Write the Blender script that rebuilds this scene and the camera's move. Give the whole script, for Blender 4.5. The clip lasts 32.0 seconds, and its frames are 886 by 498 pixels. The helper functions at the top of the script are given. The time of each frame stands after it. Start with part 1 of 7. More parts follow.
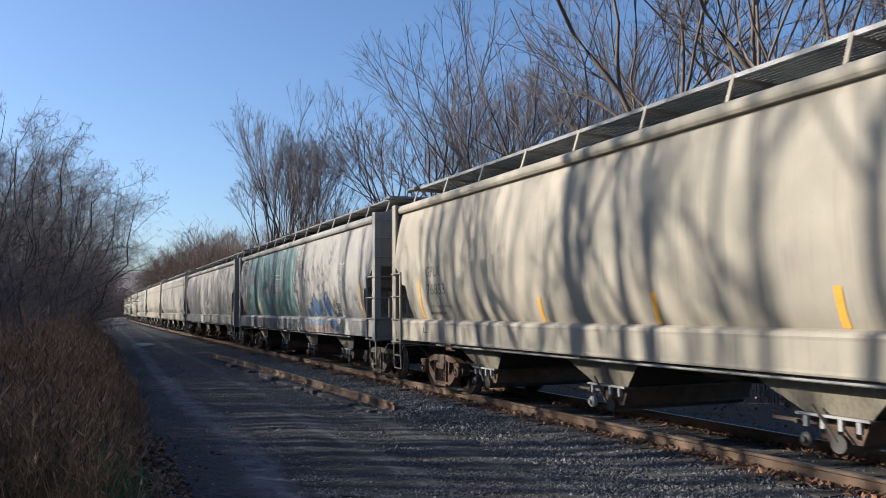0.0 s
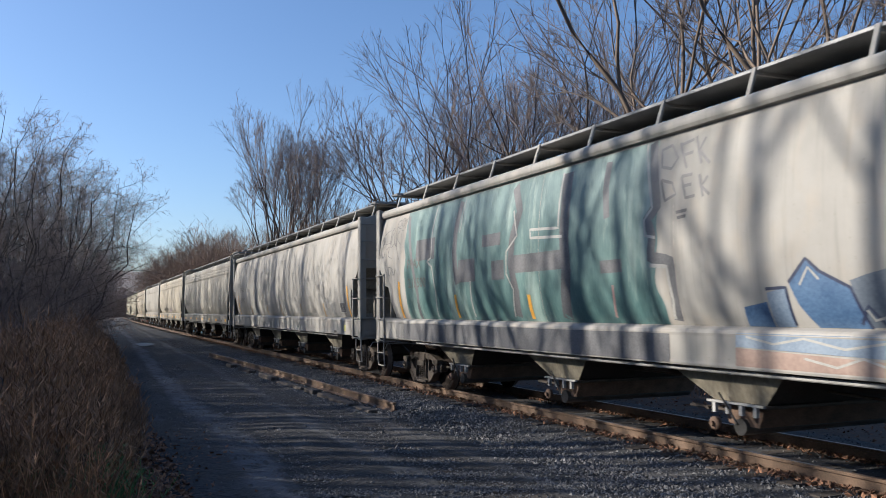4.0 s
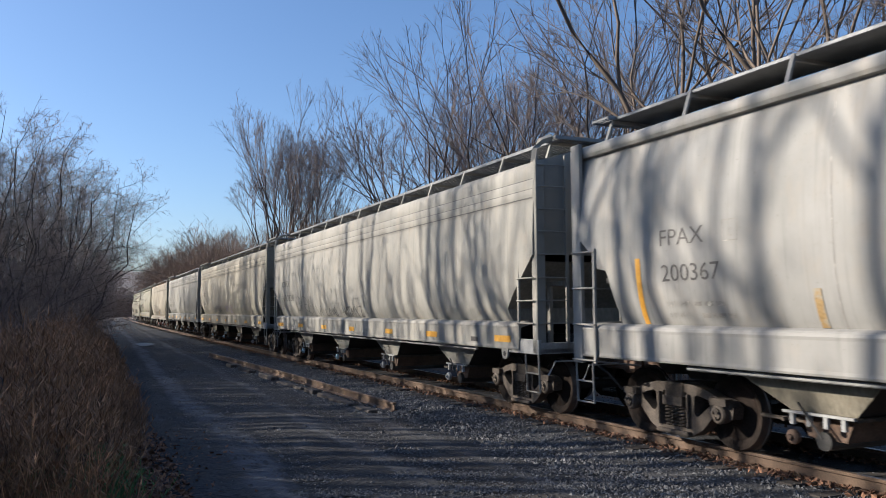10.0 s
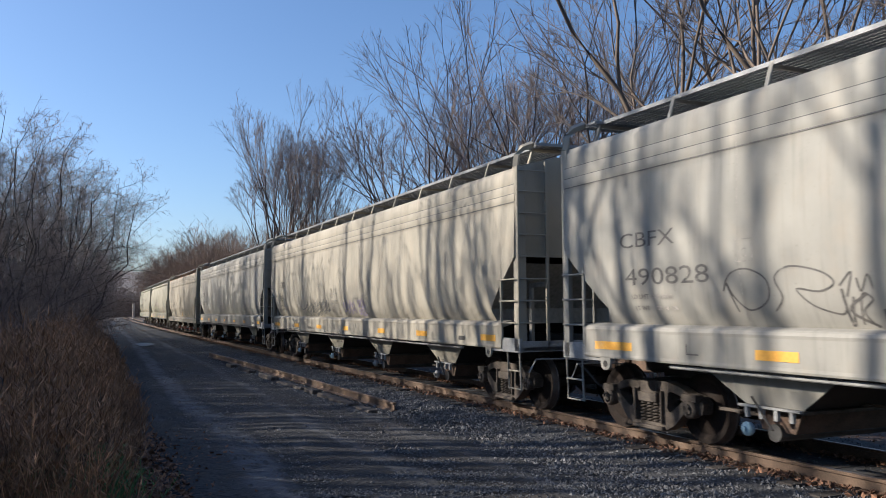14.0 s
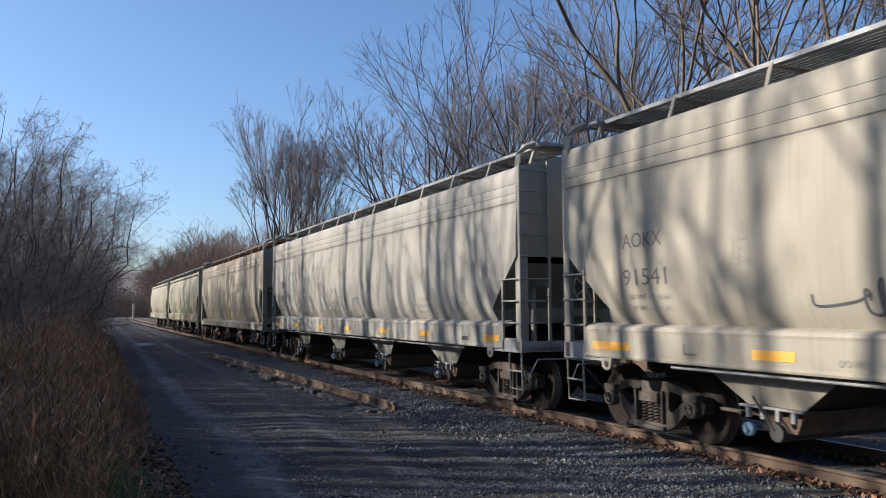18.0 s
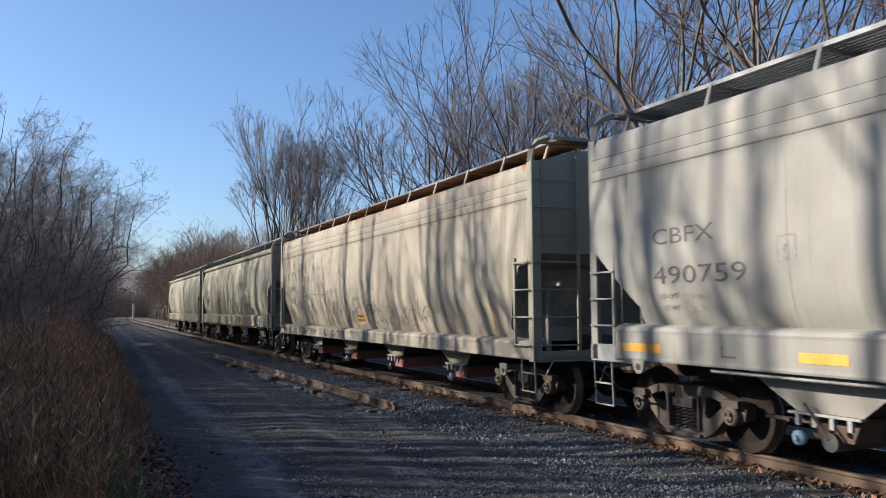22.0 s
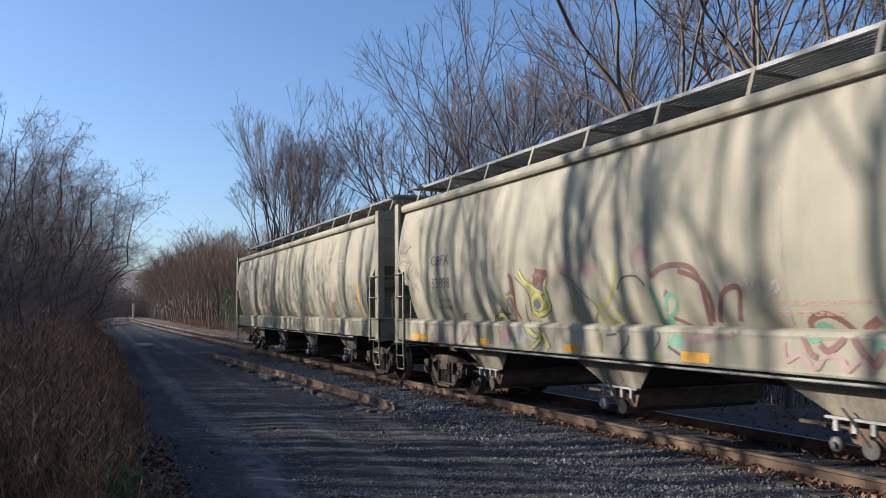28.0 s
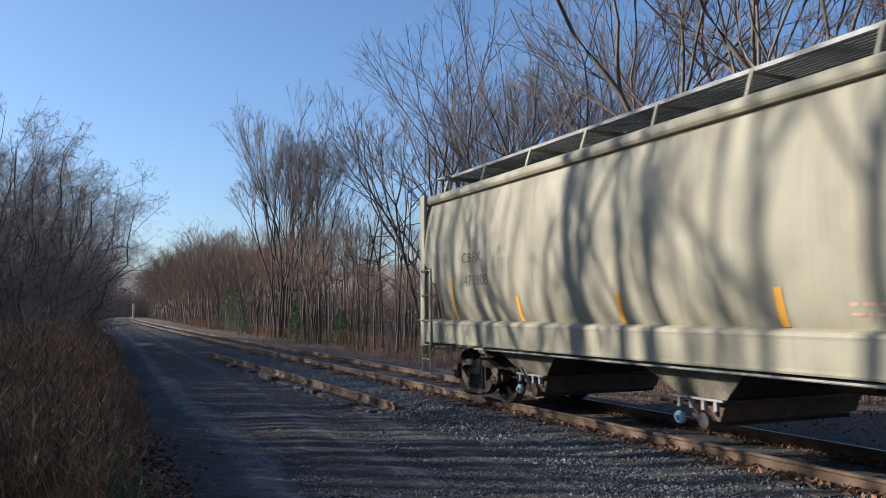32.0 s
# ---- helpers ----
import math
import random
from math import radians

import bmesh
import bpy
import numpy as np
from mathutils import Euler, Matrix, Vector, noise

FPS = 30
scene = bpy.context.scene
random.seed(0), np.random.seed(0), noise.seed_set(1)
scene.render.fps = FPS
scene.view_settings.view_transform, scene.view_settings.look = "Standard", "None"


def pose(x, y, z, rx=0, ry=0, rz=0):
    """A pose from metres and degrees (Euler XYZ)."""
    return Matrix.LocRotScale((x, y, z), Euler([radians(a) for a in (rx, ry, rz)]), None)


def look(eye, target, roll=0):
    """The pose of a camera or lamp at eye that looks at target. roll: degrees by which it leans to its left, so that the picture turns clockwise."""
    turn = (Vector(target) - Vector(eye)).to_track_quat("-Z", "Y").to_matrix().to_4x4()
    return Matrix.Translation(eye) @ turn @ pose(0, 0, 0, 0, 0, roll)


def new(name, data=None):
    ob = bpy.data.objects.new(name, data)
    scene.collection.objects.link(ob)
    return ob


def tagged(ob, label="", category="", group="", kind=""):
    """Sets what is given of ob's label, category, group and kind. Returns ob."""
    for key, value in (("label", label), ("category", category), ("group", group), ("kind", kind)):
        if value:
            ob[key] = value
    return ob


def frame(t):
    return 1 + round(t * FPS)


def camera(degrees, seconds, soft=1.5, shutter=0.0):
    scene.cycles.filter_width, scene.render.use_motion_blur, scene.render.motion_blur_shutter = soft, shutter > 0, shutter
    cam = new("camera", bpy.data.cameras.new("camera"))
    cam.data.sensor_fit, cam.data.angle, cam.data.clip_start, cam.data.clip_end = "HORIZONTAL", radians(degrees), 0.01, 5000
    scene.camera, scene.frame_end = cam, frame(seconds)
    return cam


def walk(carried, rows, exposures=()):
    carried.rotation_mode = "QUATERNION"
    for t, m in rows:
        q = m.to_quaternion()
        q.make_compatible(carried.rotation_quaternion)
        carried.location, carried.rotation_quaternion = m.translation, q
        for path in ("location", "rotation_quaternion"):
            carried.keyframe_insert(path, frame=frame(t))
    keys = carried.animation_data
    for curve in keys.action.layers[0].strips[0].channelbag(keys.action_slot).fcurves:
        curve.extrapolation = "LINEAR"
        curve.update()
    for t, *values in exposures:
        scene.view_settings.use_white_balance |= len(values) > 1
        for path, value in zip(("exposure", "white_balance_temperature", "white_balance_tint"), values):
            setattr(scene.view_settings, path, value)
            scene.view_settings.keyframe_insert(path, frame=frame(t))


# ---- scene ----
cam = camera(56.07, 32.0, soft=0.2, shutter=0.2)
EYE = (0.0, 0.0, 2.005)
AIM = (EYE[0] + 0.40412, EYE[1] + 0.91194, EYE[2] + 0.0711)
VIEW = look(EYE, AIM, -0.39)
walk(cam, [(0.0, VIEW), (32.0, VIEW)], exposures=[(0.0, 1.20, 5600, 12), (32.0, 1.20, 5600, 12)])

# ---- daylight: low late-autumn sun from ahead and to the left ----
SUN_AZ, SUN_EL = radians(-58.0), radians(24.0)
world = bpy.data.worlds.new("sky")
scene.world = world
world.use_nodes = True
wn = world.node_tree
sky = wn.nodes.new("ShaderNodeTexSky")
sky.sky_type, sky.sun_disc = "NISHITA", False
sky.sun_elevation, sky.sun_rotation = SUN_EL, SUN_AZ % (2 * math.pi)
sky.altitude, sky.air_density, sky.dust_density, sky.ozone_density = 100, 1.0, 1.2, 3.0
wn.nodes["Background"].inputs["Strength"].default_value = 0.067
wn.links.new(sky.outputs["Color"], wn.nodes["Background"].inputs["Color"])
sun = new("sun", bpy.data.lights.new("sun", "SUN"))
sun.data.energy, sun.data.angle, sun.data.color = 4.6, radians(0.53), (0.95, 0.80, 0.59)
SUN_DIR = Vector((math.sin(SUN_AZ) * math.cos(SUN_EL), math.cos(SUN_AZ) * math.cos(SUN_EL), math.sin(SUN_EL)))
sun.matrix_world = look(tuple(SUN_DIR * 200), (0, 0, 0))

# ---- track geometry and the train's progress ----
RAIL_Z = 0.22


def track_x(y):
    return 8.40 + 0.000079 * y * y if y > 0 else 8.40


def track_turn(y):
    return -math.atan(0.000158 * y) if y > 0 else 0.0


def progress(t):
    a = t - 12.0
    return 5.1038 * a + 0.0157 * a * a + 0.0000245 * a ** 3


def moved(t):
    return progress(t) - progress(0.0)


# ---- materials ----
def nodes_of(m):
    m.use_nodes = True
    return m.node_tree.nodes, m.node_tree.links


def surface(name, dark, light, scale=4.0, fine=60.0, rough=0.7, metal=0.0, bump=0.2, stretch=(1, 1, 1), vary=0.0, spots=None, spot_at=0.62, spot_scale=1.2, bump_dist=0.01, coords="Object", island=0.0, spec=0.5):
    """Two scales of noise between two colours, with optional stains, fine relief and a shift per object."""
    m = bpy.data.materials.new(name)
    n, l = nodes_of(m)
    bsdf = n["Principled BSDF"]
    tc = n.new("ShaderNodeTexCoord")
    mp = n.new("ShaderNodeMapping")
    mp.inputs["Scale"].default_value = stretch
    l.new(tc.outputs[coords], mp.inputs["Vector"])
    big, small = n.new("ShaderNodeTexNoise"), n.new("ShaderNodeTexNoise")
    big.inputs["Scale"].default_value, small.inputs["Scale"].default_value = scale, fine
    big.inputs["Detail"].default_value, small.inputs["Detail"].default_value = 6, 4
    for t in (big, small):
        l.new(mp.outputs["Vector"], t.inputs["Vector"])
    mixf = n.new("ShaderNodeMath")
    mixf.operation = "MULTIPLY_ADD"
    mixf.inputs[1].default_value = 0.45
    l.new(small.outputs["Fac"], mixf.inputs[0])
    half = n.new("ShaderNodeMath")
    half.operation = "MULTIPLY"
    half.inputs[1].default_value = 0.6
    l.new(big.outputs["Fac"], half.inputs[0])
    l.new(half.outputs[0], mixf.inputs[2])
    ramp = n.new("ShaderNodeValToRGB")
    ramp.color_ramp.elements[0].position, ramp.color_ramp.elements[1].position = 0.36, 0.68
    ramp.color_ramp.elements[0].color, ramp.color_ramp.elements[1].color = (*dark, 1), (*light, 1)
    l.new(mixf.outputs[0], ramp.inputs["Fac"])
    col = ramp.outputs["Color"]
    if spots:
        sp = n.new("ShaderNodeTexNoise")
        sp.inputs["Scale"].default_value, sp.inputs["Detail"].default_value, sp.inputs["Roughness"].default_value = spot_scale, 8, 0.7
        l.new(mp.outputs["Vector"], sp.inputs["Vector"])
        sr = n.new("ShaderNodeMapRange")
        sr.inputs["From Min"].default_value, sr.inputs["From Max"].default_value = spot_at, spot_at + 0.12
        l.new(sp.outputs["Fac"], sr.inputs["Value"])
        mx = n.new("ShaderNodeMix")
        mx.data_type = "RGBA"
        mx.inputs["B"].default_value = (*spots, 1)
        l.new(sr.outputs[0], mx.inputs["Factor"])
        l.new(col, mx.inputs["A"])
        col = mx.outputs["Result"]
    if vary or island:
        src = n.new("ShaderNodeNewGeometry").outputs["Random Per Island"] if island else n.new("ShaderNodeObjectInfo").outputs["Random"]
        mr = n.new("ShaderNodeMapRange")
        k = island or vary
        mr.inputs["To Min"].default_value, mr.inputs["To Max"].default_value = 1 - k, 1 + k
        l.new(src, mr.inputs["Value"])
        hs = n.new("ShaderNodeHueSaturation")
        l.new(mr.outputs[0], hs.inputs["Value"])
        l.new(col, hs.inputs["Color"])
        col = hs.outputs["Color"]
    l.new(col, bsdf.inputs["Base Color"])
    bsdf.inputs["Metallic"].default_value = metal
    bsdf.inputs["Specular IOR Level"].default_value = spec
    rr = n.new("ShaderNodeMapRange")
    rr.inputs["To Min"].default_value, rr.inputs["To Max"].default_value = max(0.05, rough - 0.12), min(1, rough + 0.12)
    l.new(big.outputs["Fac"], rr.inputs["Value"])
    l.new(rr.outputs[0], bsdf.inputs["Roughness"])
    if bump:
        b = n.new("ShaderNodeBump")
        b.inputs["Strength"].default_value, b.inputs["Distance"].default_value = bump, bump_dist
        l.new(mixf.outputs[0], b.inputs["Height"])
        l.new(b.outputs["Normal"], bsdf.inputs["Normal"])
    return m


def car_paint(name, light, dark, rust=0.0, rust_col=(0.26, 0.10, 0.035), drip=0.5):
    """Weathered hopper paint: cloudy tone, drips running down, grime low on the sides, rust spreading from the roof edge."""
    m = bpy.data.materials.new(name)
    n, l = nodes_of(m)
    bsdf = n["Principled BSDF"]
    tc = n.new("ShaderNodeTexCoord")
    sep = n.new("ShaderNodeSeparateXYZ")
    l.new(tc.outputs["Object"], sep.inputs[0])

    def noise_at(stretch, scale, detail=6, rgh=0.6):
        mp = n.new("ShaderNodeMapping")
        mp.inputs["Scale"].default_value = stretch
        l.new(tc.outputs["Object"], mp.inputs["Vector"])
        t = n.new("ShaderNodeTexNoise")
        t.inputs["Scale"].default_value, t.inputs["Detail"].default_value, t.inputs["Roughness"].default_value = scale, detail, rgh
        l.new(mp.outputs["Vector"], t.inputs["Vector"])
        return t.outputs["Fac"]

    def ranged(v, a, b, lo=0.0, hi=1.0):
        r = n.new("ShaderNodeMapRange")
        for k, x in (("From Min", a), ("From Max", b), ("To Min", lo), ("To Max", hi)):
            r.inputs[k].default_value = x
        l.new(v, r.inputs["Value"])
        return r.outputs[0]

    def mix(f, a, b):
        x = n.new("ShaderNodeMix")
        x.data_type = "RGBA"
        l.new(f, x.inputs["Factor"])
        for s, v in (("A", a), ("B", b)):
            if isinstance(v, tuple):
                x.inputs[s].default_value = (*v, 1)
            else:
                l.new(v, x.inputs[s])
        return x.outputs["Result"]

    def times(a, b):
        x = n.new("ShaderNodeMath")
        x.operation = "MULTIPLY"
        for i, v in enumerate((a, b)):
            if isinstance(v, float):
                x.inputs[i].default_value = v
            else:
                l.new(v, x.inputs[i])
        return x.outputs[0]

    cloud = noise_at((1, 1, 1), 0.9)
    col = mix(ranged(cloud, 0.35, 0.7), light, dark)
    streak = noise_at((1.0, 5.0, 0.22), 2.4, 8, 0.65)
    grime = tuple(0.55 * c for c in dark)
    col = mix(times(ranged(streak, 0.52, 0.78), drip), col, grime)
    speck = noise_at((1, 1, 1), 26.0, 3)
    col = mix(times(ranged(speck, 0.66, 0.74), 0.35), col, (0.10, 0.075, 0.055))
    dust = noise_at((1, 1, 0.6), 3.0, 7)
    col = mix(times(ranged(dust, 0.5, 0.75), 0.3), col, (0.33, 0.27, 0.2))
    if rust:
        low = n.new("ShaderNodeMath")
        low.operation = "ADD"
        l.new(noise_at((1, 1.6, 0.3), 2.2, 9, 0.7), low.inputs[0])
        l.new(ranged(sep.outputs["Z"], 3.8, 4.35, -0.28, 0.30 * rust), low.inputs[1])
        col = mix(ranged(low.outputs[0], 0.55, 0.72), col, rust_col)
    l.new(col, bsdf.inputs["Base Color"])
    l.new(ranged(cloud, 0.3, 0.7, 0.62, 0.8), bsdf.inputs["Roughness"])
    bsdf.inputs["Specular IOR Level"].default_value = 0.3
    b = n.new("ShaderNodeBump")
    b.inputs["Strength"].default_value, b.inputs["Distance"].default_value = 0.5, 0.025
    l.new(noise_at((1, 0.9, 0.5), 1.3, 2), b.inputs["Height"])
    l.new(b.outputs["Normal"], bsdf.inputs["Normal"])
    return m


M = {}
M["paint_cream"] = car_paint("paint_cream", (0.309, 0.282, 0.226), (0.241, 0.223, 0.181))
M["paint_grey"] = car_paint("paint_grey", (0.279, 0.268, 0.237), (0.219, 0.212, 0.189))
M["paint_pale"] = car_paint("paint_pale", (0.279, 0.271, 0.253), (0.219, 0.215, 0.200))
M["paint_rusty"] = car_paint("paint_rusty", (0.309, 0.279, 0.219), (0.234, 0.208, 0.162), rust=1.0)
M["paint_tan"] = car_paint("paint_tan", (0.275, 0.262, 0.198), (0.225, 0.212, 0.162), drip=0.35)
M["steel_grey"] = surface("steel_grey", (0.20, 0.20, 0.195), (0.33, 0.33, 0.32), 3, 40, 0.55, 0.0, 0.15)
M["galv"] = surface("galvanised_grating", (0.11, 0.115, 0.12), (0.2, 0.205, 0.21), 5, 60, 0.55, 0.5, 0.1)
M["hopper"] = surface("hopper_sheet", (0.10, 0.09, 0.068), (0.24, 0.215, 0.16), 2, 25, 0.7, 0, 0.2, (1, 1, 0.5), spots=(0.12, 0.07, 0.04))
M["iron"] = surface("grimy_cast_iron", (0.03, 0.026, 0.022), (0.11, 0.085, 0.065), 5, 45, 0.75, 0.2, 0.4, vary=0.15)
M["iron_pale"] = surface("dusty_cast_iron", (0.028, 0.023, 0.019), (0.11, 0.087, 0.067), 5, 45, 0.75, 0.1, 0.4, vary=0.15)
M["iron_rust"] = surface("rusty_cast_iron", (0.05, 0.032, 0.022), (0.16, 0.10, 0.066), 5, 45, 0.8, 0.1, 0.4, vary=0.15)
M["wheel"] = surface("wheel_steel", (0.010, 0.008, 0.007), (0.038, 0.027, 0.021), 4, 40, 0.8, 0.0, 0.2, spec=0.15)
M["slope"] = surface("dull_slope_sheet", (0.12, 0.112, 0.096), (0.25, 0.235, 0.205), 1.2, 18, 0.75, 0, 0.2, (1, 1, 0.5))
# near-black: the shade under the car is put into these slopes' colour
M["chute_shade"] = surface("shaded_hopper_sheet", (0.014, 0.013, 0.011), (0.04, 0.036, 0.03), 2, 25, 0.8, 0, 0.2)
M["tread"] = surface("worn_tread", (0.10, 0.085, 0.075), (0.20, 0.17, 0.15), 8, 60, 0.5, 0.6, 0.05)
M["black"] = surface("under_black", (0.02, 0.02, 0.02), (0.055, 0.05, 0.045), 4, 40, 0.8, 0.0, 0.2)
M["pipe"] = surface("pipe_grey", (0.035, 0.034, 0.033), (0.09, 0.087, 0.083), 4, 40, 0.5, 0.4, 0.1)
M["sill_grey"] = surface("grey_overpaint", (0.05, 0.053, 0.06), (0.105, 0.107, 0.115), 2, 30, 0.6)
M["blue_cap"] = surface("blue_cap", (0.20, 0.32, 0.40), (0.34, 0.47, 0.54), 8, 60, 0.5)
M["white_cap"] = surface("white_cap", (0.2, 0.195, 0.185), (0.38, 0.37, 0.35), 8, 60, 0.5)
M["red_gate"] = surface("red_gate", (0.18, 0.07, 0.05), (0.34, 0.14, 0.11), 6, 40, 0.65)
M["stripe_worn"] = surface("worn_stripe", (0.20, 0.13, 0.05), (0.36, 0.24, 0.10), 3, 30, 0.6, spots=(0.27, 0.25, 0.2), spot_at=0.5, spot_scale=6)
M["stripe"] = surface("reflective_yellow", (0.50, 0.24, 0.025), (0.66, 0.36, 0.05), 3, 30, 0.45, spots=(0.45, 0.35, 0.2), spot_at=0.6)
M["letter"] = surface("faded_black_lettering", (0.03, 0.03, 0.03), (0.12, 0.11, 0.10), 6, 40, 0.6, spots=(0.3, 0.28, 0.24), spot_at=0.6, spot_scale=9)
M["letter_grey"] = surface("worn_grey_lettering", (0.14, 0.13, 0.12), (0.30, 0.28, 0.25), 6, 40, 0.6, spots=(0.45, 0.42, 0.36), spot_at=0.55, spot_scale=9)
M["letter_dark"] = surface("dark_stencil_lettering", (0.045, 0.042, 0.04), (0.12, 0.11, 0.10), 6, 40, 0.65, spots=(0.40, 0.37, 0.32), spot_at=0.64, spot_scale=11)
M["letter_red"] = surface("faded_red_lettering", (0.38, 0.19, 0.15), (0.46, 0.32, 0.26), 6, 40, 0.6, spots=(0.5, 0.45, 0.36), spot_at=0.58, spot_scale=9)
M["teal"] = surface("teal_spray_paint", (0.032, 0.082, 0.085), (0.085, 0.155, 0.15), 1.2, 20, 0.5, 0, 0.1, (1, 2, 0.4), spots=(0.19, 0.26, 0.24), spot_at=0.52, spot_scale=0.7)
M["spray_black"] = surface("dark_spray_paint", (0.03, 0.03, 0.035), (0.09, 0.09, 0.10), 3, 30, 0.5)
M["spray_blue"] = surface("blue_spray_paint", (0.022, 0.055, 0.125), (0.07, 0.13, 0.23), 2, 30, 0.5)
M["spray_sky"] = surface("pale_blue_spray_paint", (0.09, 0.13, 0.19), (0.19, 0.24, 0.30), 2, 30, 0.5)
M["spray_slate"] = surface("slate_blue_spray_paint", (0.05, 0.07, 0.10), (0.11, 0.13, 0.16), 2, 30, 0.5)
M["spray_navy"] = surface("navy_spray_paint", (0.008, 0.014, 0.04), (0.025, 0.035, 0.075), 2, 30, 0.5)
M["spray_flesh"] = surface("flesh_pink_spray_paint", (0.17, 0.11, 0.09), (0.27, 0.20, 0.165), 1.5, 20, 0.5)
M["spray_red"] = surface("red_spray_paint", (0.10, 0.046, 0.042), (0.175, 0.095, 0.085), 2, 30, 0.5)
M["spray_maroon"] = surface("maroon_spray_paint", (0.07, 0.022, 0.022), (0.15, 0.055, 0.05), 2, 30, 0.5)
M["spray_green"] = surface("green_spray_paint", (0.06, 0.165, 0.115), (0.14, 0.26, 0.19), 2, 30, 0.5)
M["spray_yellow"] = surface("yellow_spray_paint", (0.27, 0.27, 0.07), (0.38, 0.37, 0.14), 2, 30, 0.5)
M["spray_olive"] = surface("olive_yellow_spray_paint", (0.19, 0.19, 0.045), (0.30, 0.29, 0.10), 2, 30, 0.5)
M["spray_pink"] = surface("pink_spray_paint", (0.21, 0.135, 0.13), (0.285, 0.20, 0.185), 2, 30, 0.5)
M["spray_white"] = surface("white_spray_paint", (0.50, 0.50, 0.48), (0.66, 0.66, 0.63), 2, 30, 0.5)
M["spray_pale"] = surface("pale_grey_spray_paint", (0.20, 0.205, 0.195), (0.32, 0.32, 0.30), 2, 30, 0.5)
M["spray_purple"] = surface("purple_spray_paint", (0.15, 0.12, 0.20), (0.24, 0.20, 0.29), 2, 30, 0.5)
M["rail"] = surface("rusty_rail", (0.05, 0.034, 0.024), (0.17, 0.11, 0.07), 3, 50, 0.7, 0.2, 0.3)
M["rail_top"] = surface("worn_rail_head", (0.14, 0.10, 0.075), (0.30, 0.23, 0.18), 3, 60, 0.35, 0.7, 0.05)
M["tie"] = surface("weathered_tie", (0.016, 0.014, 0.0125), (0.08, 0.066, 0.055), 3, 30, 0.9, 0, 0.6, (6, 1, 6), vary=0.3)
M["ground"] = surface("leafy_ground", (0.03, 0.02, 0.013), (0.10, 0.06, 0.04), 0.8, 14, 0.95, 0, 0.8, spots=(0.05, 0.06, 0.03), spot_at=0.64, spot_scale=0.4, bump_dist=0.05)
M["ballast"] = surface("ballast_bed", (0.012, 0.0135, 0.017), (0.06, 0.061, 0.064), 3, 26, 0.95, 0, 1.0, spots=(0.10, 0.06, 0.035), spot_at=0.64, spot_scale=0.7, bump_dist=0.05)
# darker stone tones lean blue, the skylight tint of shade mixed in
M["stone"] = surface("ballast_stone", (0.026, 0.029, 0.035), (0.15, 0.148, 0.147), 6, 60, 0.85, 0, 0.5, island=0.55)
M["leaf"] = surface("dead_leaf", (0.07, 0.034, 0.02), (0.24, 0.125, 0.07), 8, 60, 0.85, 0, 0.2, island=0.5)
M["bark"] = surface("grey_brown_bark", (0.06, 0.046, 0.036), (0.165, 0.125, 0.095), 2, 30, 0.95, 0, 0.8, (3, 3, 0.8), vary=0.2)
M["bark_dark"] = surface("dark_bark", (0.035, 0.028, 0.024), (0.095, 0.073, 0.06), 2, 30, 0.95, 0, 0.8, (3, 3, 0.8), vary=0.2)
M["twig"] = surface("russet_twigs", (0.07, 0.056, 0.053), (0.17, 0.135, 0.122), 1, 10, 0.9, 0, 0, vary=0.2)
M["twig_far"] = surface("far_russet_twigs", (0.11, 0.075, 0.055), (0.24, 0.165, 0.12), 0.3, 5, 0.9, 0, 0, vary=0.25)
M["twig_dark"] = surface("dark_twigs", (0.05, 0.041, 0.038), (0.125, 0.10, 0.087), 1, 10, 0.9, 0, 0, vary=0.2)
M["twig_grey"] = surface("grey_thicket_twigs", (0.165, 0.127, 0.108), (0.34, 0.27, 0.225), 1, 10, 0.9, 0, 0, vary=0.2)
M["weed"] = surface("dry_weed", (0.020, 0.014, 0.011), (0.40, 0.225, 0.115), 0.8, 8, 0.9, 0, 0, island=0.5)
M["needle"] = surface("pine_needles", (0.05, 0.10, 0.03), (0.11, 0.18, 0.06), 2, 12, 0.8, 0, 0, island=0.4)
M["green_weed"] = surface("green_weed", (0.04, 0.10, 0.03), (0.10, 0.19, 0.06), 2, 12, 0.8, 0, 0, island=0.3)
M["hill"] = surface("wooded_hill", (0.13, 0.12, 0.12), (0.20, 0.17, 0.15), 0.02, 0.3, 1.0, 0, 0)
M["post"] = surface("weathered_post", (0.50, 0.43, 0.34), (0.68, 0.60, 0.48), 3, 30, 0.85)
M["shed"] = surface("pale_shed_wall", (0.40, 0.40, 0.40), (0.55, 0.55, 0.55), 1, 20, 0.8)


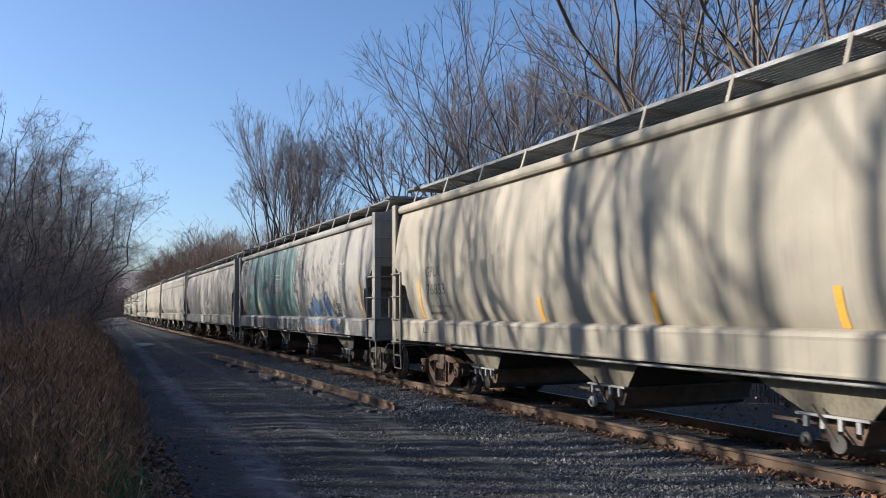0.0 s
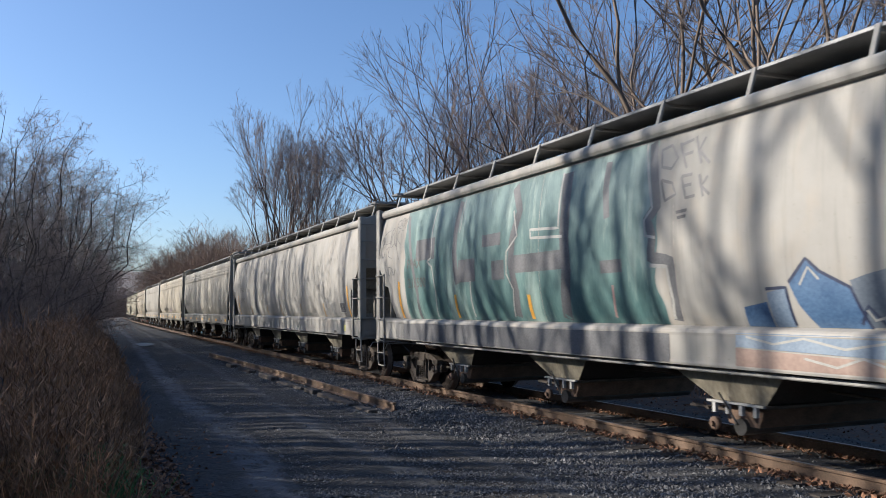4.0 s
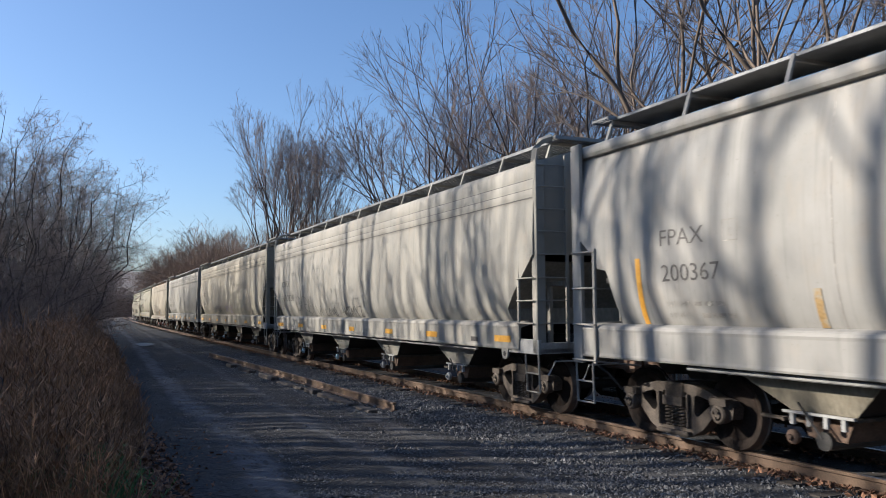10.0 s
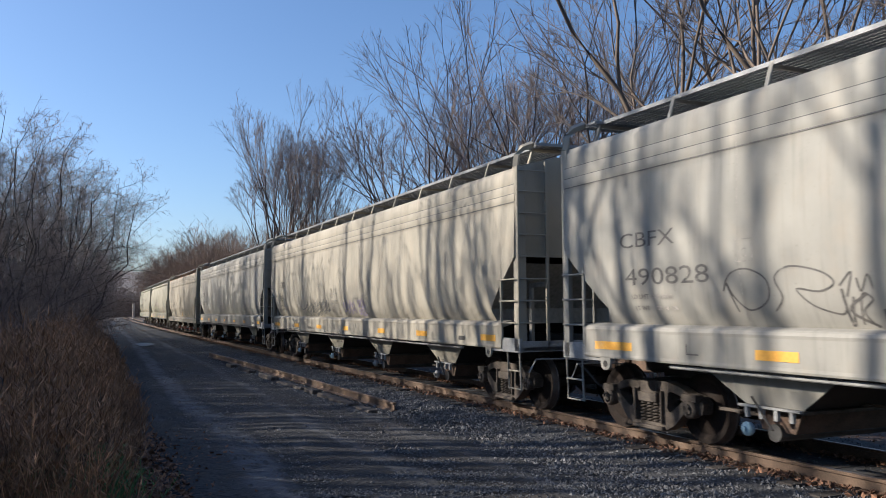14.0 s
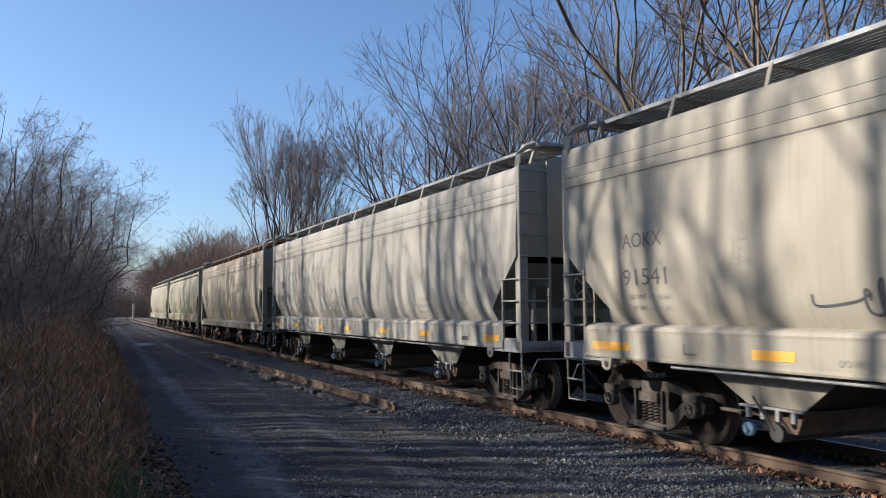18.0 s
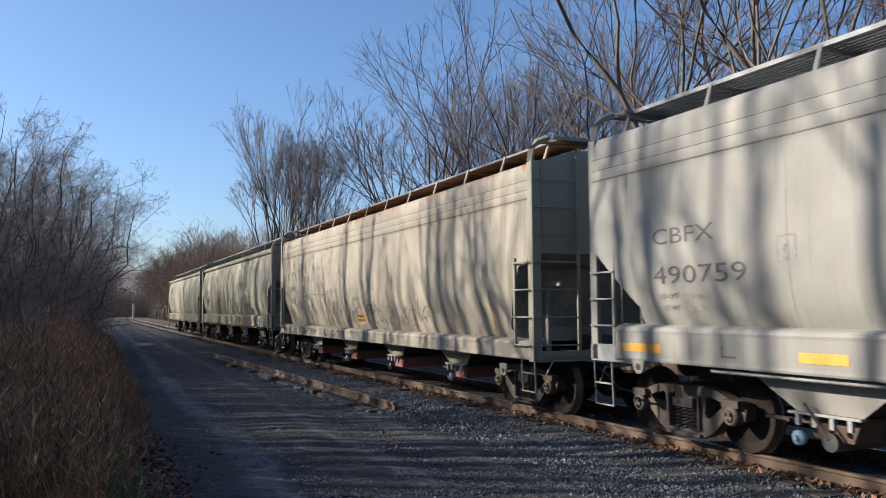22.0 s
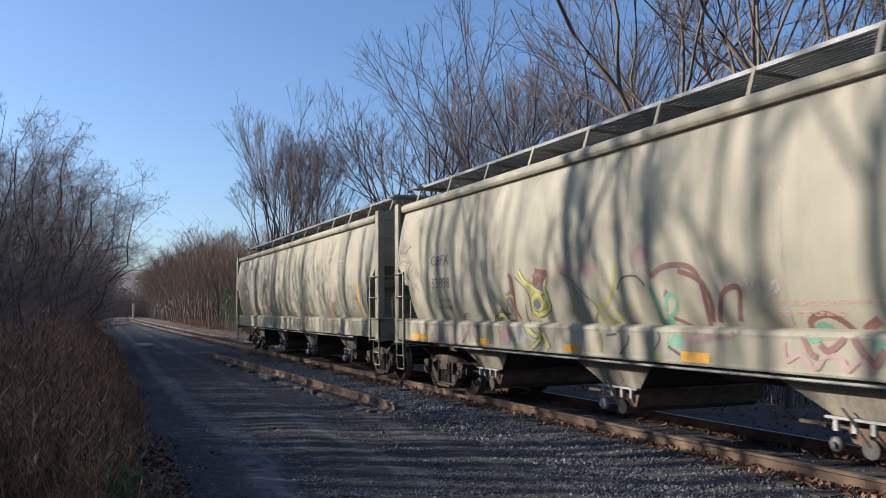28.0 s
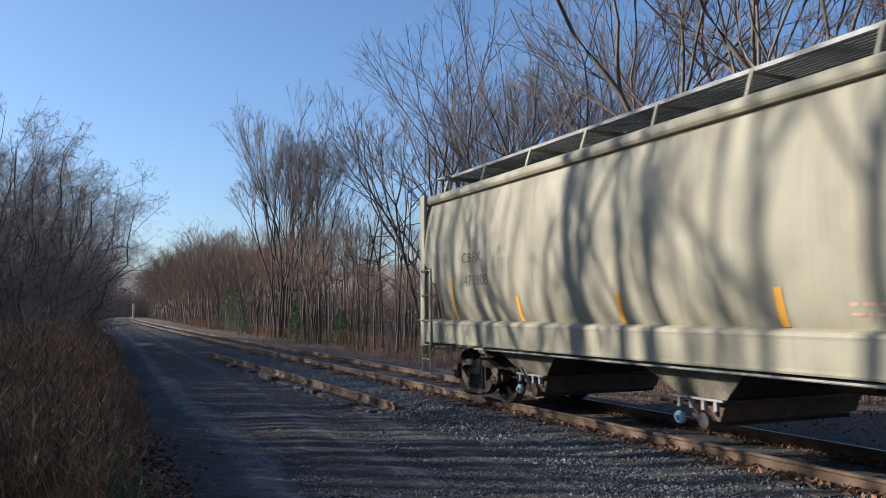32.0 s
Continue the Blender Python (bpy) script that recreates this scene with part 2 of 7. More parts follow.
def road_material():
    """Dark cinder lane: bluish patches with tree shade put into their tone, paler wheel tracks running along it,
    scattered grit.
    """
    m = bpy.data.materials.new("cinder_lane")
    n, l = nodes_of(m)
    bsdf = n["Principled BSDF"]
    tc = n.new("ShaderNodeTexCoord")

    def noise_at(stretch, scale, detail=6):
        mp = n.new("ShaderNodeMapping")
        mp.inputs["Scale"].default_value = stretch
        l.new(tc.outputs["Object"], mp.inputs["Vector"])
        t = n.new("ShaderNodeTexNoise")
        t.inputs["Scale"].default_value, t.inputs["Detail"].default_value = scale, detail
        l.new(mp.outputs["Vector"], t.inputs["Vector"])
        return t.outputs["Fac"]

    def ranged(v, a, b, lo=0.0, hi=1.0):
        r = n.new("ShaderNodeMapRange")
        for k, x in (("From Min", a), ("From Max", b), ("To Min", lo), ("To Max", hi)):
            r.inputs[k].default_value = x
        l.new(v, r.inputs["Value"])
        return r.outputs[0]

    def mix(f, a, b):
        x = n.new("ShaderNodeMix")
        x.data_type = "RGBA"
        l.new(f, x.inputs["Factor"])
        for s, v in (("A", a), ("B", b)):
            if isinstance(v, tuple):
                x.inputs[s].default_value = (*v, 1)
            else:
                l.new(v, x.inputs[s])
        return x.outputs["Result"]
    def op(kind, a, b, c=None):
        x = n.new("ShaderNodeMath")
        x.operation = kind
        for i, v in enumerate((a, b, c)):
            if v is None:
                continue
            if isinstance(v, (int, float)):
                x.inputs[i].default_value = v
            else:
                l.new(v, x.inputs[i])
        return x.outputs[0]

    # u: metres across from the lane's grassy edge, bent a little along its way
    sep = n.new("ShaderNodeSeparateXYZ")
    l.new(tc.outputs["Object"], sep.inputs[0])
    u = op("SUBTRACT", sep.outputs["X"], op("MULTIPLY_ADD", sep.outputs["Y"], 0.0285, 0.65))
    u = op("ADD", u, op("MULTIPLY_ADD", noise_at((0.3, 0.07, 1), 1.6, 4), 1.1, -0.55))
    u = op("ADD", u, op("MULTIPLY_ADD", noise_at((1, 0.6, 1), 2.5, 6), 0.36, -0.18))

    def band(at, half):
        return op("SUBTRACT", 1.0, ranged(op("ABSOLUTE", op("SUBTRACT", u, at), 0), half * 0.45, half))

    base = noise_at((0.8, 0.25, 1), 1.1, 10)
    # base darker and bluer than cinder: tree shade is part of the colour
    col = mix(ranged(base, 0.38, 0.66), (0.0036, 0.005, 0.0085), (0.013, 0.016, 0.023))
    gravel = noise_at((1, 0.5, 1), 1.6, 9)
    col = mix(op("MULTIPLY", ranged(u, 2.9, 4.2), ranged(gravel, 0.40, 0.62)), col, (0.032, 0.032, 0.033))
    patchy = ranged(noise_at((0.8, 0.22, 1), 1.9, 8), 0.36, 0.56, 0.4, 1.0)
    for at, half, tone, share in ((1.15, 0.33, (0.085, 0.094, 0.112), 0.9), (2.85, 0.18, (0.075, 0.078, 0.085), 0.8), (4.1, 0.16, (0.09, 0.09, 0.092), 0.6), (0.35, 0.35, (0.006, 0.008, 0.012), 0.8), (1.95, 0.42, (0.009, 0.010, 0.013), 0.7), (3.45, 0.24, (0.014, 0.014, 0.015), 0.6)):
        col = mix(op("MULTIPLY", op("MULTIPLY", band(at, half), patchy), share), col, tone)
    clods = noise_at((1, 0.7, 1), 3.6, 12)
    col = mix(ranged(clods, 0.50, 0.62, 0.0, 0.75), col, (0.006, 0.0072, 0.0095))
    pale = noise_at((0.9, 0.3, 1), 2.6, 12)
    col = mix(ranged(pale, 0.57, 0.67, 0.0, 0.35), col, (0.090, 0.096, 0.108))
    grit = noise_at((1, 1, 1), 45.0, 5)
    col = mix(ranged(grit, 0.54, 0.68, 0.0, 0.4), col, (0.045, 0.047, 0.052))
    dirt = noise_at((1, 0.5, 1), 0.8, 8)
    col = mix(op("MULTIPLY", ranged(dirt, 0.52, 0.68, 0.0, 0.5), ranged(u, 1.5, 4.0, 0.25, 1.0)), col, (0.060, 0.043, 0.030))
    l.new(col, bsdf.inputs["Base Color"])
    bsdf.inputs["Roughness"].default_value = 0.9
    b = n.new("ShaderNodeBump")
    b.inputs["Strength"].default_value, b.inputs["Distance"].default_value = 1.0, 0.06
    l.new(noise_at((1, 1, 1), 14.0, 12), b.inputs["Height"])
    l.new(b.outputs["Normal"], bsdf.inputs["Normal"])
    return m


M["road"] = road_material()
water = bpy.data.materials.new("puddle_water")
wnodes, _ = nodes_of(water)
wnodes["Principled BSDF"].inputs["Base Color"].default_value = (0.03, 0.03, 0.03, 1)
wnodes["Principled BSDF"].inputs["Roughness"].default_value = 0.5
wnodes["Principled BSDF"].inputs["Specular IOR Level"].default_value = 0.2
ripple = wnodes.new("ShaderNodeTexNoise")
ripple.inputs["Scale"].default_value = 5.0
relief = wnodes.new("ShaderNodeBump")
relief.inputs["Strength"].default_value, relief.inputs["Distance"].default_value = 0.5, 0.05
water.node_tree.links.new(ripple.outputs["Fac"], relief.inputs["Height"])
water.node_tree.links.new(relief.outputs["Normal"], wnodes["Principled BSDF"].inputs["Normal"])
M["water"] = water


# ---- mesh building ----
class Shape:
    """Collects vertices and faces of one mesh."""

    def __init__(self):
        self.v, self.f = [], []

    def add(self, verts, faces):
        o = len(self.v)
        self.v.extend(verts)
        self.f.extend([tuple(i + o for i in f) for f in faces])
        return self

    def box(self, x0, x1, y0, y1, z0, z1, b=0.0):
        """A box, its edges chamfered by b."""
        if not b:
            v = [(x, y, z) for x in (x0, x1) for y in (y0, y1) for z in (z0, z1)]
            return self.add(v, [(0, 1, 3, 2), (4, 6, 7, 5), (0, 4, 5, 1), (2, 3, 7, 6), (0, 2, 6, 4), (1, 5, 7, 3)])
        bm = bmesh.new()
        bmesh.ops.create_cube(bm, size=1)
        for q in bm.verts:
            q.co = ((x0 + x1) / 2 + q.co.x * (x1 - x0), (y0 + y1) / 2 + q.co.y * (y1 - y0), (z0 + z1) / 2 + q.co.z * (z1 - z0))
        bmesh.ops.bevel(bm, geom=bm.edges[:], offset=b, segments=1, affect="EDGES")
        bm.verts.index_update()
        self.add([tuple(q.co) for q in bm.verts], [tuple(q.index for q in f.verts) for f in bm.faces])
        bm.free()
        return self

    def tube(self, pts, r, sides=6, r_end=None, cap=True):
        """A tube along points, tapering to r_end."""
        pts = [Vector(q) for q in pts]
        n = len(pts)
        o = len(self.v)
        up = Vector((0.31, 0.17, 0.93))
        for i, q in enumerate(pts):
            d = pts[min(i + 1, n - 1)] - pts[max(i - 1, 0)]
            d.normalize()
            a = d.cross(up if abs(d.dot(up)) < 0.95 else Vector((1, 0, 0))).normalized()
            b = d.cross(a)
            rr = r if r_end is None else r + (r_end - r) * i / (n - 1)
            for k in range(sides):
                w = 2 * math.pi * k / sides
                self.v.append(tuple(q + (a * math.cos(w) + b * math.sin(w)) * rr))
        for i in range(n - 1):
            for k in range(sides):
                k2 = (k + 1) % sides
                self.f.append((o + i * sides + k, o + i * sides + k2, o + (i + 1) * sides + k2, o + (i + 1) * sides + k))
        if cap:
            self.f.append(tuple(o + k for k in range(sides))[::-1])
            self.f.append(tuple(o + (n - 1) * sides + k for k in range(sides)))
        return self

    def lathe(self, prof, axis_at, sides=24):
        """A profile of (radius, x) turned about the x axis through axis_at."""
        o = len(self.v)
        ax, ay, az = axis_at
        n = len(prof)
        for r, x in prof:
            for k in range(sides):
                w = 2 * math.pi * k / sides
                self.v.append((ax + x, ay + r * math.cos(w), az + r * math.sin(w)))
        for i in range(n - 1):
            for k in range(sides):
                k2 = (k + 1) % sides
                self.f.append((o + i * sides + k, o + i * sides + k2, o + (i + 1) * sides + k2, o + (i + 1) * sides + k))
        self.f.append(tuple(o + k for k in range(sides)))
        self.f.append(tuple(o + (n - 1) * sides + k for k in range(sides))[::-1])
        return self

    def plate(self, outline, x0, x1):
        """A (y, z) outline given thickness from x0 to x1."""
        n = len(outline)
        v = [(x0, y, z) for y, z in outline] + [(x1, y, z) for y, z in outline]
        f = [tuple(range(n)), tuple(range(2 * n - 1, n - 1, -1))]
        f += [(i, i + n, (i + 1) % n + n, (i + 1) % n) for i in range(n)]
        return self.add(v, f)

    def mesh(self, name, mat, smooth=False):
        me = bpy.data.meshes.new(name)
        me.from_pydata(self.v, [], self.f)
        me.materials.append(mat)
        if smooth:
            me.polygons.foreach_set("use_smooth", [True] * len(me.polygons))
        me.validate()
        me.update()
        return me


def fix_normals(me):
    bm = bmesh.new()
    bm.from_mesh(me)
    bmesh.ops.recalc_face_normals(bm, faces=bm.faces)
    bm.to_mesh(me)
    bm.free()
    return me


def part(name, shape, mat, parent, label="", smooth=False):
    me = shape if isinstance(shape, bpy.types.Mesh) else fix_normals(shape.mesh(name, mat, smooth))
    ob = new(name, me)
    ob.parent = parent
    if label:
        tagged(ob, label)
    return ob


def thing(name, at, label, category, group="", kind="", turn=0.0):
    ob = new(name)
    ob.empty_display_size = 0.3
    ob.matrix_basis = pose(*at, 0, 0, turn)
    return tagged(ob, label, category, group, kind)


def solid(name, shape, mat, label, category, kind="", group="", smooth=False):
    ob = new(name, fix_normals(shape.mesh(name, mat, smooth)) if len(shape.f) < 20000 else shape.mesh(name, mat, smooth))
    return tagged(ob, label, category, group, kind)


# ---- ground, lane, ballast and track ----
def warp(lo, hi, n, dense):
    """Positions from lo to hi, closer together near zero."""
    return [math.sinh(a) * dense for a in np.linspace(math.asinh(lo / dense), math.asinh(hi / dense), n)]


def lane_left(y):
    return 0.65 + 0.0285 * y if y < 60 else 2.36 + 0.022 * (y - 60)


def lane_right(y):
    return 5.6 + 0.012 * max(y, 0)


def ground_z(x, y):
    """Low bank under the left thicket, flat by the lane, a shallow fall beyond the track."""
    e = 0.05 * noise.noise(Vector((x * 0.12, y * 0.12, 3)))
    left = max(0.0, min(1.0, (lane_left(y) - 0.4 - x) / 5.0))
    right = max(0.0, min(1.0, (x - track_x(min(y, 300)) - 3.2) / 6.0))
    return -0.09 + 0.35 * left - 0.25 * right + e * (0.4 + left + right)


def sheet(xs, ys, height):
    s = Shape()
    s.v = [(x, y, height(x, y)) for y in ys for x in xs]
    w = len(xs)
    s.f = [(j * w + i, j * w + i + 1, (j + 1) * w + i + 1, (j + 1) * w + i) for j in range(len(ys) - 1) for i in range(w - 1)]
    return s


solid("ground", sheet(warp(-1500, 1500, 121, 8), warp(-1200, 2500, 141, 10), ground_z), M["ground"],
      "leaf-strewn brown earth with sparse dead grass", "ground", "structure", smooth=True)


def ribbon(left, right, y0, y1, step, cross, height):
    """A strip of ground between two edges."""
    s = Shape()
    ys = np.arange(y0, y1 + 0.01, step)
    for y in ys:
        a, b = left(y), right(y)
        s.v += [(a + (b - a) * i / cross, y, height(a + (b - a) * i / cross, y, i / cross)) for i in range(cross + 1)]
    w = cross + 1
    s.f = [(j * w + i, j * w + i + 1, (j + 1) * w + i + 1, (j + 1) * w + i) for j in range(len(ys) - 1) for i in range(cross)]
    return s


def lane_z(x, y, k):
    edge = min(k, 1 - k)
    rut = 0.035 * math.exp(-((x - 2.3 - 0.03 * y) / 0.35) ** 2) + 0.03 * math.exp(-((x - 4.0 - 0.03 * y) / 0.4) ** 2)
    return 0.01 - rut + 0.03 * noise.noise(Vector((x * 0.7, y * 0.25, 0))) + 0.012 * noise.noise(Vector((x * 3, y * 2, 5))) - (0.12 if edge < 0.01 else 0)


def wobble(y, s):
    return 0.35 * noise.noise(Vector((s, y * 0.35, 0))) + 0.12 * noise.noise(Vector((s, y * 1.7, 0)))


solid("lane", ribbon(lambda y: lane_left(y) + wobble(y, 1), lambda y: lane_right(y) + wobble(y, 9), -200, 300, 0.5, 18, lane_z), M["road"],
      "dark cinder lane, shade in its tone, with pale wheel ruts and grit", "road", "structure", smooth=True)


def bed_z(x, y, k):
    u = abs(x - track_x(y))
    return 0.045 - 0.11 * max(0.0, min(1.0, (u - 1.35) / 1.5)) + 0.02 * noise.noise(Vector((x * 4, y * 4, 1))) - (0.1 if k < 0.01 or k > 0.99 else 0)


solid("ballast_bed", ribbon(lambda y: track_x(y) - 3.0 + 0.5 * wobble(y, 4), lambda y: track_x(y) + 2.7 + 0.5 * wobble(y, 7), -200, 320, 0.5, 22, bed_z), M["ballast"],
      "low bed of blue-grey crushed stone under the track", "ballast", "structure", smooth=True)

puddle = Shape()
ring = [(3.80 + (0.50 + 0.12 * math.sin(3 * a + 1)) * math.cos(a), 52 + (2.3 + 0.5 * math.sin(2 * a)) * math.sin(a), 0.018) for a in np.linspace(0, 2 * math.pi, 28, endpoint=False)]
puddle.add([(3.80, 52, 0.018)] + ring, [(0, i + 1, (i + 1) % 28 + 1) for i in range(28)])
solid("puddle", puddle, M["water"], "shallow puddle of rainwater on the cinder lane", "water", "structure")

RAIL_OUT = [(-0.07, 0.0), (0.07, 0.0), (0.07, 0.012), (0.012, 0.03), (0.012, 0.125), (0.035, 0.135), (0.035, 0.163), (0.028, 0.17), (-0.028, 0.17), (-0.035, 0.163), (-0.035, 0.135), (-0.012, 0.125), (-0.012, 0.03), (-0.07, 0.012)]


def rail_shape(path):
    """A rail of flat-bottomed section along (x, y, z) points."""
    s = Shape()
    n = len(RAIL_OUT)
    for x, y, z in path:
        s.v += [(x + a, y, z + b) for a, b in RAIL_OUT]
    for j in range(len(path) - 1):
        s.f += [(j * n + i, j * n + (i + 1) % n, (j + 1) * n + (i + 1) % n, (j + 1) * n + i) for i in range(n)]
    s.f += [tuple(range(n)), tuple(range((len(path) - 1) * n, len(path) * n))]
    return s


track = thing("railway_track", (8.4, 0, 0.05), "single railway track of rusty rails on weathered wooden ties", "railway track", kind="structure")
for side in (-0.7525, 0.7525):
    r = part("rail", rail_shape([(track_x(y) + side - 8.4, y, 0.0) for y in range(-200, 321, 10)]), M["rail"], track, "rusty steel rail with a worn bright head")
    r.data.materials.append(M["rail_top"])
    for poly in r.data.polygons:
        if poly.normal.z > 0.9 and poly.center.z > 0.165:
            poly.material_index = 1

# remnant of a removed siding beside the track
siding = thing("siding_rail", (0, 0, -0.02), "short remnant of rusty siding rail on half-buried timbers", "rail")
part("rail", rail_shape([(5.66 - 0.0009 * (y - 15) ** 2, y, 0.06) for y in np.arange(15.1, 36.2, 1.5)]), M["rail"], siding)
rng = random.Random(4)
for i, (ya, yb) in enumerate(((15.3, 16.3), (16.55, 18.9), (19.3, 20.1), (20.5, 22.9), (23.6, 25.2), (26.6, 28.2), (29.4, 30.3))):
    xa, xb = 5.30 - 0.0009 * (ya - 15) ** 2, 5.30 - 0.0009 * (yb - 15) ** 2
    s = Shape().box(-0.11, 0.11, -(yb - ya) / 2, (yb - ya) / 2, -0.10, 0.08 + rng.uniform(-0.05, 0.03), 0.02)
    t = part("timber", s, M["tie"], siding, "rotting squared timber")
    t.matrix_basis = pose((xa + xb) / 2, (ya + yb) / 2, 0.03, rng.uniform(-0.8, 0.8), rng.uniform(-9, 9), rng.gauss(0, 1.6) - math.degrees((xb - xa) / (yb - ya)))


# ---- hopper cars ----
ROUND = [(1.42, 1.50), (1.50, 1.66), (1.565, 1.90), (1.605, 2.20), (1.622, 2.60), (1.612, 3.00), (1.575, 3.40), (1.515, 3.75), (1.455, 3.98), (1.525, 3.99), (1.55, 4.03), (1.55, 4.11), (1.50, 4.16), (1.40, 4.20), (1.0, 4.33), (0.5, 4.42)]
RIBBED = [(1.40, 1.50), (1.50, 1.68), (1.565, 1.92), (1.60, 2.25), (1.612, 2.65), (1.605, 3.10), (1.58, 3.58), (1.590, 3.60), (1.588, 3.72), (1.583, 3.735), (1.586, 3.75), (1.583, 3.88), (1.577, 3.895), (1.580, 3.91), (1.572, 4.10), (1.53, 4.19), (1.0, 4.34), (0.5, 4.43)]
ROUND_CUT = [(1.50, 0.95), (1.56, 1.02), (1.65, 1.06), (2.29, 0.88), (2.33, 0.66), (2.52, 0.57), (2.85, 0.12), (9, 0.10)]
RIBBED_CUT = [(1.50, 1.08), (1.77, 1.12), (2.64, 0.10), (9, 0.08)]
RUST_CUT = [(1.20, 0.92), (1.45, 1.08), (2.35, 0.56), (2.47, 0.52), (2.50, 0.28), (2.68, 0.10), (9, 0.08)]
RUSTY = [(1.34, 1.20), (1.43, 1.38)] + RIBBED[1:]


def smoothed(pts, lo, hi):
    """Rounds a run of a profile with extra points between its own."""
    out = list(pts[:lo])
    for i in range(lo, hi):
        a, b, c, d = (Vector(pts[min(max(k, lo), hi)]) for k in (i - 1, i, i + 1, i + 2))
        for j in range(4):
            t = j / 4
            q = 0.5 * ((2 * b) + (c - a) * t + (2 * a - 5 * b + 4 * c - d) * t * t + (3 * b - a - 3 * c + d) * t ** 3)
            out.append((q.x, q.y))
    return out + list(pts[hi:])


ROUND, RIBBED, RUSTY = smoothed(ROUND, 0, 8), smoothed(RIBBED, 0, 6), smoothed(RUSTY, 0, 7)


def interp(table, z):
    for (a, p), (b, q) in zip(table, table[1:]):
        if z <= b:
            return p + (q - p) * max(0.0, (z - a) / (b - a))
    return table[-1][1]


def refine(prof, cut):
    """Adds the heights at which the end cut turns to the side profile."""
    heights = [z for _, z in prof]
    extra = [z for z, _ in cut if 1.5 < z < 4]
    out = list(prof)
    for z in extra:
        if min(abs(z - h) for h in heights) > 0.02:
            for i, ((u0, z0), (u1, z1)) in enumerate(zip(out, out[1:])):
                if z0 < z < z1:
                    out.insert(i + 1, (u0 + (u1 - u0) * (z - z0) / (z1 - z0), z))
                    break
    return out


def side_u(prof, z):
    for (u0, z0), (u1, z1) in zip(prof, prof[1:]):
        if z0 <= z <= z1:
            return u0 + (u1 - u0) * (z - z0) / (z1 - z0 + 1e-9)
    return prof[0][0]


def body_shape(L, prof, cut):
    """The skin of the sides and roof."""
    s = Shape()
    pts = refine(prof, cut)
    loop = [(-u, z) for u, z in pts] + [(0.0, pts[-1][1] + 0.03)] + [(u, z) for u, z in reversed(pts)]
    for sign in (-1, 1):
        s.v += [(u, sign * (L / 2 - interp(cut, z)), z) for u, z in loop]
    m = len(loop)
    s.f = [(i, (i + 1) % m, (i + 1) % m + m, i + m) for i in range(m)]
    return s


def end_shape(L, prof, cut, sign, z0, z1):
    """The part of one end wall between two heights, following the cut."""
    s = Shape()
    pts = [(u, z) for u, z in refine(prof, cut) if z0 - 1e-6 <= z <= z1 + 1e-6]
    for u, z in pts:
        y = sign * (L / 2 - interp(cut, z))
        s.v += [(-u, y, z), (u, y, z)]
    s.f = [(2 * i, 2 * i + 1, 2 * i + 3, 2 * i + 2) for i in range(len(pts) - 1)]
    return s


def frame_outline():
    """Side view of a cast truck side frame, with its window openings."""
    top = [(-1.06, 0.40), (-1.09, 0.54), (-0.99, 0.62), (-0.80, 0.65), (-0.62, 0.72), (-0.35, 0.77), (0.35, 0.77), (0.62, 0.72), (0.80, 0.65), (0.99, 0.62), (1.09, 0.54), (1.06, 0.40)]
    low = [(0.90, 0.37), (0.76, 0.42), (0.52, 0.20), (0.34, 0.11), (-0.34, 0.11), (-0.52, 0.20), (-0.76, 0.42), (-0.90, 0.37)]
    holes = [[(-0.70, 0.575), (-0.62, 0.605), (-0.44, 0.645), (-0.39, 0.62), (-0.37, 0.42), (-0.41, 0.37), (-0.47, 0.38), (-0.68, 0.53)], [(0.70, 0.575), (0.68, 0.53), (0.47, 0.38), (0.41, 0.37), (0.37, 0.42), (0.39, 0.62), (0.44, 0.645), (0.62, 0.605)], [(-0.26, 0.62), (-0.22, 0.66), (0.22, 0.66), (0.26, 0.62), (0.26, 0.20), (-0.26, 0.20)]]
    return top + low, holes


def frame_mesh(mat):
    outer, holes = frame_outline()
    bm = bmesh.new()
    edges = []
    for lp in [outer] + holes:
        vs = [bm.verts.new((0, y, z)) for y, z in lp]
        edges += [bm.edges.new((vs[i], vs[(i + 1) % len(vs)])) for i in range(len(vs))]
    bmesh.ops.triangle_fill(bm, use_beauty=True, edges=edges)
    got = bmesh.ops.extrude_face_region(bm, geom=bm.faces[:])
    front = [f for f in bm.faces if all(abs(v.co.x) < 1e-6 for v in f.verts)]
    for q in got["geom"]:
        if isinstance(q, bmesh.types.BMVert):
            q.co.x += 0.17
    bmesh.ops.recalc_face_normals(bm, faces=bm.faces)
    # the web lies back behind a raised rim round the casting and its windows
    bmesh.ops.inset_region(bm, faces=[f for f in front if f.is_valid], thickness=0.035, depth=0.0, use_even_offset=True)
    web = [f for f in bm.faces if f.is_valid and f in front]
    for v in {v for f in web for v in f.verts}:
        v.co.x += 0.035
    bmesh.ops.recalc_face_normals(bm, faces=bm.faces)
    s = Shape()
    bm.verts.index_update()
    s.add([tuple(q.co) for q in bm.verts], [tuple(q.index for q in f.verts) for f in bm.faces])
    bm.free()
    # lips of the spring seat and the column guides
    s.box(-0.025, 0.13, -0.33, 0.33, 0.10, 0.155, 0.012).box(-0.012, 0.10, -0.305, -0.27, 0.20, 0.64, 0.008).box(-0.012, 0.10, 0.27, 0.305, 0.20, 0.64, 0.008)
    me = s.mesh("side_frame", mat)
    fix_normals(me)
    return me


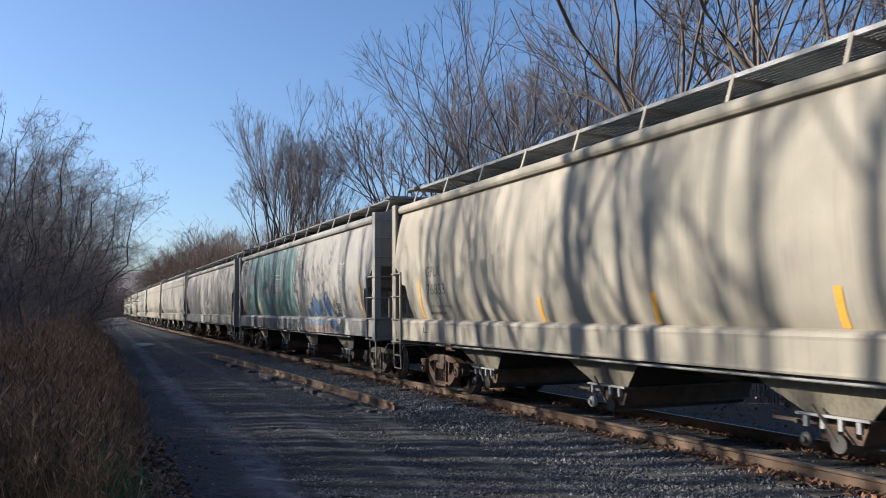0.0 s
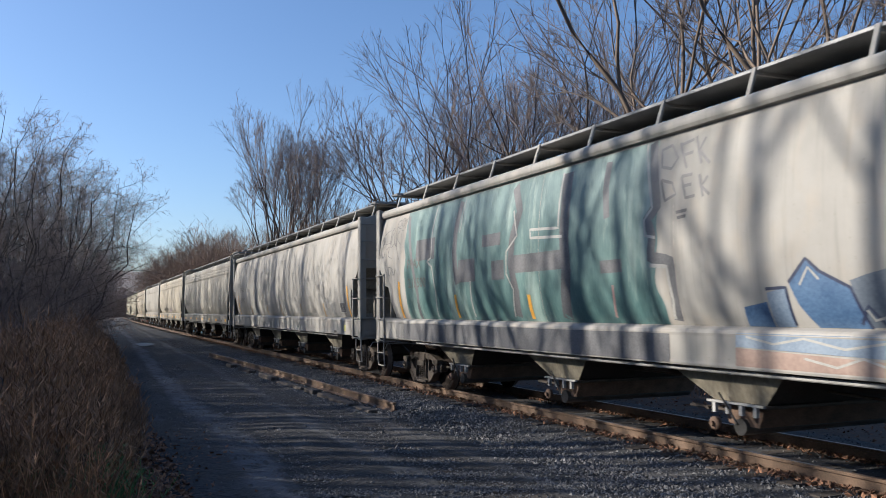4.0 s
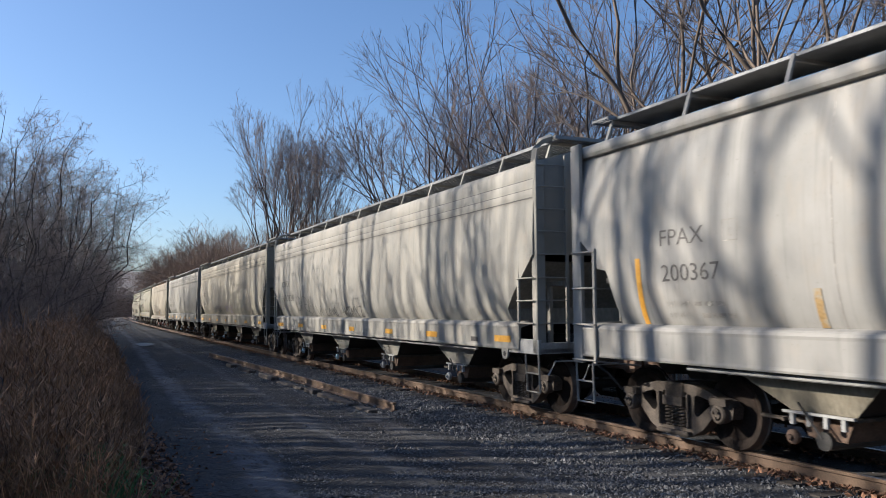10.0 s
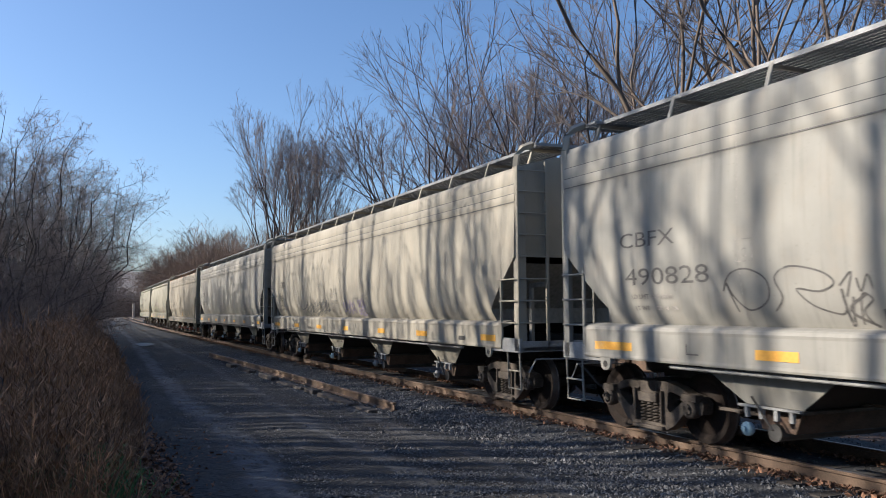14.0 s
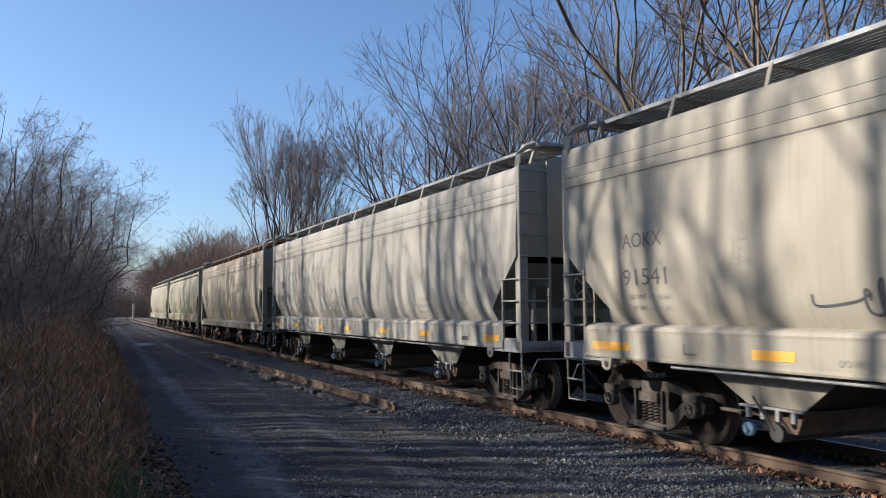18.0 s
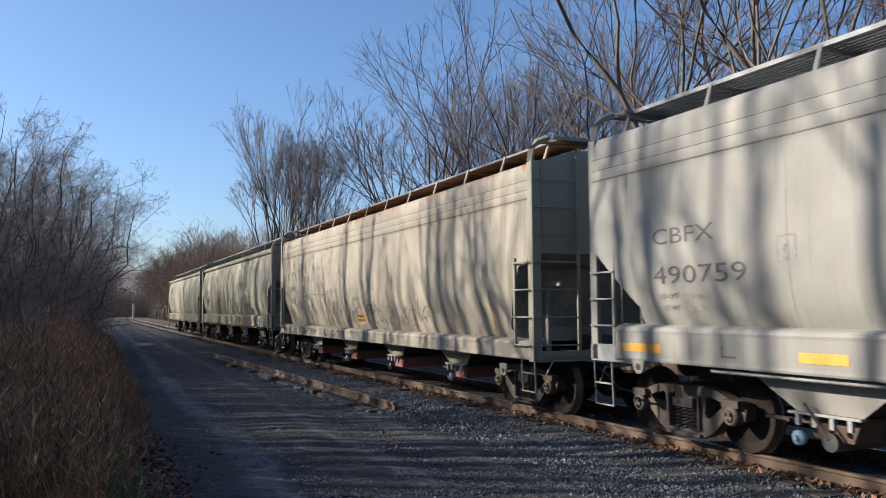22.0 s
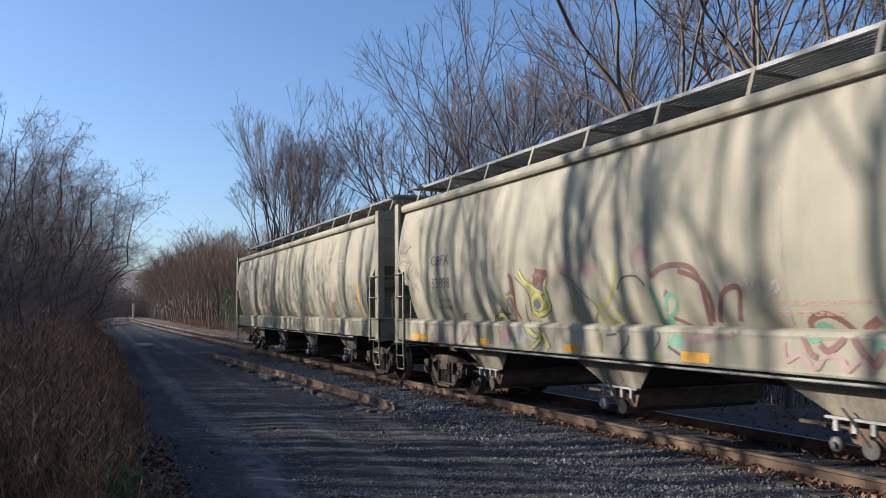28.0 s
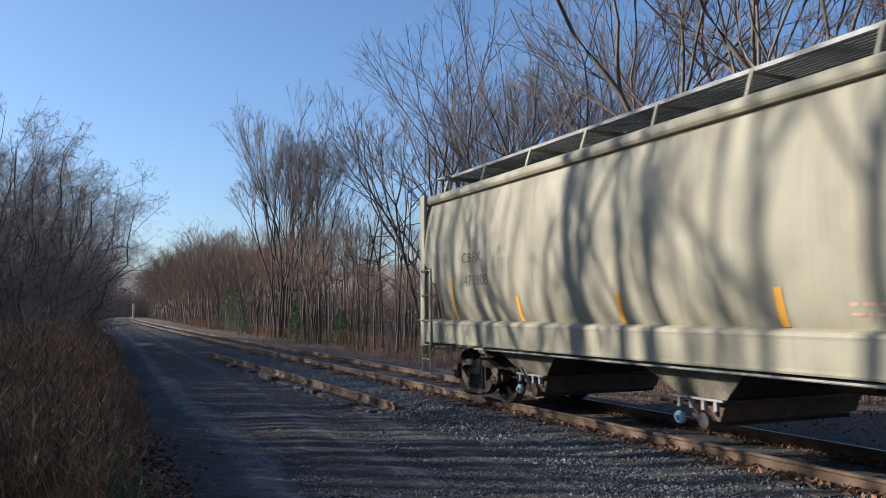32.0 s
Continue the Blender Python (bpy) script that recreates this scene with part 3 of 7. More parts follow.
def spring_mesh(mat):
    s = Shape()
    pts = [(0.06 + 0.045 * math.cos(a), 0.045 * math.sin(a), 0.20 + 0.27 * a / (2 * math.pi * 6)) for a in np.linspace(0, 2 * math.pi * 6, 49)]
    s.tube(pts, 0.014, 5)
    me = s.mesh("spring", mat)
    return fix_normals(me)


def bearing_mesh(mat):
    s = Shape().lathe([(0.115, 0.12), (0.125, 0.06), (0.125, -0.01), (0.105, -0.03), (0.075, -0.035), (0.07, -0.055), (0.0, -0.055)], (0, 0, 0), 14)
    for k in range(3):
        a = 2 * math.pi * k / 3 + 0.5
        s.box(-0.075, -0.03, 0.045 * math.cos(a) - 0.016, 0.045 * math.cos(a) + 0.016, 0.045 * math.sin(a) - 0.016, 0.045 * math.sin(a) + 0.016)
    s.box(-0.02, 0.11, -0.14, 0.14, 0.10, 0.19)
    return fix_normals(s.mesh("bearing", mat))


def wheelset_mesh():
    s = Shape()
    for k in (-1, 1):
        prof = [(0.085, 0.10), (0.13, 0.09), (0.15, 0.035), (0.34, 0.015), (0.40, 0.045), (0.455, 0.055), (0.465, 0.0), (0.475, -0.045), (0.495, -0.055), (0.49, -0.085), (0.40, -0.085), (0.34, -0.02), (0.15, -0.03), (0.13, -0.08), (0.08, -0.085)]
        s.lathe([(r, k * x) for r, x in prof], (k * 0.77, 0, 0), 36)
    s.tube([(-1.05, 0, 0), (1.05, 0, 0)], 0.075, 12)
    me = s.mesh("wheelset", M["wheel"])
    me.materials.append(M["tread"])
    fix_normals(me)
    for poly in me.polygons:
        c = poly.center
        r = math.hypot(c.y, c.z)
        if 0.44 < r and abs(abs(c.x) - 0.77) < 0.06:
            poly.material_index = 1
    return me


WHEELSET = wheelset_mesh()
SPRING = {k: spring_mesh(M[k]) for k in ("iron", "iron_pale", "iron_rust")}
FRAME = {k: frame_mesh(M[k]) for k in ("iron", "iron_pale", "iron_rust")}
BEARING = {k: bearing_mesh(M[k]) for k in ("iron", "iron_pale", "iron_rust")}
CARS, WHEELS = [], []


def hopper_car(name_label, L, front, kind, paint, trucks, cap="white_cap", gate="hopper", end_mat=None, brake=False, mesh_walk=True):
    """One covered hopper: local y along the car, front at -L/2, z from the rail head."""
    mid = front + L / 2
    car = thing("hopper_car", (track_x(mid), mid, RAIL_Z), name_label, "railway car", "cars of the freight train", turn=math.degrees(track_turn(mid)))
    prof, cut = {"round": (ROUND, ROUND_CUT), "ribbed": (RIBBED, RIBBED_CUT), "rusty": (RUSTY, RUST_CUT)}[kind]
    P, H = M[paint], L / 2
    trim = M["paint_tan"] if kind == "rusty" else P
    body = part("body", body_shape(L, prof, cut), P, car)
    for poly in body.data.polygons:
        poly.use_smooth = poly.normal.z > -0.5
    top_cut = cut[-2][0]
    for e in (-1, 1):
        part("slope_sheet", end_shape(L, prof, cut, e, 0, top_cut), M["slope"], car, "dark sloping end sheet")
        part("end_sheet", end_shape(L, prof, cut, e, top_cut, 9), trim, car)
    k = 5 if kind == "round" else 7
    for i in range(1, k):
        seam = Shape()
        y = -H + 1.3 + (L - 2.6) * i / k
        zs = [z for _, z in prof if z < 3.97]
        for a, b in zip(zs, zs[1:]):
            ua, ub = side_u(prof, a + 1e-4) + 0.003, side_u(prof, b - 1e-4) + 0.003
            seam.add([(-ua, y - 0.005, a), (-ua, y + 0.005, a), (-ub, y + 0.005, b), (-ub, y - 0.005, b)], [(0, 1, 2, 3)])
        part("weld_seam", seam, M["letter_grey"], car)
    if kind != "round":
        for z, w in ((3.597, 0.016), (3.738, 0.010), (3.90, 0.010)):
            u = side_u(prof, z - 0.5 * w) + 0.004
            part("top_seam", Shape().box(-u, -u + 0.02, -H + 0.12, H - 0.12, z - w, z), M["letter"], car, "dark horizontal seam")
    # side sills and end platforms
    sill_in = 0.62 if kind == "ribbed" else 0.02
    sl = -0.29 if kind == "rusty" else 0.0
    lift = 0.15 if kind == "rusty" else 0.0
    for sx in (-1, 1):
        y0 = H - sill_in
        lip = [(1.38, 1.565), (1.50, 1.548), (1.57, 1.53), (1.60, 1.508), (1.612, 1.475), (1.606, 1.44), (1.602, 1.14 + lift), (1.608, 1.105 + lift), (1.60, 1.08 + lift), (1.47, 1.075 + lift), (1.47, 1.10 + lift), (1.555, 1.105 + lift), (1.555, 1.45), (1.38, 1.50)]
        s = Shape()
        n = 1 if kind == "ribbed" else 24
        for j in range(n + 1):
            y = -y0 + 2 * y0 * j / n
            # the plate is knocked in and out a little between its stiffeners
            d = 0.0 if n == 1 else 0.007 * noise.noise(Vector((y * 1.3, L, sx)))
            s.v += [(sx * (u + (d if u > 1.58 else 0.0)), y, z + sl) for u, z in lip]
        m = len(lip)
        s.f = [(j * m + i, j * m + (i + 1) % m, (j + 1) * m + (i + 1) % m, (j + 1) * m + i) for j in range(n) for i in range(m)]
        s.f += [tuple(range(m)), tuple(range(n * m, (n + 1) * m))]
        part("side_sill", s, P, car)
    for e in (-1, 1):
        ya, yb = sorted((e * (H - 1.25), e * H))
        s = Shape().box(-1.50, 1.50, ya, yb, 1.06 + sl + lift, 1.12 + sl + lift)
        if kind == "ribbed":
            s.box(-1.58, -1.52, ya, yb, 1.03, 1.27, 0.006).box(1.52, 1.58, ya, yb, 1.03, 1.27, 0.006)
        yc, yd = sorted((e * (H - 0.06), e * H))
        s.box(-1.55, 1.55, yc, yd, 1.04 + sl + lift, 1.22 + sl + lift, 0.006)
        part("end_platform", s, M["steel_grey"] if kind == "ribbed" else trim, car)
        wide_in = 0.54 if kind == "ribbed" else 0.84
        rise = {"round": [1.03, 1.54, 2.06, 2.58, 3.07, 3.55, 4.0], "ribbed": [1.53, 1.90, 2.27, 2.65, 3.02, 3.39, 3.76, 4.12], "rusty": [1.17, 1.63, 2.08, 2.53, 2.98, 3.43, 3.88]}[kind]
        for sx in (-1, 1):
            # full-height corner post, an angle; on the ribbed cars turned in at the top under the walkway
            x = sx * (1.55 if kind == "ribbed" else 1.585)
            yy = e * (H - 0.05)
            deep = 0.20 if kind == "round" else 0.13
            foot = 0.98 if kind == "round" else 1.05 + sl + lift
            ya1, yb1 = sorted((yy, yy - e * deep))
            s = Shape().box(x - 0.03, x + 0.03, ya1, yb1, foot, 4.2, 0.006)
            xa, xb = sorted((x + sx * 0.03, x - sx * 0.13))
            s.box(xa, xb, min(yy, yy + e * 0.03), max(yy, yy + e * 0.03), foot, 4.2, 0.006)
            if kind != "round":
                s.tube([(x, yy - e * 0.07, 4.18), (x - sx * 0.03, yy - e * 0.07, 4.38), (x - sx * 0.14, yy - e * 0.07, 4.53), (x - sx * 0.34, yy - e * 0.07, 4.61)], 0.06, 4)
            part("corner_post", s, trim, car)
            # ladder on the side: one stile, its rungs bolted to the post
            ys = yy - e * 0.56
            side_x = x + sx * 0.045
            lad = part("ladder", Shape().box(side_x - 0.018, side_x + 0.018, ys - 0.028, ys + 0.028, rise[0] - (0.04 if kind != "ribbed" else 0.28), 2.62, 0.004), trim, car)
            for z in rise[:4 if kind != "ribbed" else 3]:
                part("rung", Shape().tube([(side_x + sx * 0.02, ys - e * 0.03, z), (side_x + sx * 0.035, ys + e * 0.06, z), (side_x + sx * 0.035, yy - e * 0.10, z), (side_x + sx * 0.02, yy - e * 0.02, z)], 0.0135, 6), trim, lad)
            # ladder on the end: an inboard stile and rungs across to the post
            xs, ye = x - sx * wide_in, yy + e * 0.03
            lad = part("ladder", Shape().box(xs - 0.028, xs + 0.028, ye - 0.02, ye + 0.02, foot, 4.3, 0.004), trim, car)
            for z in rise:
                part("rung", Shape().tube([(xs, ye, z), (xs + sx * 0.05, ye + e * 0.03, z), (x - sx * 0.05, ye + e * 0.03, z), (x, ye, z)], 0.0135, 6), trim, lad)
            if kind == "round":
                a, b = sorted((x, xs))
                pa, pb = sorted((yy - e * 0.03, yy - e * 0.01))
                part("end_panel", Shape().box(a, b, pa, pb, 0.99, 1.55, 0.004).box(a, b, pa - 0.02, pb + 0.02, 1.53, 1.57, 0.004), trim, car, "flat panel closing the foot of the end ladder")
            st = Shape()
            ya2, yb2 = yy, yy - e * 0.42
            st.tube([(x, ya2, foot + 0.02), (x, ya2, foot - 0.12), (x - sx * 0.02, ya2, 0.42), (x - sx * 0.02, yb2, 0.42), (x, yb2, foot - 0.12), (x, yb2, foot + 0.02)], 0.018, 6)
            st.tube([(x, ya2, 0.72), (x, yb2, 0.72)], 0.015, 6)
            part("stirrup_step", st, trim, car)
            pb = e * (H - 0.52)
            part("brace_post", Shape().box(sx * 1.04 - 0.03, sx * 1.04 + 0.03, pb - 0.045, pb + 0.045, 1.1 + sl + lift, 2.2, 0.004).box(sx * 1.04 - 0.03, sx * 1.04 + 0.03, min(pb, pb + e * 0.42), max(pb, pb + e * 0.42), 2.14, 2.22, 0.004), M["slope"], car)
        # coupler, hose and release rod
        s = Shape().box(-0.11, 0.11, min(e * (H - 0.3), e * (H + 0.33)), max(e * (H - 0.3), e * (H + 0.33)), 0.76, 0.96, 0.02)
        s.box(-0.20, 0.17, min(e * (H + 0.3), e * (H + 0.66)), max(e * (H + 0.3), e * (H + 0.66)), 0.72, 1.0, 0.05)
        cp = part("coupler", s, M["iron_rust"], car)
        part("brake_hose", Shape().tube([(-0.42, e * (H - 0.05), 0.82), (-0.38, e * (H + 0.2), 0.70), (-0.30, e * (H + 0.42), 0.48), (-0.16, e * (H + 0.63), 0.42)], 0.022, 6), M["black"], cp)
        part("release_rod", Shape().tube([(-1.42, e * (H + 0.03), 0.70), (-1.30, e * (H + 0.05), 0.92), (-0.75, e * (H + 0.08), 0.92), (-0.2, e * (H + 0.25), 0.86)], 0.014, 6), M["steel_grey"], car)
        # truck
        yc = e * (H - {"round": (1.44, 1.55), "ribbed": (1.55, 1.34), "rusty": (1.37, 1.45)}[kind][e > 0])
        part("bolster", Shape().box(-1.05, 1.05, yc - 0.2, yc + 0.2, 0.50, 0.78, 0.03).box(-0.5, 0.5, yc - 0.35, yc + 0.35, 0.78, 1.06, 0.02), M["iron"], car)
        for sx in (-1, 1):
            fr = part("side_frame", FRAME[trucks], None, car)
            fr.matrix_basis = pose(sx * 1.06, yc, 0, 0, 0, 0 if sx < 0 else 180)
            for dy in (-0.14, 0.0, 0.14):
                part("spring", SPRING[trucks], None, fr).matrix_basis = pose(0, dy, 0)
            part("bolster_end", Shape().box(-0.02, 0.13, -0.20, 0.20, 0.47, 0.60, 0.01), M[trucks], fr)
            for dy in (-0.889, 0.889):
                part("bearing", BEARING[trucks], None, fr).matrix_basis = pose(-0.02, dy, 0.457)
        part("brake_beam", Shape().box(-0.72, 0.72, yc - 0.36, yc - 0.28, 0.33, 0.42).box(-0.72, 0.72, yc + 0.28, yc + 0.36, 0.33, 0.42), M["iron"], car)
        for dy in (-0.889, 0.889):
            w = part("wheelset", WHEELSET, None, car)
            WHEELS.append((w, yc + dy))
            w.matrix_basis = pose(0, yc + dy, 0.457)
        if kind != "round":
            # jacking lug: a plate under the sill, a black disc drawn as its dark hole
            yl = e * (H - 1.12)
            for sx in (-1, 1):
                lug = [(yl + 0.11 * math.cos(a), 1.0 + sl + 0.09 * math.sin(a)) for a in np.linspace(math.pi, 2 * math.pi, 9)]
                eye = [(yl + 0.05 * math.cos(a), 1.0 + sl + 0.045 * math.sin(a)) for a in np.linspace(0, 2 * math.pi, 12, endpoint=False)]
                x0, x1 = sorted((sx * 1.57, sx * 1.60))
                part("jacking_lug", Shape().plate([(yl - 0.13, 1.12 + sl)] + lug + [(yl + 0.13, 1.12 + sl)], x0, x1), P, car)
                part("lug_eye", Shape().plate(eye, sx * 1.603 - 0.002, sx * 1.603 + 0.002), M["black"], car)
    part("centre_sill", Shape().box(-0.2, 0.2, -H + 0.2, H - 0.2, 0.80, 1.3), M["black"], car)
    part("train_line", Shape().tube([(-1.50, -H + 2.4, 1.03), (-1.50, H - 2.4, 1.03)], 0.026, 8), M["steel_grey"], car)
    # discharge hoppers
    pitch = (L - 7.6) / 3
    for i in range(4):
        yc = (i - 1.5) * pitch
        top, low = (1.44, pitch * 0.42, 1.5), (1.22, 0.42, 0.66)
        # on the round-sided cars the outlet lies ahead of the hopper's middle
        ahead = -0.34 if kind == "round" else 0.0
        q = [(sx * u, yc + (ahead if z < 1 else 0.0) + sy * w, z) for u, w, z in (low, top) for sx, sy in ((-1, -1), (1, -1), (1, 1), (-1, 1))]
        # sloping faces in the shade-dark colour, side sheets below in plain sheet colour
        hp = part("discharge_hopper", Shape().add(q, [(3, 2, 1, 0), (4, 5, 6, 7), (0, 1, 5, 4), (2, 3, 7, 6)]), M["chute_shade"], car)
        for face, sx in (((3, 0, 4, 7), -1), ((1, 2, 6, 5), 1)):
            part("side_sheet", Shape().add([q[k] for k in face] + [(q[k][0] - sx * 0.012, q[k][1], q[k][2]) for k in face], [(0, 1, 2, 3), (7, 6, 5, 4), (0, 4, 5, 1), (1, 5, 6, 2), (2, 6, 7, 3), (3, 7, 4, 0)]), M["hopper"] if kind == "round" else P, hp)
        yc += ahead
        dark_gate = M["iron_rust"] if gate == "hopper" else M[gate]
        part("outlet_flange", Shape().box(-1.27, 1.27, yc - 0.47, yc + 0.47, 0.615, 0.658, 0.008), M["iron"], hp)
        clamp = Shape().box(-1.315, -1.272, yc - 0.46, yc + 0.46, 0.635, 0.665, 0.004)
        for j in range(4):
            clamp.box(-1.32, -1.275, yc - 0.36 + 0.22 * j, yc - 0.31 + 0.22 * j, 0.52, 0.635)
        part("outlet_clamp", clamp, M["steel_grey"], hp, "pale steel clamp bar")
        w0, w1 = 0.34, 0.24
        tub = [(sx * 1.16, yc + sy * w, z) for w, z in ((w1, 0.38), (w0, 0.614)) for sx, sy in ((-1, -1), (1, -1), (1, 1), (-1, 1))]
        box_faces = [(3, 2, 1, 0), (4, 5, 6, 7), (0, 1, 5, 4), (1, 2, 6, 5), (2, 3, 7, 6), (3, 0, 4, 7)]
        part("outlet_gate", Shape().add(tub, box_faces), dark_gate, hp)
        if kind != "rusty":
            part("outlet_pipe", Shape().tube([(-1.22, yc, 0.37), (1.22, yc, 0.37)], 0.10, 14), M["pipe"], hp)
            part("clamp_lever", Shape().tube([(-1.33, yc + 0.22, 0.76), (-1.35, yc - 0.10, 0.42)], 0.014, 5), M["black"], hp)
        yo = yc + 0.30 * (1 if kind != "rusty" else 0.4)
        part("outlet_cap", Shape().lathe([(0.0, 0.02), (0.075, 0.02), (0.08, 0.0), (0.08, -0.035), (0.062, -0.05), (0.03, -0.055), (0.03, -0.085), (0.0, -0.085)], (-1.31, yo, 0.39), 14), M[cap if (cap == "blue_cap" and i >= 2) or (cap == "white_cap" and i % 2 == 0) or cap == "iron_rust" else "white_cap" if cap == "blue_cap" else "pipe"], hp)
        # slide-gate rack and hand-wheel shaft beside each outlet
        part("gate_rack", Shape().box(-1.15, -1.09, yc + 0.30, yc + 0.95, 0.52, 0.56, 0.006).tube([(-1.22, yc + 0.55, 0.54), (0.9, yc + 0.55, 0.54)], 0.022, 6), M["iron"], hp)
    # brake rigging slung under the centre sill
    part("brake_rod", Shape().tube([(-0.35, -H + 2.6, 0.62), (-0.42, -2.2, 0.82), (-0.42, 2.2, 0.82), (-0.35, H - 2.6, 0.62)], 0.018, 6), M["iron"], car)
    part("brake_cylinder", Shape().tube([(-0.62, -0.35, 0.98), (-0.62, 0.25, 0.98)], 0.13, 14).tube([(-0.62, 0.25, 0.98), (-0.62, 0.6, 0.95)], 0.025, 6), M["iron"], car)
    # roof walkways
    for sx in (-1, 1):
        a, b = sorted((sx * 1.06, sx * 0.34))
        s = Shape()
        for x in (a, b):
            s.box(x - 0.012, x + 0.012, -H + 0.08, H - 0.08, 4.57, 4.625)
        if mesh_walk:
            n = int((L - 0.2) / 0.05)
            for j in range(n):
                y = -H + 0.1 + 0.05 * j
                s.box(a, b, y, y + 0.018, 4.592, 4.612)
            for j in range(1, 8):
                x = a + (b - a) * j / 8
                s.box(x - 0.008, x + 0.008, -H + 0.1, H - 0.1, 4.58, 4.62)
        else:
            s = Shape().box(a, b, -H + 0.1, H - 0.1, 4.57, 4.62, 0.008)
        rb = part("running_board", s, M["galv"], car, "steel grating walkway" if mesh_walk else "flat steel roof walkway")
        if mesh_walk:
            tagged(rb, kind="stuff")
        n = 12
        for j in range(n):
            y = -H + 0.35 + (L - 0.7) * j / (n - 1)
            s = Shape()
            s.v = [(sx * 1.20, y - 0.03, 4.24), (sx * 1.20, y + 0.03, 4.24), (sx * 1.07, y + 0.03, 4.62), (sx * 1.07, y - 0.03, 4.62), (sx * 1.17, y - 0.03, 4.24), (sx * 1.17, y + 0.03, 4.24), (sx * 1.05, y + 0.03, 4.58), (sx * 1.05, y - 0.03, 4.58)]
            s.f = [(0, 1, 2, 3), (7, 6, 5, 4), (0, 3, 7, 4), (1, 5, 6, 2), (0, 4, 5, 1), (3, 2, 6, 7)]
            s.box(min(sx * 0.34, sx * 1.06), max(sx * 0.34, sx * 1.06), y - 0.02, y + 0.02, 4.53, 4.575)
            part("bracket", s, trim, rb)
    part("hatch_cover", Shape().box(-0.33, 0.33, -H + 0.9, H - 0.9, 4.40, 4.585, 0.05), P, car, "long continuous roof hatch")
    for e in (-1, 1):
        s = Shape()
        y0, y1 = sorted((e * (H - 0.02), e * (H - 0.42)))
        for y in (y0, y1):
            s.box(-1.2, 1.2, y - 0.012, y + 0.012, 4.57, 4.625)
        for j in range(33):
            x = -1.2 + 0.075 * j
            s.box(x - 0.012, x + 0.012, y0, y1, 4.58, 4.615)
        part("end_walkway", s, M["galv"], car)
    if brake:
        s = Shape()
        ring_pts = [(-0.26 + 0.27 * math.cos(a), -H + 0.02, 2.14 + 0.27 * math.sin(a)) for a in np.linspace(0, 2 * math.pi, 25)]
        s.tube(ring_pts, 0.018, 6, cap=False)
        for j in range(5):
            a = 2 * math.pi * j / 5
            s.tube([(-0.26, -H + 0.03, 2.14), (-0.26 + 0.27 * math.cos(a), -H + 0.02, 2.14 + 0.27 * math.sin(a))], 0.014, 5)
        part("brake_wheel", s, M["steel_grey"], car, "round spoked hand-brake wheel")
        part("brake_gear", Shape().box(-0.45, -0.08, -H + 0.12, -H + 0.24, 1.85, 2.40, 0.03), M["iron_pale"], car)
        part("air_reservoir", Shape().lathe([(0.0, -0.4), (0.14, -0.38), (0.2, -0.3), (0.2, 0.3), (0.14, 0.38), (0.0, 0.4)], (0.1, -H + 0.75, 1.42), 16), M["iron"], car)
    CARS.append((car, mid))
    return car, prof


# ---- plants ----
def grow(seed, height, radius, stems=1, limbs=12, first=0.25, spread=0.9, rise=0.35, levels=2, counts=(8, 6, 3), twig_r=0.006, lean=0.0, sway=0.07, limb_len=0.42, fork=0.22):
    """A bare tree: returns the shapes of its trunk with limbs and of its fine crown."""
    rg = random.Random(seed)
    wood, fine = Shape(), Shape()

    def branch(p, d, length, r, level):
        last = level == levels + 1
        n = 1 if last else (8, 6, 4, 2, 1)[level]
        pts = [Vector(p)]
        dirs = [Vector(d)]
        d = Vector(d)
        for i in range(n):
            k = sway * (0.8 if level == 0 else 1.1)
            d = (d + Vector((rg.gauss(0, k), rg.gauss(0, k), rg.gauss(0, k * 0.6) + (0.02 if level == 0 else rise * 0.16)))).normalized()
            pts.append(pts[-1] + d * (length / n))
            dirs.append(Vector(d))
        tip = max(twig_r * 0.5, r * (0.2 if level < 2 else 0.4))
        (wood if level < 2 else fine).tube(pts, r, (8, 5, 3, 3, 3)[level], tip, cap=False)
        if last:
            return
        count = limbs if level == 0 else counts[level - 1]
        lo = first if level == 0 else 0.15
        for j in range(count):
            f = lo + (1 - lo) * (j + rg.random()) / count
            i = min(int(f * n), n - 1)
            q = pts[i].lerp(pts[i + 1], f * n - i)
            base = dirs[i + 1]
            side = base.orthogonal().normalized()
            side.rotate(Matrix.Rotation(rg.uniform(0, 2 * math.pi), 3, base))
            w = spread * rg.uniform(0.7, 1.15) * (1.0 if level else (1.15 - 0.5 * f))
            nd = (base * math.cos(w) + side * math.sin(w)).normalized()
            if level == 0:
                nl = length * limb_len * math.sin(math.pi * min(1, 0.28 + 0.72 * f)) ** 0.6 * rg.uniform(0.75, 1.1) + 0.05 * length
            else:
                nl = length * rg.uniform(0.3, 0.5) * (1.2 - 0.65 * f)
            nr = max(twig_r, (r + (tip - r) * f) * (0.5 if level == 0 else 0.55))
            branch(q, nd, nl, nr, level + 1)

    for s in range(stems):
        a = 6.28 * (s + rg.random() * 0.6) / stems
        t = (0.05 if stems == 1 else fork) * rg.uniform(0.3, 1.25)
        rise_to = 1.0 if stems == 1 else 1.0 - 0.2 * t / fork
        branch((0.2 * (stems > 1) * math.cos(a), 0.2 * (stems > 1) * math.sin(a), -0.3), Vector((t * math.cos(a) + lean, t * math.sin(a), 1)).normalized(), height * rise_to * rg.uniform(0.88, 1.0), radius * (1 if stems == 1 else rg.uniform(0.6, 0.9)), 0)
    return wood, fine


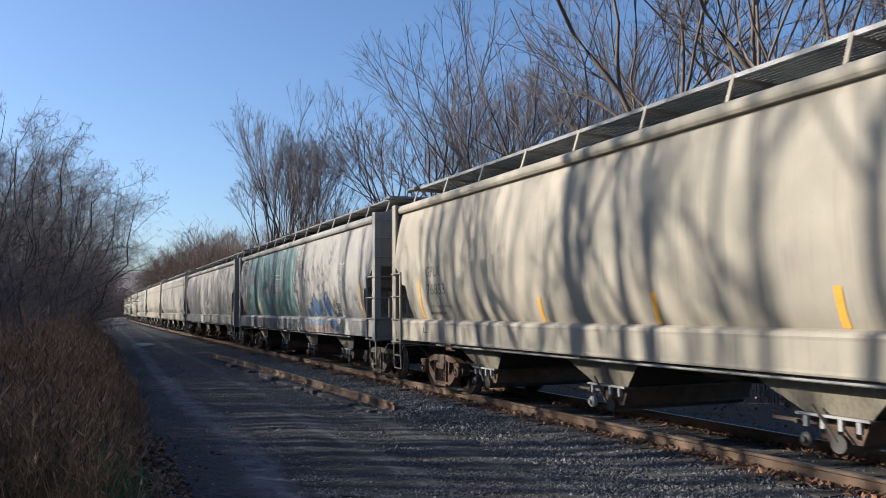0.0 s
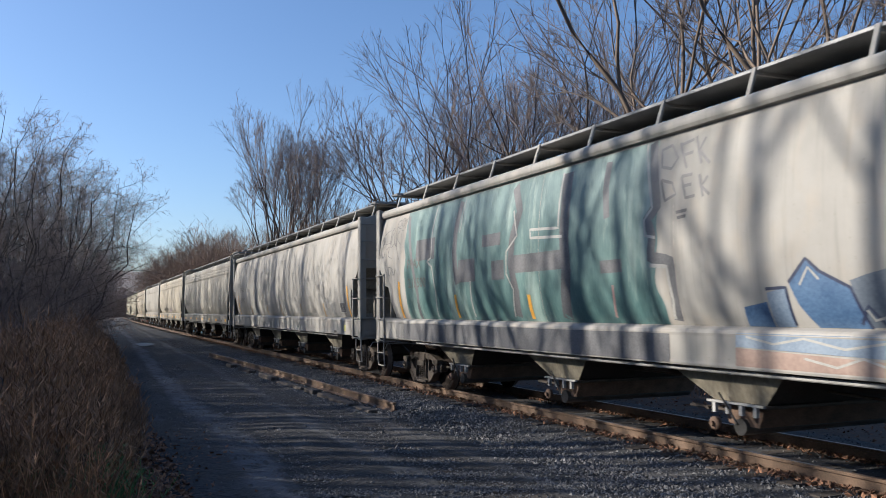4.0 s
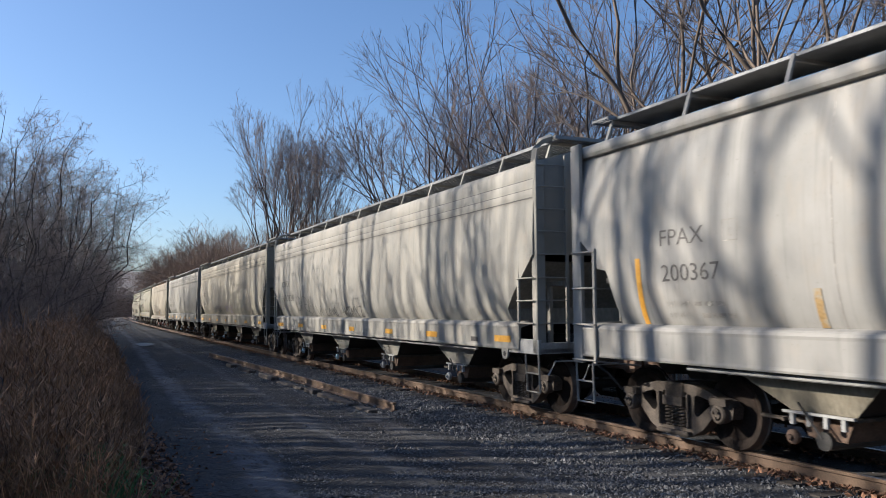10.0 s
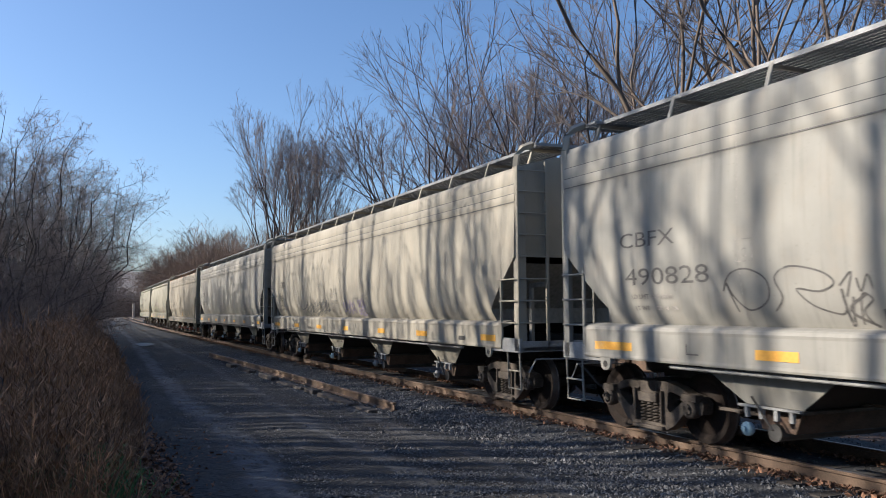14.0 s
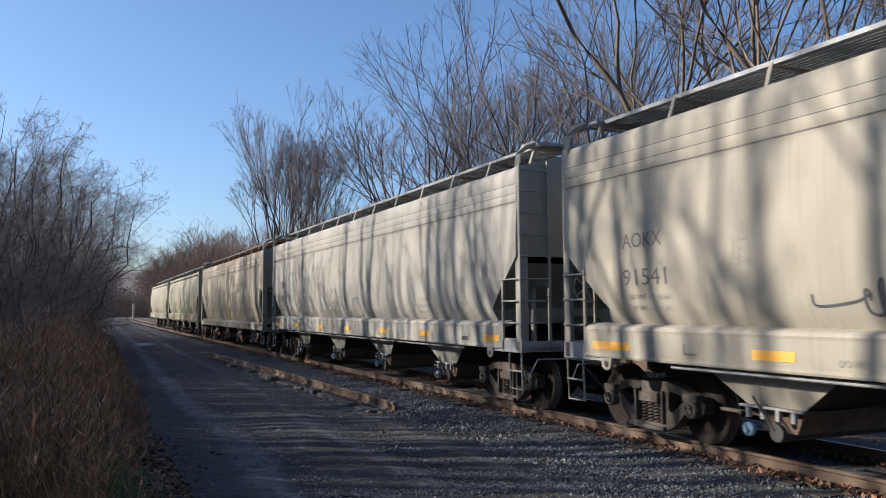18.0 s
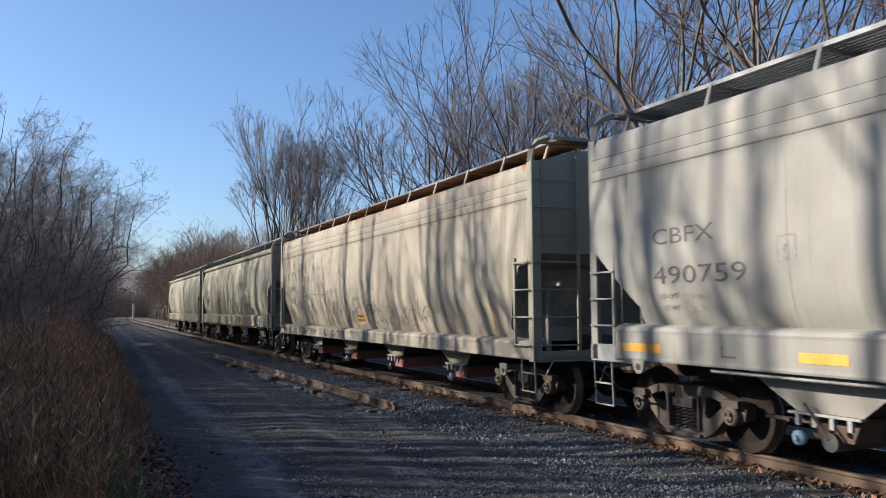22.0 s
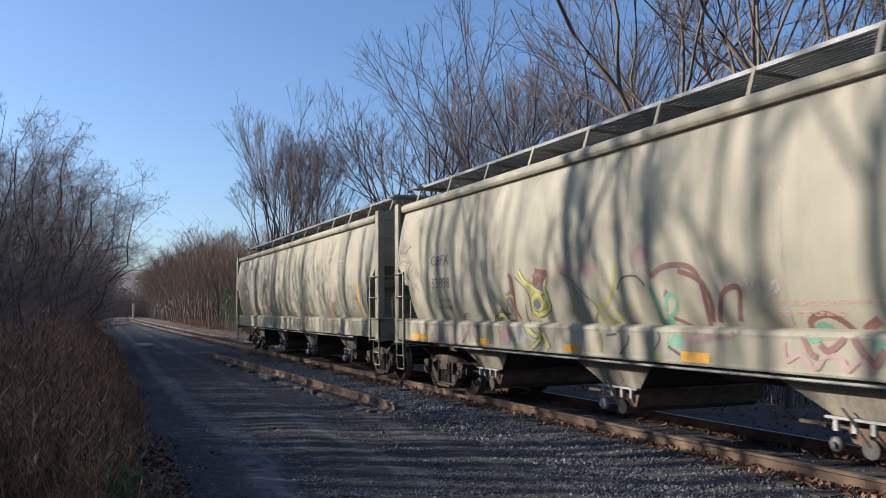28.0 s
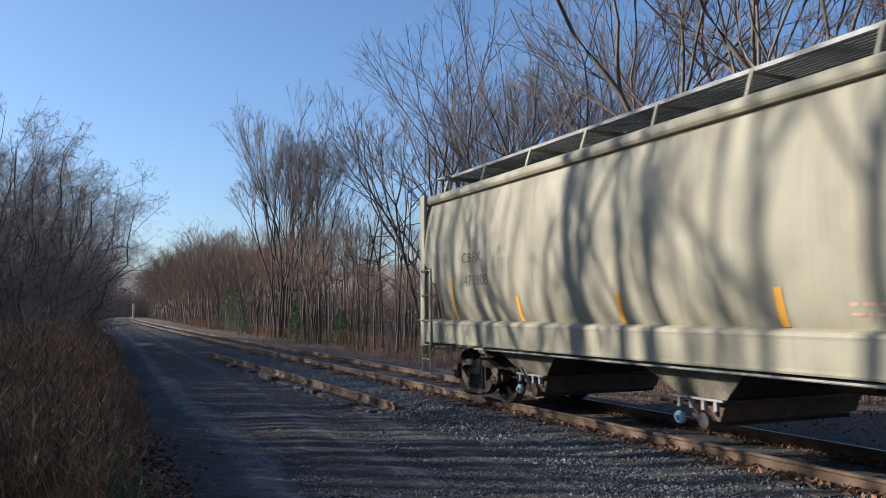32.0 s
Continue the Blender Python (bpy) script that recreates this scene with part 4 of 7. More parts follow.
def crown_tree(seed, height, spread, stems, radius, lats=12, subs=6, twigs=4, bare=0.3, lat_len=0.34, wide=0.7, lift=0.5, droop=0.0, jitter=0.05, twig_r=0.006, flare=0.35, limbs=(), round_top=0.28, tip=0.06):
    """A bare tree of stems that fan out into a domed crown, each with side branches, shoots and fine twigs.
    limbs: long side limbs as (height of the fork, way sideways x, y, rise)."""
    rg = random.Random(seed)
    wood, fine = Shape(), Shape()

    def bent(p, d, length, n, up, k):
        pts, d = [Vector(p)], Vector(d)
        for _ in range(n):
            d = (d + Vector((rg.gauss(0, k), rg.gauss(0, k), rg.gauss(0, k) * 0.6 + up / n))).normalized()
            pts.append(pts[-1] + d * (length / n))
        return pts

    def fork(pts, f, angle, out=None):
        """A point at the share f of a branch, and a way off it."""
        n = len(pts) - 1
        i = min(int(f * n), n - 1)
        d = (pts[i + 1] - pts[i]).normalized()
        side = d.orthogonal().normalized()
        side.rotate(Matrix.Rotation(rg.uniform(0, 2 * math.pi), 3, d))
        if out is not None and out.length > 0.2:
            side = (side + out.normalized() * 0.9).normalized()
        return pts[i].lerp(pts[i + 1], f * n - i), (d * math.cos(angle) + side * math.sin(angle)).normalized()

    def dress(pts, length, r, count):
        """Shoots and twigs along one side branch."""
        for j in range(count):
            f = 0.12 + 0.88 * (j + rg.random()) / count
            q, d = fork(pts, f, wide * rg.uniform(0.6, 1.15))
            ls = length * rg.uniform(0.28, 0.5) * (1.15 - 0.55 * f)
            sp = bent(q, d, ls, 3, lift * 0.6 - droop, jitter * 1.6)
            fine.tube(sp, max(twig_r * 1.25, r * 0.4), 3, twig_r * 0.7, cap=False)
            for m in range(twigs):
                g = 0.15 + 0.85 * (m + rg.random()) / twigs
                q2, d2 = fork(sp, g, wide * rg.uniform(0.5, 1.1))
                fine.tube(bent(q2, d2, ls * rg.uniform(0.3, 0.55), 1, lift * 0.25 - droop, jitter), twig_r, 3, twig_r * 0.4, cap=False)

    for s in range(stems):
        a = 2.4 * s + rg.uniform(-0.4, 0.4)
        rr = 0.0 if stems == 1 else spread / 2 * math.sqrt((s + 0.4) / stems) * 0.82
        o = Vector((math.cos(a), math.sin(a), 0))
        zt = height * (1 - round_top * (rr / (spread / 2)) ** 2) * rg.uniform(0.93, 1.0)
        p0, p1, p2 = o * 0.12 * (stems > 1) - Vector((0, 0, 0.3)), o * rr * flare + Vector((0, 0, zt * 0.5)), o * rr + Vector((0, 0, zt))
        n = 9
        pts = []
        for i in range(n + 1):
            t = i / n
            q = p0 * (1 - t) ** 2 + p1 * 2 * t * (1 - t) + p2 * t * t
            k = jitter * height * 0.12 * min(1, 3 * t)
            pts.append(q + Vector((rg.gauss(0, k), rg.gauss(0, k), 0)))
        r0 = radius * (1 if s == 0 else rg.uniform(0.55, 0.9))
        wood.tube(pts, r0, 7, twig_r * 1.2, cap=False)
        for j in range(lats):
            f = bare + (0.98 - bare) * (j + rg.random()) / lats
            q, d = fork(pts, f, wide * rg.uniform(0.7, 1.2) * (1.15 - 0.4 * f), Vector((pts[5].x, pts[5].y, 0)) * (1 if stems > 1 else 0))
            ll = height * (tip + lat_len * (1 - f) ** 0.8) * rg.uniform(0.7, 1.1)
            lp = bent(q, d, ll, 5, lift - droop * 0.5, jitter * 1.3)
            r = max(twig_r * 1.5, r0 * (1 - f) * 0.55)
            wood.tube(lp, r, 4, twig_r, cap=False)
            dress(lp, ll, r, subs)
    for z, x, y, rise in limbs:
        span = math.hypot(x, y)
        pts = [Vector((x * t + rg.gauss(0, 0.06) * span * 0.2, y * t + rg.gauss(0, 0.06) * span * 0.2, z + rise * (0.25 * t + 0.75 * t ** 1.7) + rg.gauss(0, 0.08))) for t in np.linspace(0, 1, 9)]
        wood.tube([Vector((0, 0, z - 0.3))] + pts[1:], radius * 0.62, 6, twig_r * 1.5, cap=False)
        for j in range(lats):
            q, d = fork(pts, 0.15 + 0.84 * (j + rg.random()) / lats, wide * rg.uniform(0.6, 1.2))
            ll = span * rg.uniform(0.22, 0.5)
            lp = bent(q, d, ll, 5, lift, jitter * 1.6)
            wood.tube(lp, radius * 0.2, 4, twig_r, cap=False)
            dress(lp, ll, radius * 0.12, subs)
    return wood, fine


def fork_tree(seed, height, stems, radius, levels=7, ratio=0.8, angle=0.4, up=0.1, jitter=0.06, shoots=3, shoot_len=0.5, twig_r=0.007, lean=0.2, limbs=()):
    """A bare tree whose stems fork again and again into an even domed crown, with short shoots all along.
    limbs: heavy low limbs as (height of the fork, way x, y, z, length)."""
    rg = random.Random(seed)
    wood, fine = Shape(), Shape()
    l0 = height * (1 - ratio) / (1 - ratio ** (levels + 1)) * 1.06

    def off(d, a):
        side = d.orthogonal().normalized()
        side.rotate(Matrix.Rotation(rg.uniform(0, 2 * math.pi), 3, d))
        return side, (d * math.cos(a) + side * math.sin(a)).normalized()

    def limb(p, d, length, r, level):
        n = (4, 3, 3, 2, 2, 2, 1, 1, 1, 1)[level]
        pts, ways = [Vector(p)], []
        k = jitter * (0.4 if level == 0 else 1.0)
        for _ in range(n):
            d = (d + Vector((rg.gauss(0, k), rg.gauss(0, k), rg.gauss(0, k) * 0.5 + up / n))).normalized()
            ways.append(d)
            pts.append(pts[-1] + d * (length / n))
        r1 = max(twig_r * 0.6, r * 0.74)
        (wood if level < 4 else fine).tube(pts, r, (7, 6, 5, 4, 3, 3, 3, 3, 3, 3)[level], r1, cap=False)
        if level >= 2:
            for _ in range(shoots):
                k = rg.randrange(n)
                q = pts[k].lerp(pts[k + 1], rg.random())
                _, w = off(ways[k], rg.uniform(0.5, 0.95))
                ls = max(length * shoot_len, 0.4) * rg.uniform(0.5, 1.2)
                w2 = (w + Vector((rg.gauss(0, 0.12), rg.gauss(0, 0.12), up * 1.5 + rg.gauss(0, 0.1)))).normalized()
                fine.tube([q, q + w * ls * 0.5, q + (w + w2) * ls * 0.5], twig_r, 3, twig_r * 0.4, cap=False)
                if level < levels - 1:
                    for _ in range(2):
                        _, w3 = off(w2, rg.uniform(0.4, 0.8))
                        fine.tube([q + w * ls * 0.45, q + w * ls * 0.45 + w3 * ls * 0.5], twig_r * 0.8, 3, twig_r * 0.35, cap=False)
        if level < levels:
            side, _ = off(d, 0.3)
            for sgn, share in ((1, 0.78), (-1, 0.64)):
                a = angle * (rg.uniform(0.35, 0.85) if sgn > 0 else rg.uniform(0.8, 1.35))
                limb(pts[-1], (d * math.cos(a) + side * sgn * math.sin(a)).normalized(), length * ratio * rg.uniform(0.82, 1.12), max(twig_r, r * share), level + 1)

    for s in range(stems):
        a = 2.4 * s + rg.uniform(-0.4, 0.4)
        t = 0.04 if stems == 1 else lean * rg.uniform(0.6, 1.3)
        o = Vector((math.cos(a), math.sin(a), 0))
        limb(o * 0.15 * (stems > 1) - Vector((0, 0, 0.3)), (o * t + Vector((0, 0, 1))).normalized(), l0 * rg.uniform(0.88, 1.05), radius * (1 if s == 0 else rg.uniform(0.65, 0.95)), 0)
    for z, x, y, w, length in limbs:
        limb(Vector((0, 0, z)), Vector((x, y, w)).normalized(), length, radius * 0.42, 1)
    return wood, fine


TREES = {}


def tree_kind(key, bark, twig, maker=grow, **kw):
    wood, fine = maker(**kw)
    TREES[key] = (wood.mesh("trunk", M[bark], True), fine.mesh("crown", M[twig]))


def tree(key, x, y, label, category="tree", group="", turn=0.0, size=1.0, z=None):
    ob = thing("tree", (x, y, ground_z(x, y) if z is None else z), label, category, group, turn=turn)
    ob.scale = (size, size, size)
    for name, me in zip(("trunk", "crown"), TREES[key]):
        part(name, me, None, ob)
    return ob


for i in range(4):
    tree_kind(f"tall{i}", "bark_dark", "twig", fork_tree, seed=20 + i, height=14.5, stems=(3, 4, 3, 4)[i], radius=0.11, levels=7, ratio=0.79, angle=0.35, up=0.07, jitter=0.07, shoots=4, shoot_len=0.6, twig_r=0.0052, lean=0.17)
for i in range(2):
    tree_kind(f"oval{i}", "bark_dark", "twig", fork_tree, seed=30 + i, height=15.5, stems=3 + i, radius=0.11, levels=7, ratio=0.78, angle=0.27, up=0.11, jitter=0.05, shoots=4, shoot_len=0.55, twig_r=0.0065, lean=0.10)
REACH = [(6.4, -0.86, 0.38, 0.36, 1.9), (7.4, -0.5, 0.2, 0.9, 1.5), (6.9, 0.7, -0.5, 0.8, 1.5)]
for i in range(3):
    tree_kind(f"big{i}", "bark", "twig_dark", fork_tree, seed=40 + i, height=17.0, stems=1, radius=0.12, levels=7, ratio=0.79, angle=0.34, up=0.10, jitter=0.12, shoots=3, shoot_len=0.5, twig_r=0.0046, lean=0.06, limbs=REACH if i == 0 else [(5.8, 0.4, 0.5, 0.8, 1.5)])
for i in range(4):
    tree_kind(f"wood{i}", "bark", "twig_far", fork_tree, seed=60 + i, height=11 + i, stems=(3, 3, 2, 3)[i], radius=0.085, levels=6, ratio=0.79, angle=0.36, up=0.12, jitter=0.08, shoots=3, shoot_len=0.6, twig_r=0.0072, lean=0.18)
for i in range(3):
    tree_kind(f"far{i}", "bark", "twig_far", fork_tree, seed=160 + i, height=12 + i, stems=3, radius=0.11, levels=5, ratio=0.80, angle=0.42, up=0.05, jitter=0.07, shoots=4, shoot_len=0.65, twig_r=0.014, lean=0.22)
for i in range(4):
    tree_kind(f"thicket{i}", "bark_dark", "twig_grey", crown_tree, seed=80 + i, height=8.8, spread=8.5, stems=6, radius=0.07, lats=11, subs=9, twigs=6, bare=0.12, lat_len=0.24, wide=1.15, lift=0.05, droop=0.12, jitter=0.17, twig_r=0.0048, flare=0.6, round_top=0.42, tip=0.15)
for i in range(3):
    tree_kind(f"high{i}", "bark_dark", "twig_dark", seed=170 + i, height=17, radius=0.16, stems=1, limbs=13, first=0.64, spread=0.9, rise=0.35, levels=2, counts=(7, 5), twig_r=0.011, sway=0.05, limb_len=0.3)
    tree_kind(f"slim{i}", "bark_dark", "twig_dark", seed=100 + i, height=13, radius=0.17, stems=1, limbs=9, first=0.3, spread=0.55, rise=0.5, levels=2, counts=(5, 4), twig_r=0.008, sway=0.06, limb_len=0.28)
    tree_kind(f"pole{i}", "bark_dark", "twig_dark", seed=120 + i, height=16, radius=0.27, stems=1, limbs=9, first=0.36, spread=0.65, rise=0.35, levels=2, counts=(5, 4), twig_r=0.011, sway=0.06, limb_len=0.42)
    tree_kind(f"sapling{i}", "bark_dark", "twig_dark", seed=140 + i, height=10.5, radius=0.125, stems=1, limbs=7, first=0.3, spread=0.5, rise=0.4, levels=1, counts=(4,), twig_r=0.009, sway=0.06, limb_len=0.22)

rng = random.Random(11)
BIG = "tall bare broadleaf tree with sunlit branches behind the track"
for x, y, k, s in ((15.0, 18.2, 0, 1.0), (17.5, 19.6, 1, 0.95), (14.2, 13.6, 2, 0.9), (16.2, 14.6, 0, 0.95), (19.5, 25.0, 1, 1.0), (20.5, 18.5, 2, 1.05), (16.5, 10.0, 1, 0.95), (22.0, 13.0, 0, 1.0), (18.0, 30.5, 2, 0.88)):
    tree(f"big{k}", x, y, BIG, group="trees behind the track", turn=rng.uniform(0, 360), size=s)
for x, y, key, s in ((16.6, 39.8, "tall0", 0.98), (19.0, 42.0, "tall1", 0.92), (17.2, 33.5, "tall2", 0.9), (20.5, 29.0, "tall1", 0.95), (20.2, 37.2, "tall3", 0.86), (22.0, 36.0, "tall0", 0.95), (14.2, 63.0, "oval0", 0.94), (15.6, 67.0, "oval1", 0.92), (15.4, 58.0, "oval1", 0.80), (17.9, 72.0, "oval0", 0.95)):
    tree(key, x, y, "slender bare multi-stemmed tree with reddish twigs", group="trees behind the track", turn=rng.uniform(0, 360), size=s * 1.13)
for i in range(50):
    y = 24 + i * 4.4 + rng.uniform(-1.5, 1.5)
    for row in range(3 if y > 58 else 1):
        x = track_x(y) + 5.4 + rng.uniform(-0.8, 1.6) + row * 4.0 + (y - 26) * 0.006
        tree(f"wood{rng.randrange(4)}" if y < 105 else f"far{rng.randrange(3)}", x, y + rng.uniform(-2, 2), "bare young woodland tree at the edge of the track", group="woodland beside the track", turn=rng.uniform(0, 360), size=(rng.uniform(0.56, 0.78) if y > 58 else rng.uniform(0.36, 0.56)) * (1 + min(0.45, max(0.0, (y - 60) * 0.006))))

DARK = "dark bare scrubby tree in the thicket beside the lane"
for x, y, k, s in ((-3.4, 31, 0, 1.1), (-2.6, 37, 1, 1.3), (-1.4, 42, 2, 1.2), (-0.4, 48, 3, 1.15), (-2.6, 56, 0, 1.5), (-0.4, 62, 1, 1.3), (-4.2, 41, 2, 1.45), (-5.5, 33, 3, 1.15), (-4.8, 48, 1, 1.35), (0.0, 70, 2, 1.2), (1.2, 80, 3, 1.1), (0.4, 90, 0, 1.2), (2.2, 100, 1, 1.1), (2.6, 114, 2, 1.1), (3.0, 130, 3, 1.2), (3.6, 150, 0, 1.2), (-3.6, 66, 3, 1.4), (-2.4, 78, 1, 1.4), (-4.5, 24, 1, 0.9), (-6.5, 27, 2, 1.2), (-1.0, 34, 1, 1.0), (-1.8, 30, 3, 0.95), (-0.2, 40, 0, 1.15), (0.2, 52, 2, 1.2), (0.6, 58, 3, 1.15), (-1.6, 50, 1, 1.4), (0.9, 66, 0, 1.1), (-2.2, 45, 3, 1.3), (4.6, 180, 1, 1.2), (5.2, 205, 2, 1.3)):
    tree(f"thicket{k}", x - 0.8 * (y > 58), y, DARK, group="thicket beside the lane", turn=rng.uniform(0, 360), size=s * 0.94)

# trees across the lane, whose shade falls on the train
TALL = {"high": 17.0, "pole": 16.0, "slim": 13.0, "sapling": 10.5}


def shade_tree(key, ys, d, size=1.0, name="slim bare tree standing across the lane from the track"):
    """Stands a tree so that its shade crosses the line of the cars at ys, tall enough to reach their roofs."""
    x, y = 6.8 + math.sin(SUN_AZ) * d, ys + math.cos(SUN_AZ) * d
    return tree(key, x, y, name, group="trees across the lane", turn=rng.uniform(0, 360), size=(5.4 + 0.445 * d) * size / TALL[key[:-1]])


rng = random.Random(77)
for key, ys, d, s in (("pole0", 9.75, 20, 1.25), ("pole1", 8.65, 20, 1.0), ("pole2", 13.4, 20, 0.95), ("slim1", 10.8, 19, 0.9), ("slim2", 11.9, 20, 0.95), ("slim0", 12.6, 22, 0.95), ("slim0", 8.15, 20, 1.1), ("slim1", 7.4, 26, 1.0), ("high0", 7.2, 29, 1.25), ("high1", 5.7, 27, 1.28), ("slim1", 14.4, 22, 1.0), ("pole1", 1.5, 26, 1.0), ("pole2", -3.0, 25, 1.0), ("pole0", -8.0, 30, 1.1), ("slim2", 3.6, 30, 1.1), ("pole0", 12.2, 26, 0.95)):
    shade_tree(key, ys, d, s)
ys = 14.9
while ys < 30:
    shade_tree(rng.choice(("sapling0", "sapling1", "sapling2", "slim0", "slim1")), ys, rng.uniform(20, 28), rng.uniform(0.85, 1.05))
    ys += rng.uniform(0.45, 0.9)
while ys < 44:
    shade_tree(rng.choice(("sapling0", "sapling1", "slim2", "pole1", "slim1")), ys, rng.uniform(21, 32), rng.uniform(0.8, 1.0))
    ys += rng.uniform(0.65, 1.2)


def joined_trees(name, spots, label):
    """A far row of bare trees as one mass."""
    s = Shape()
    for key, x, y, size, turn in spots:
        m = np.array(Matrix.Translation((x, y, ground_z(x, y))) @ Matrix.Rotation(turn, 4, "Z") @ Matrix.Scale(size, 4))
        for me in TREES[key]:
            co = np.empty(len(me.vertices) * 3)
            me.vertices.foreach_get("co", co)
            co = co.reshape(-1, 3) @ m[:3, :3].T + m[:3, 3]
            s.add(co.tolist(), [tuple(q.vertices) for q in me.polygons])
    return solid(name, s, M["twig_dark"], label, "trees", "stuff")


row = []
while ys < 195:
    d = rng.uniform(20, 34)
    row.append((rng.choice(("sapling0", "sapling1", "slim2", "pole1", "slim1", "slim0")), 6.8 + math.sin(SUN_AZ) * d, ys + math.cos(SUN_AZ) * d, rng.uniform(0.85, 1.15), rng.uniform(0, 6.28)))
    ys += rng.uniform(0.5, 1.0)
joined_trees("far_roadside_trees", row, "far row of slim bare trees beyond the lane")
# more thicket, mostly out of view, added to shade the far cars
for i in range(14):
    tree(f"thicket{i % 4}", -6.5 - rng.uniform(0, 5), 32 + i * 5.5 + rng.uniform(-2, 2), DARK, group="thicket beside the lane", turn=rng.uniform(0, 360), size=rng.uniform(1.0, 1.3))
# low thicket left of the view, added to shade lane and weeds
for i in range(26):
    y = -12 + i * 1.75
    tree(f"thicket{i % 4}", -6.6 - 0.05 * y - rng.uniform(0, 4.5), y + rng.uniform(-0.6, 0.6), DARK, group="thicket beside the lane", turn=rng.uniform(0, 360), size=rng.uniform(0.26, 0.40) if 15 < y < 30 else rng.uniform(0.5, 0.75))


def weeds(name, count, area, tall, mat, label, seed):
    """Dry stalks with short side sprigs, all one mass."""
    rg = random.Random(seed)
    s = Shape()
    for _ in range(count):
        x, y = area(rg)
        h = tall(x, y) * rg.uniform(0.6, 1.08)
        z = ground_z(x, y)
        a, t = rg.uniform(0, 6.28), rg.uniform(0.03, 0.42)
        d = Vector((t * math.cos(a), t * math.sin(a), 1)).normalized()
        b = d + Vector((rg.gauss(0, 0.25), rg.gauss(0, 0.25), -0.1))
        p0, p1 = Vector((x, y, z)), Vector((x, y, z)) + d * h * 0.55
        p2 = p1 + b.normalized() * h * 0.45
        s.tube([p0, p1, p2], 0.005, 3, 0.002, cap=False)
        for j in range(20):
            f = rg.uniform(0.25, 0.85) if j < 6 else rg.uniform(0.68, 1.0)
            q = p0.lerp(p1, f / 0.55) if f < 0.55 else p1.lerp(p2, (f - 0.55) / 0.45)
            a = rg.uniform(0, 6.28)
            e = Vector((math.cos(a), math.sin(a), rg.uniform(0.2, 1.5))).normalized() * h * rg.uniform(0.03, 0.12)
            w = Vector((-math.sin(a), math.cos(a), 0)) * rg.uniform(0.0025, 0.007)
            o = len(s.v)
            s.v += [tuple(q - w), tuple(q + w), tuple(q + e)]
            s.f.append((o, o + 1, o + 2))
    return solid(name, s, mat, label, "dry weeds", "stuff")


def bank(rg):
    y = 6.3 + 40 * rg.random() ** 1.5
    return lane_left(y) + 0.05 - 0.6 * max(0.0, min(1.0, (15 - y) / 7)) - (4.7 + 0.02 * y) * rg.random() ** 1.05 + wobble(y, 1) * 1.2 - 0.5 * rg.random() * max(0.0, 1 - (y - 6) / 6), y


def bank_height(x, y):
    k = min(1.0, max(0.0, (lane_left(y) + 0.1 - x) / 1.5))
    back = 1 - 0.6 * min(1.0, max(0.0, (lane_left(y) - 1.6 - x) / 2.5))
    return (0.30 + 1.5 * k ** 0.8) * back * (1 + 0.35 * noise.noise(Vector((x * 0.7, y * 0.5, 8))))


weeds("dry_weeds", 17000, bank, bank_height, M["weed"], "tall rust-brown dry weeds along the lane", 3)
weeds("low_green_weeds", 900, lambda rg: (-0.05 + rg.gauss(0, 0.22), 7.9 + rg.gauss(0, 0.35)), lambda x, y: 0.85, M["green_weed"], "low green weeds among the dry stalks", 5)
weeds("trackside_weeds", 2600, lambda rg: (track_x(40) + 4.3 + rg.random() * 3.2, 16 + 110 * rg.random() ** 1.3), lambda x, y: 1.1, M["weed"], "brown dry weeds at the foot of the trees", 6)


def pine(x, y, h, seed):
    rg = random.Random(seed)
    ob = thing("pine_tree", (x, y, ground_z(x, y)), "small green pine among the bare trees", "tree", turn=rg.uniform(0, 360))
    part("trunk", Shape().tube([(0, 0, -0.2), (0.03, 0, h * 0.5), (0, 0.02, h)], 0.05, 6, 0.01), M["bark"], ob)
    s = Shape()
    for _ in range(1500):
        z = h * rg.uniform(0.12, 1.0)
        r = (h - z) * 0.42 * rg.random() ** 0.6 + 0.05
        a = rg.uniform(0, 6.28)
        p = Vector((r * math.cos(a), r * math.sin(a), z - 0.12 * r))
        e = Vector((math.cos(a) + rg.gauss(0, 0.5), math.sin(a) + rg.gauss(0, 0.5), rg.uniform(-0.2, 0.6))).normalized() * rg.uniform(0.12, 0.26)
        w = e.cross(Vector((rg.gauss(0, 1), rg.gauss(0, 1), rg.gauss(0, 1)))).normalized() * 0.02
        s.add([tuple(p - w), tuple(p + w), tuple(p + e)], [(0, 1, 2)])
    part("crown", s, M["needle"], ob)
    return ob


for x, y, h, k in ((12.7, 76.0, 4.0, 1), (12.5, 70.0, 3.0, 2), (13.6, 55.0, 2.4, 3), (14.6, 48.0, 2.2, 4)):
    pine(x, y, h, k)

shed = thing("shed", (27.5, 20.5, -0.35), "pale grey shed seen through the trees", "shed", turn=12)
part("wall", Shape().box(-1.6, 1.6, -2.2, 2.2, 0, 2.4, 0.01), M["shed"], shed)
part("roof", Shape().add([(-1.9, -2.4, 2.3), (1.9, -2.4, 2.3), (0, -2.4, 3.3), (-1.9, 2.4, 2.3), (1.9, 2.4, 2.3), (0, 2.4, 3.3)], [(0, 1, 2), (3, 5, 4), (0, 3, 4, 1), (0, 2, 5, 3), (1, 4, 5, 2)]), M["bark_dark"], shed)
part("window", Shape().box(-1.63, -1.6, -0.5, 0.2, 0.9, 1.7), M["black"], shed)


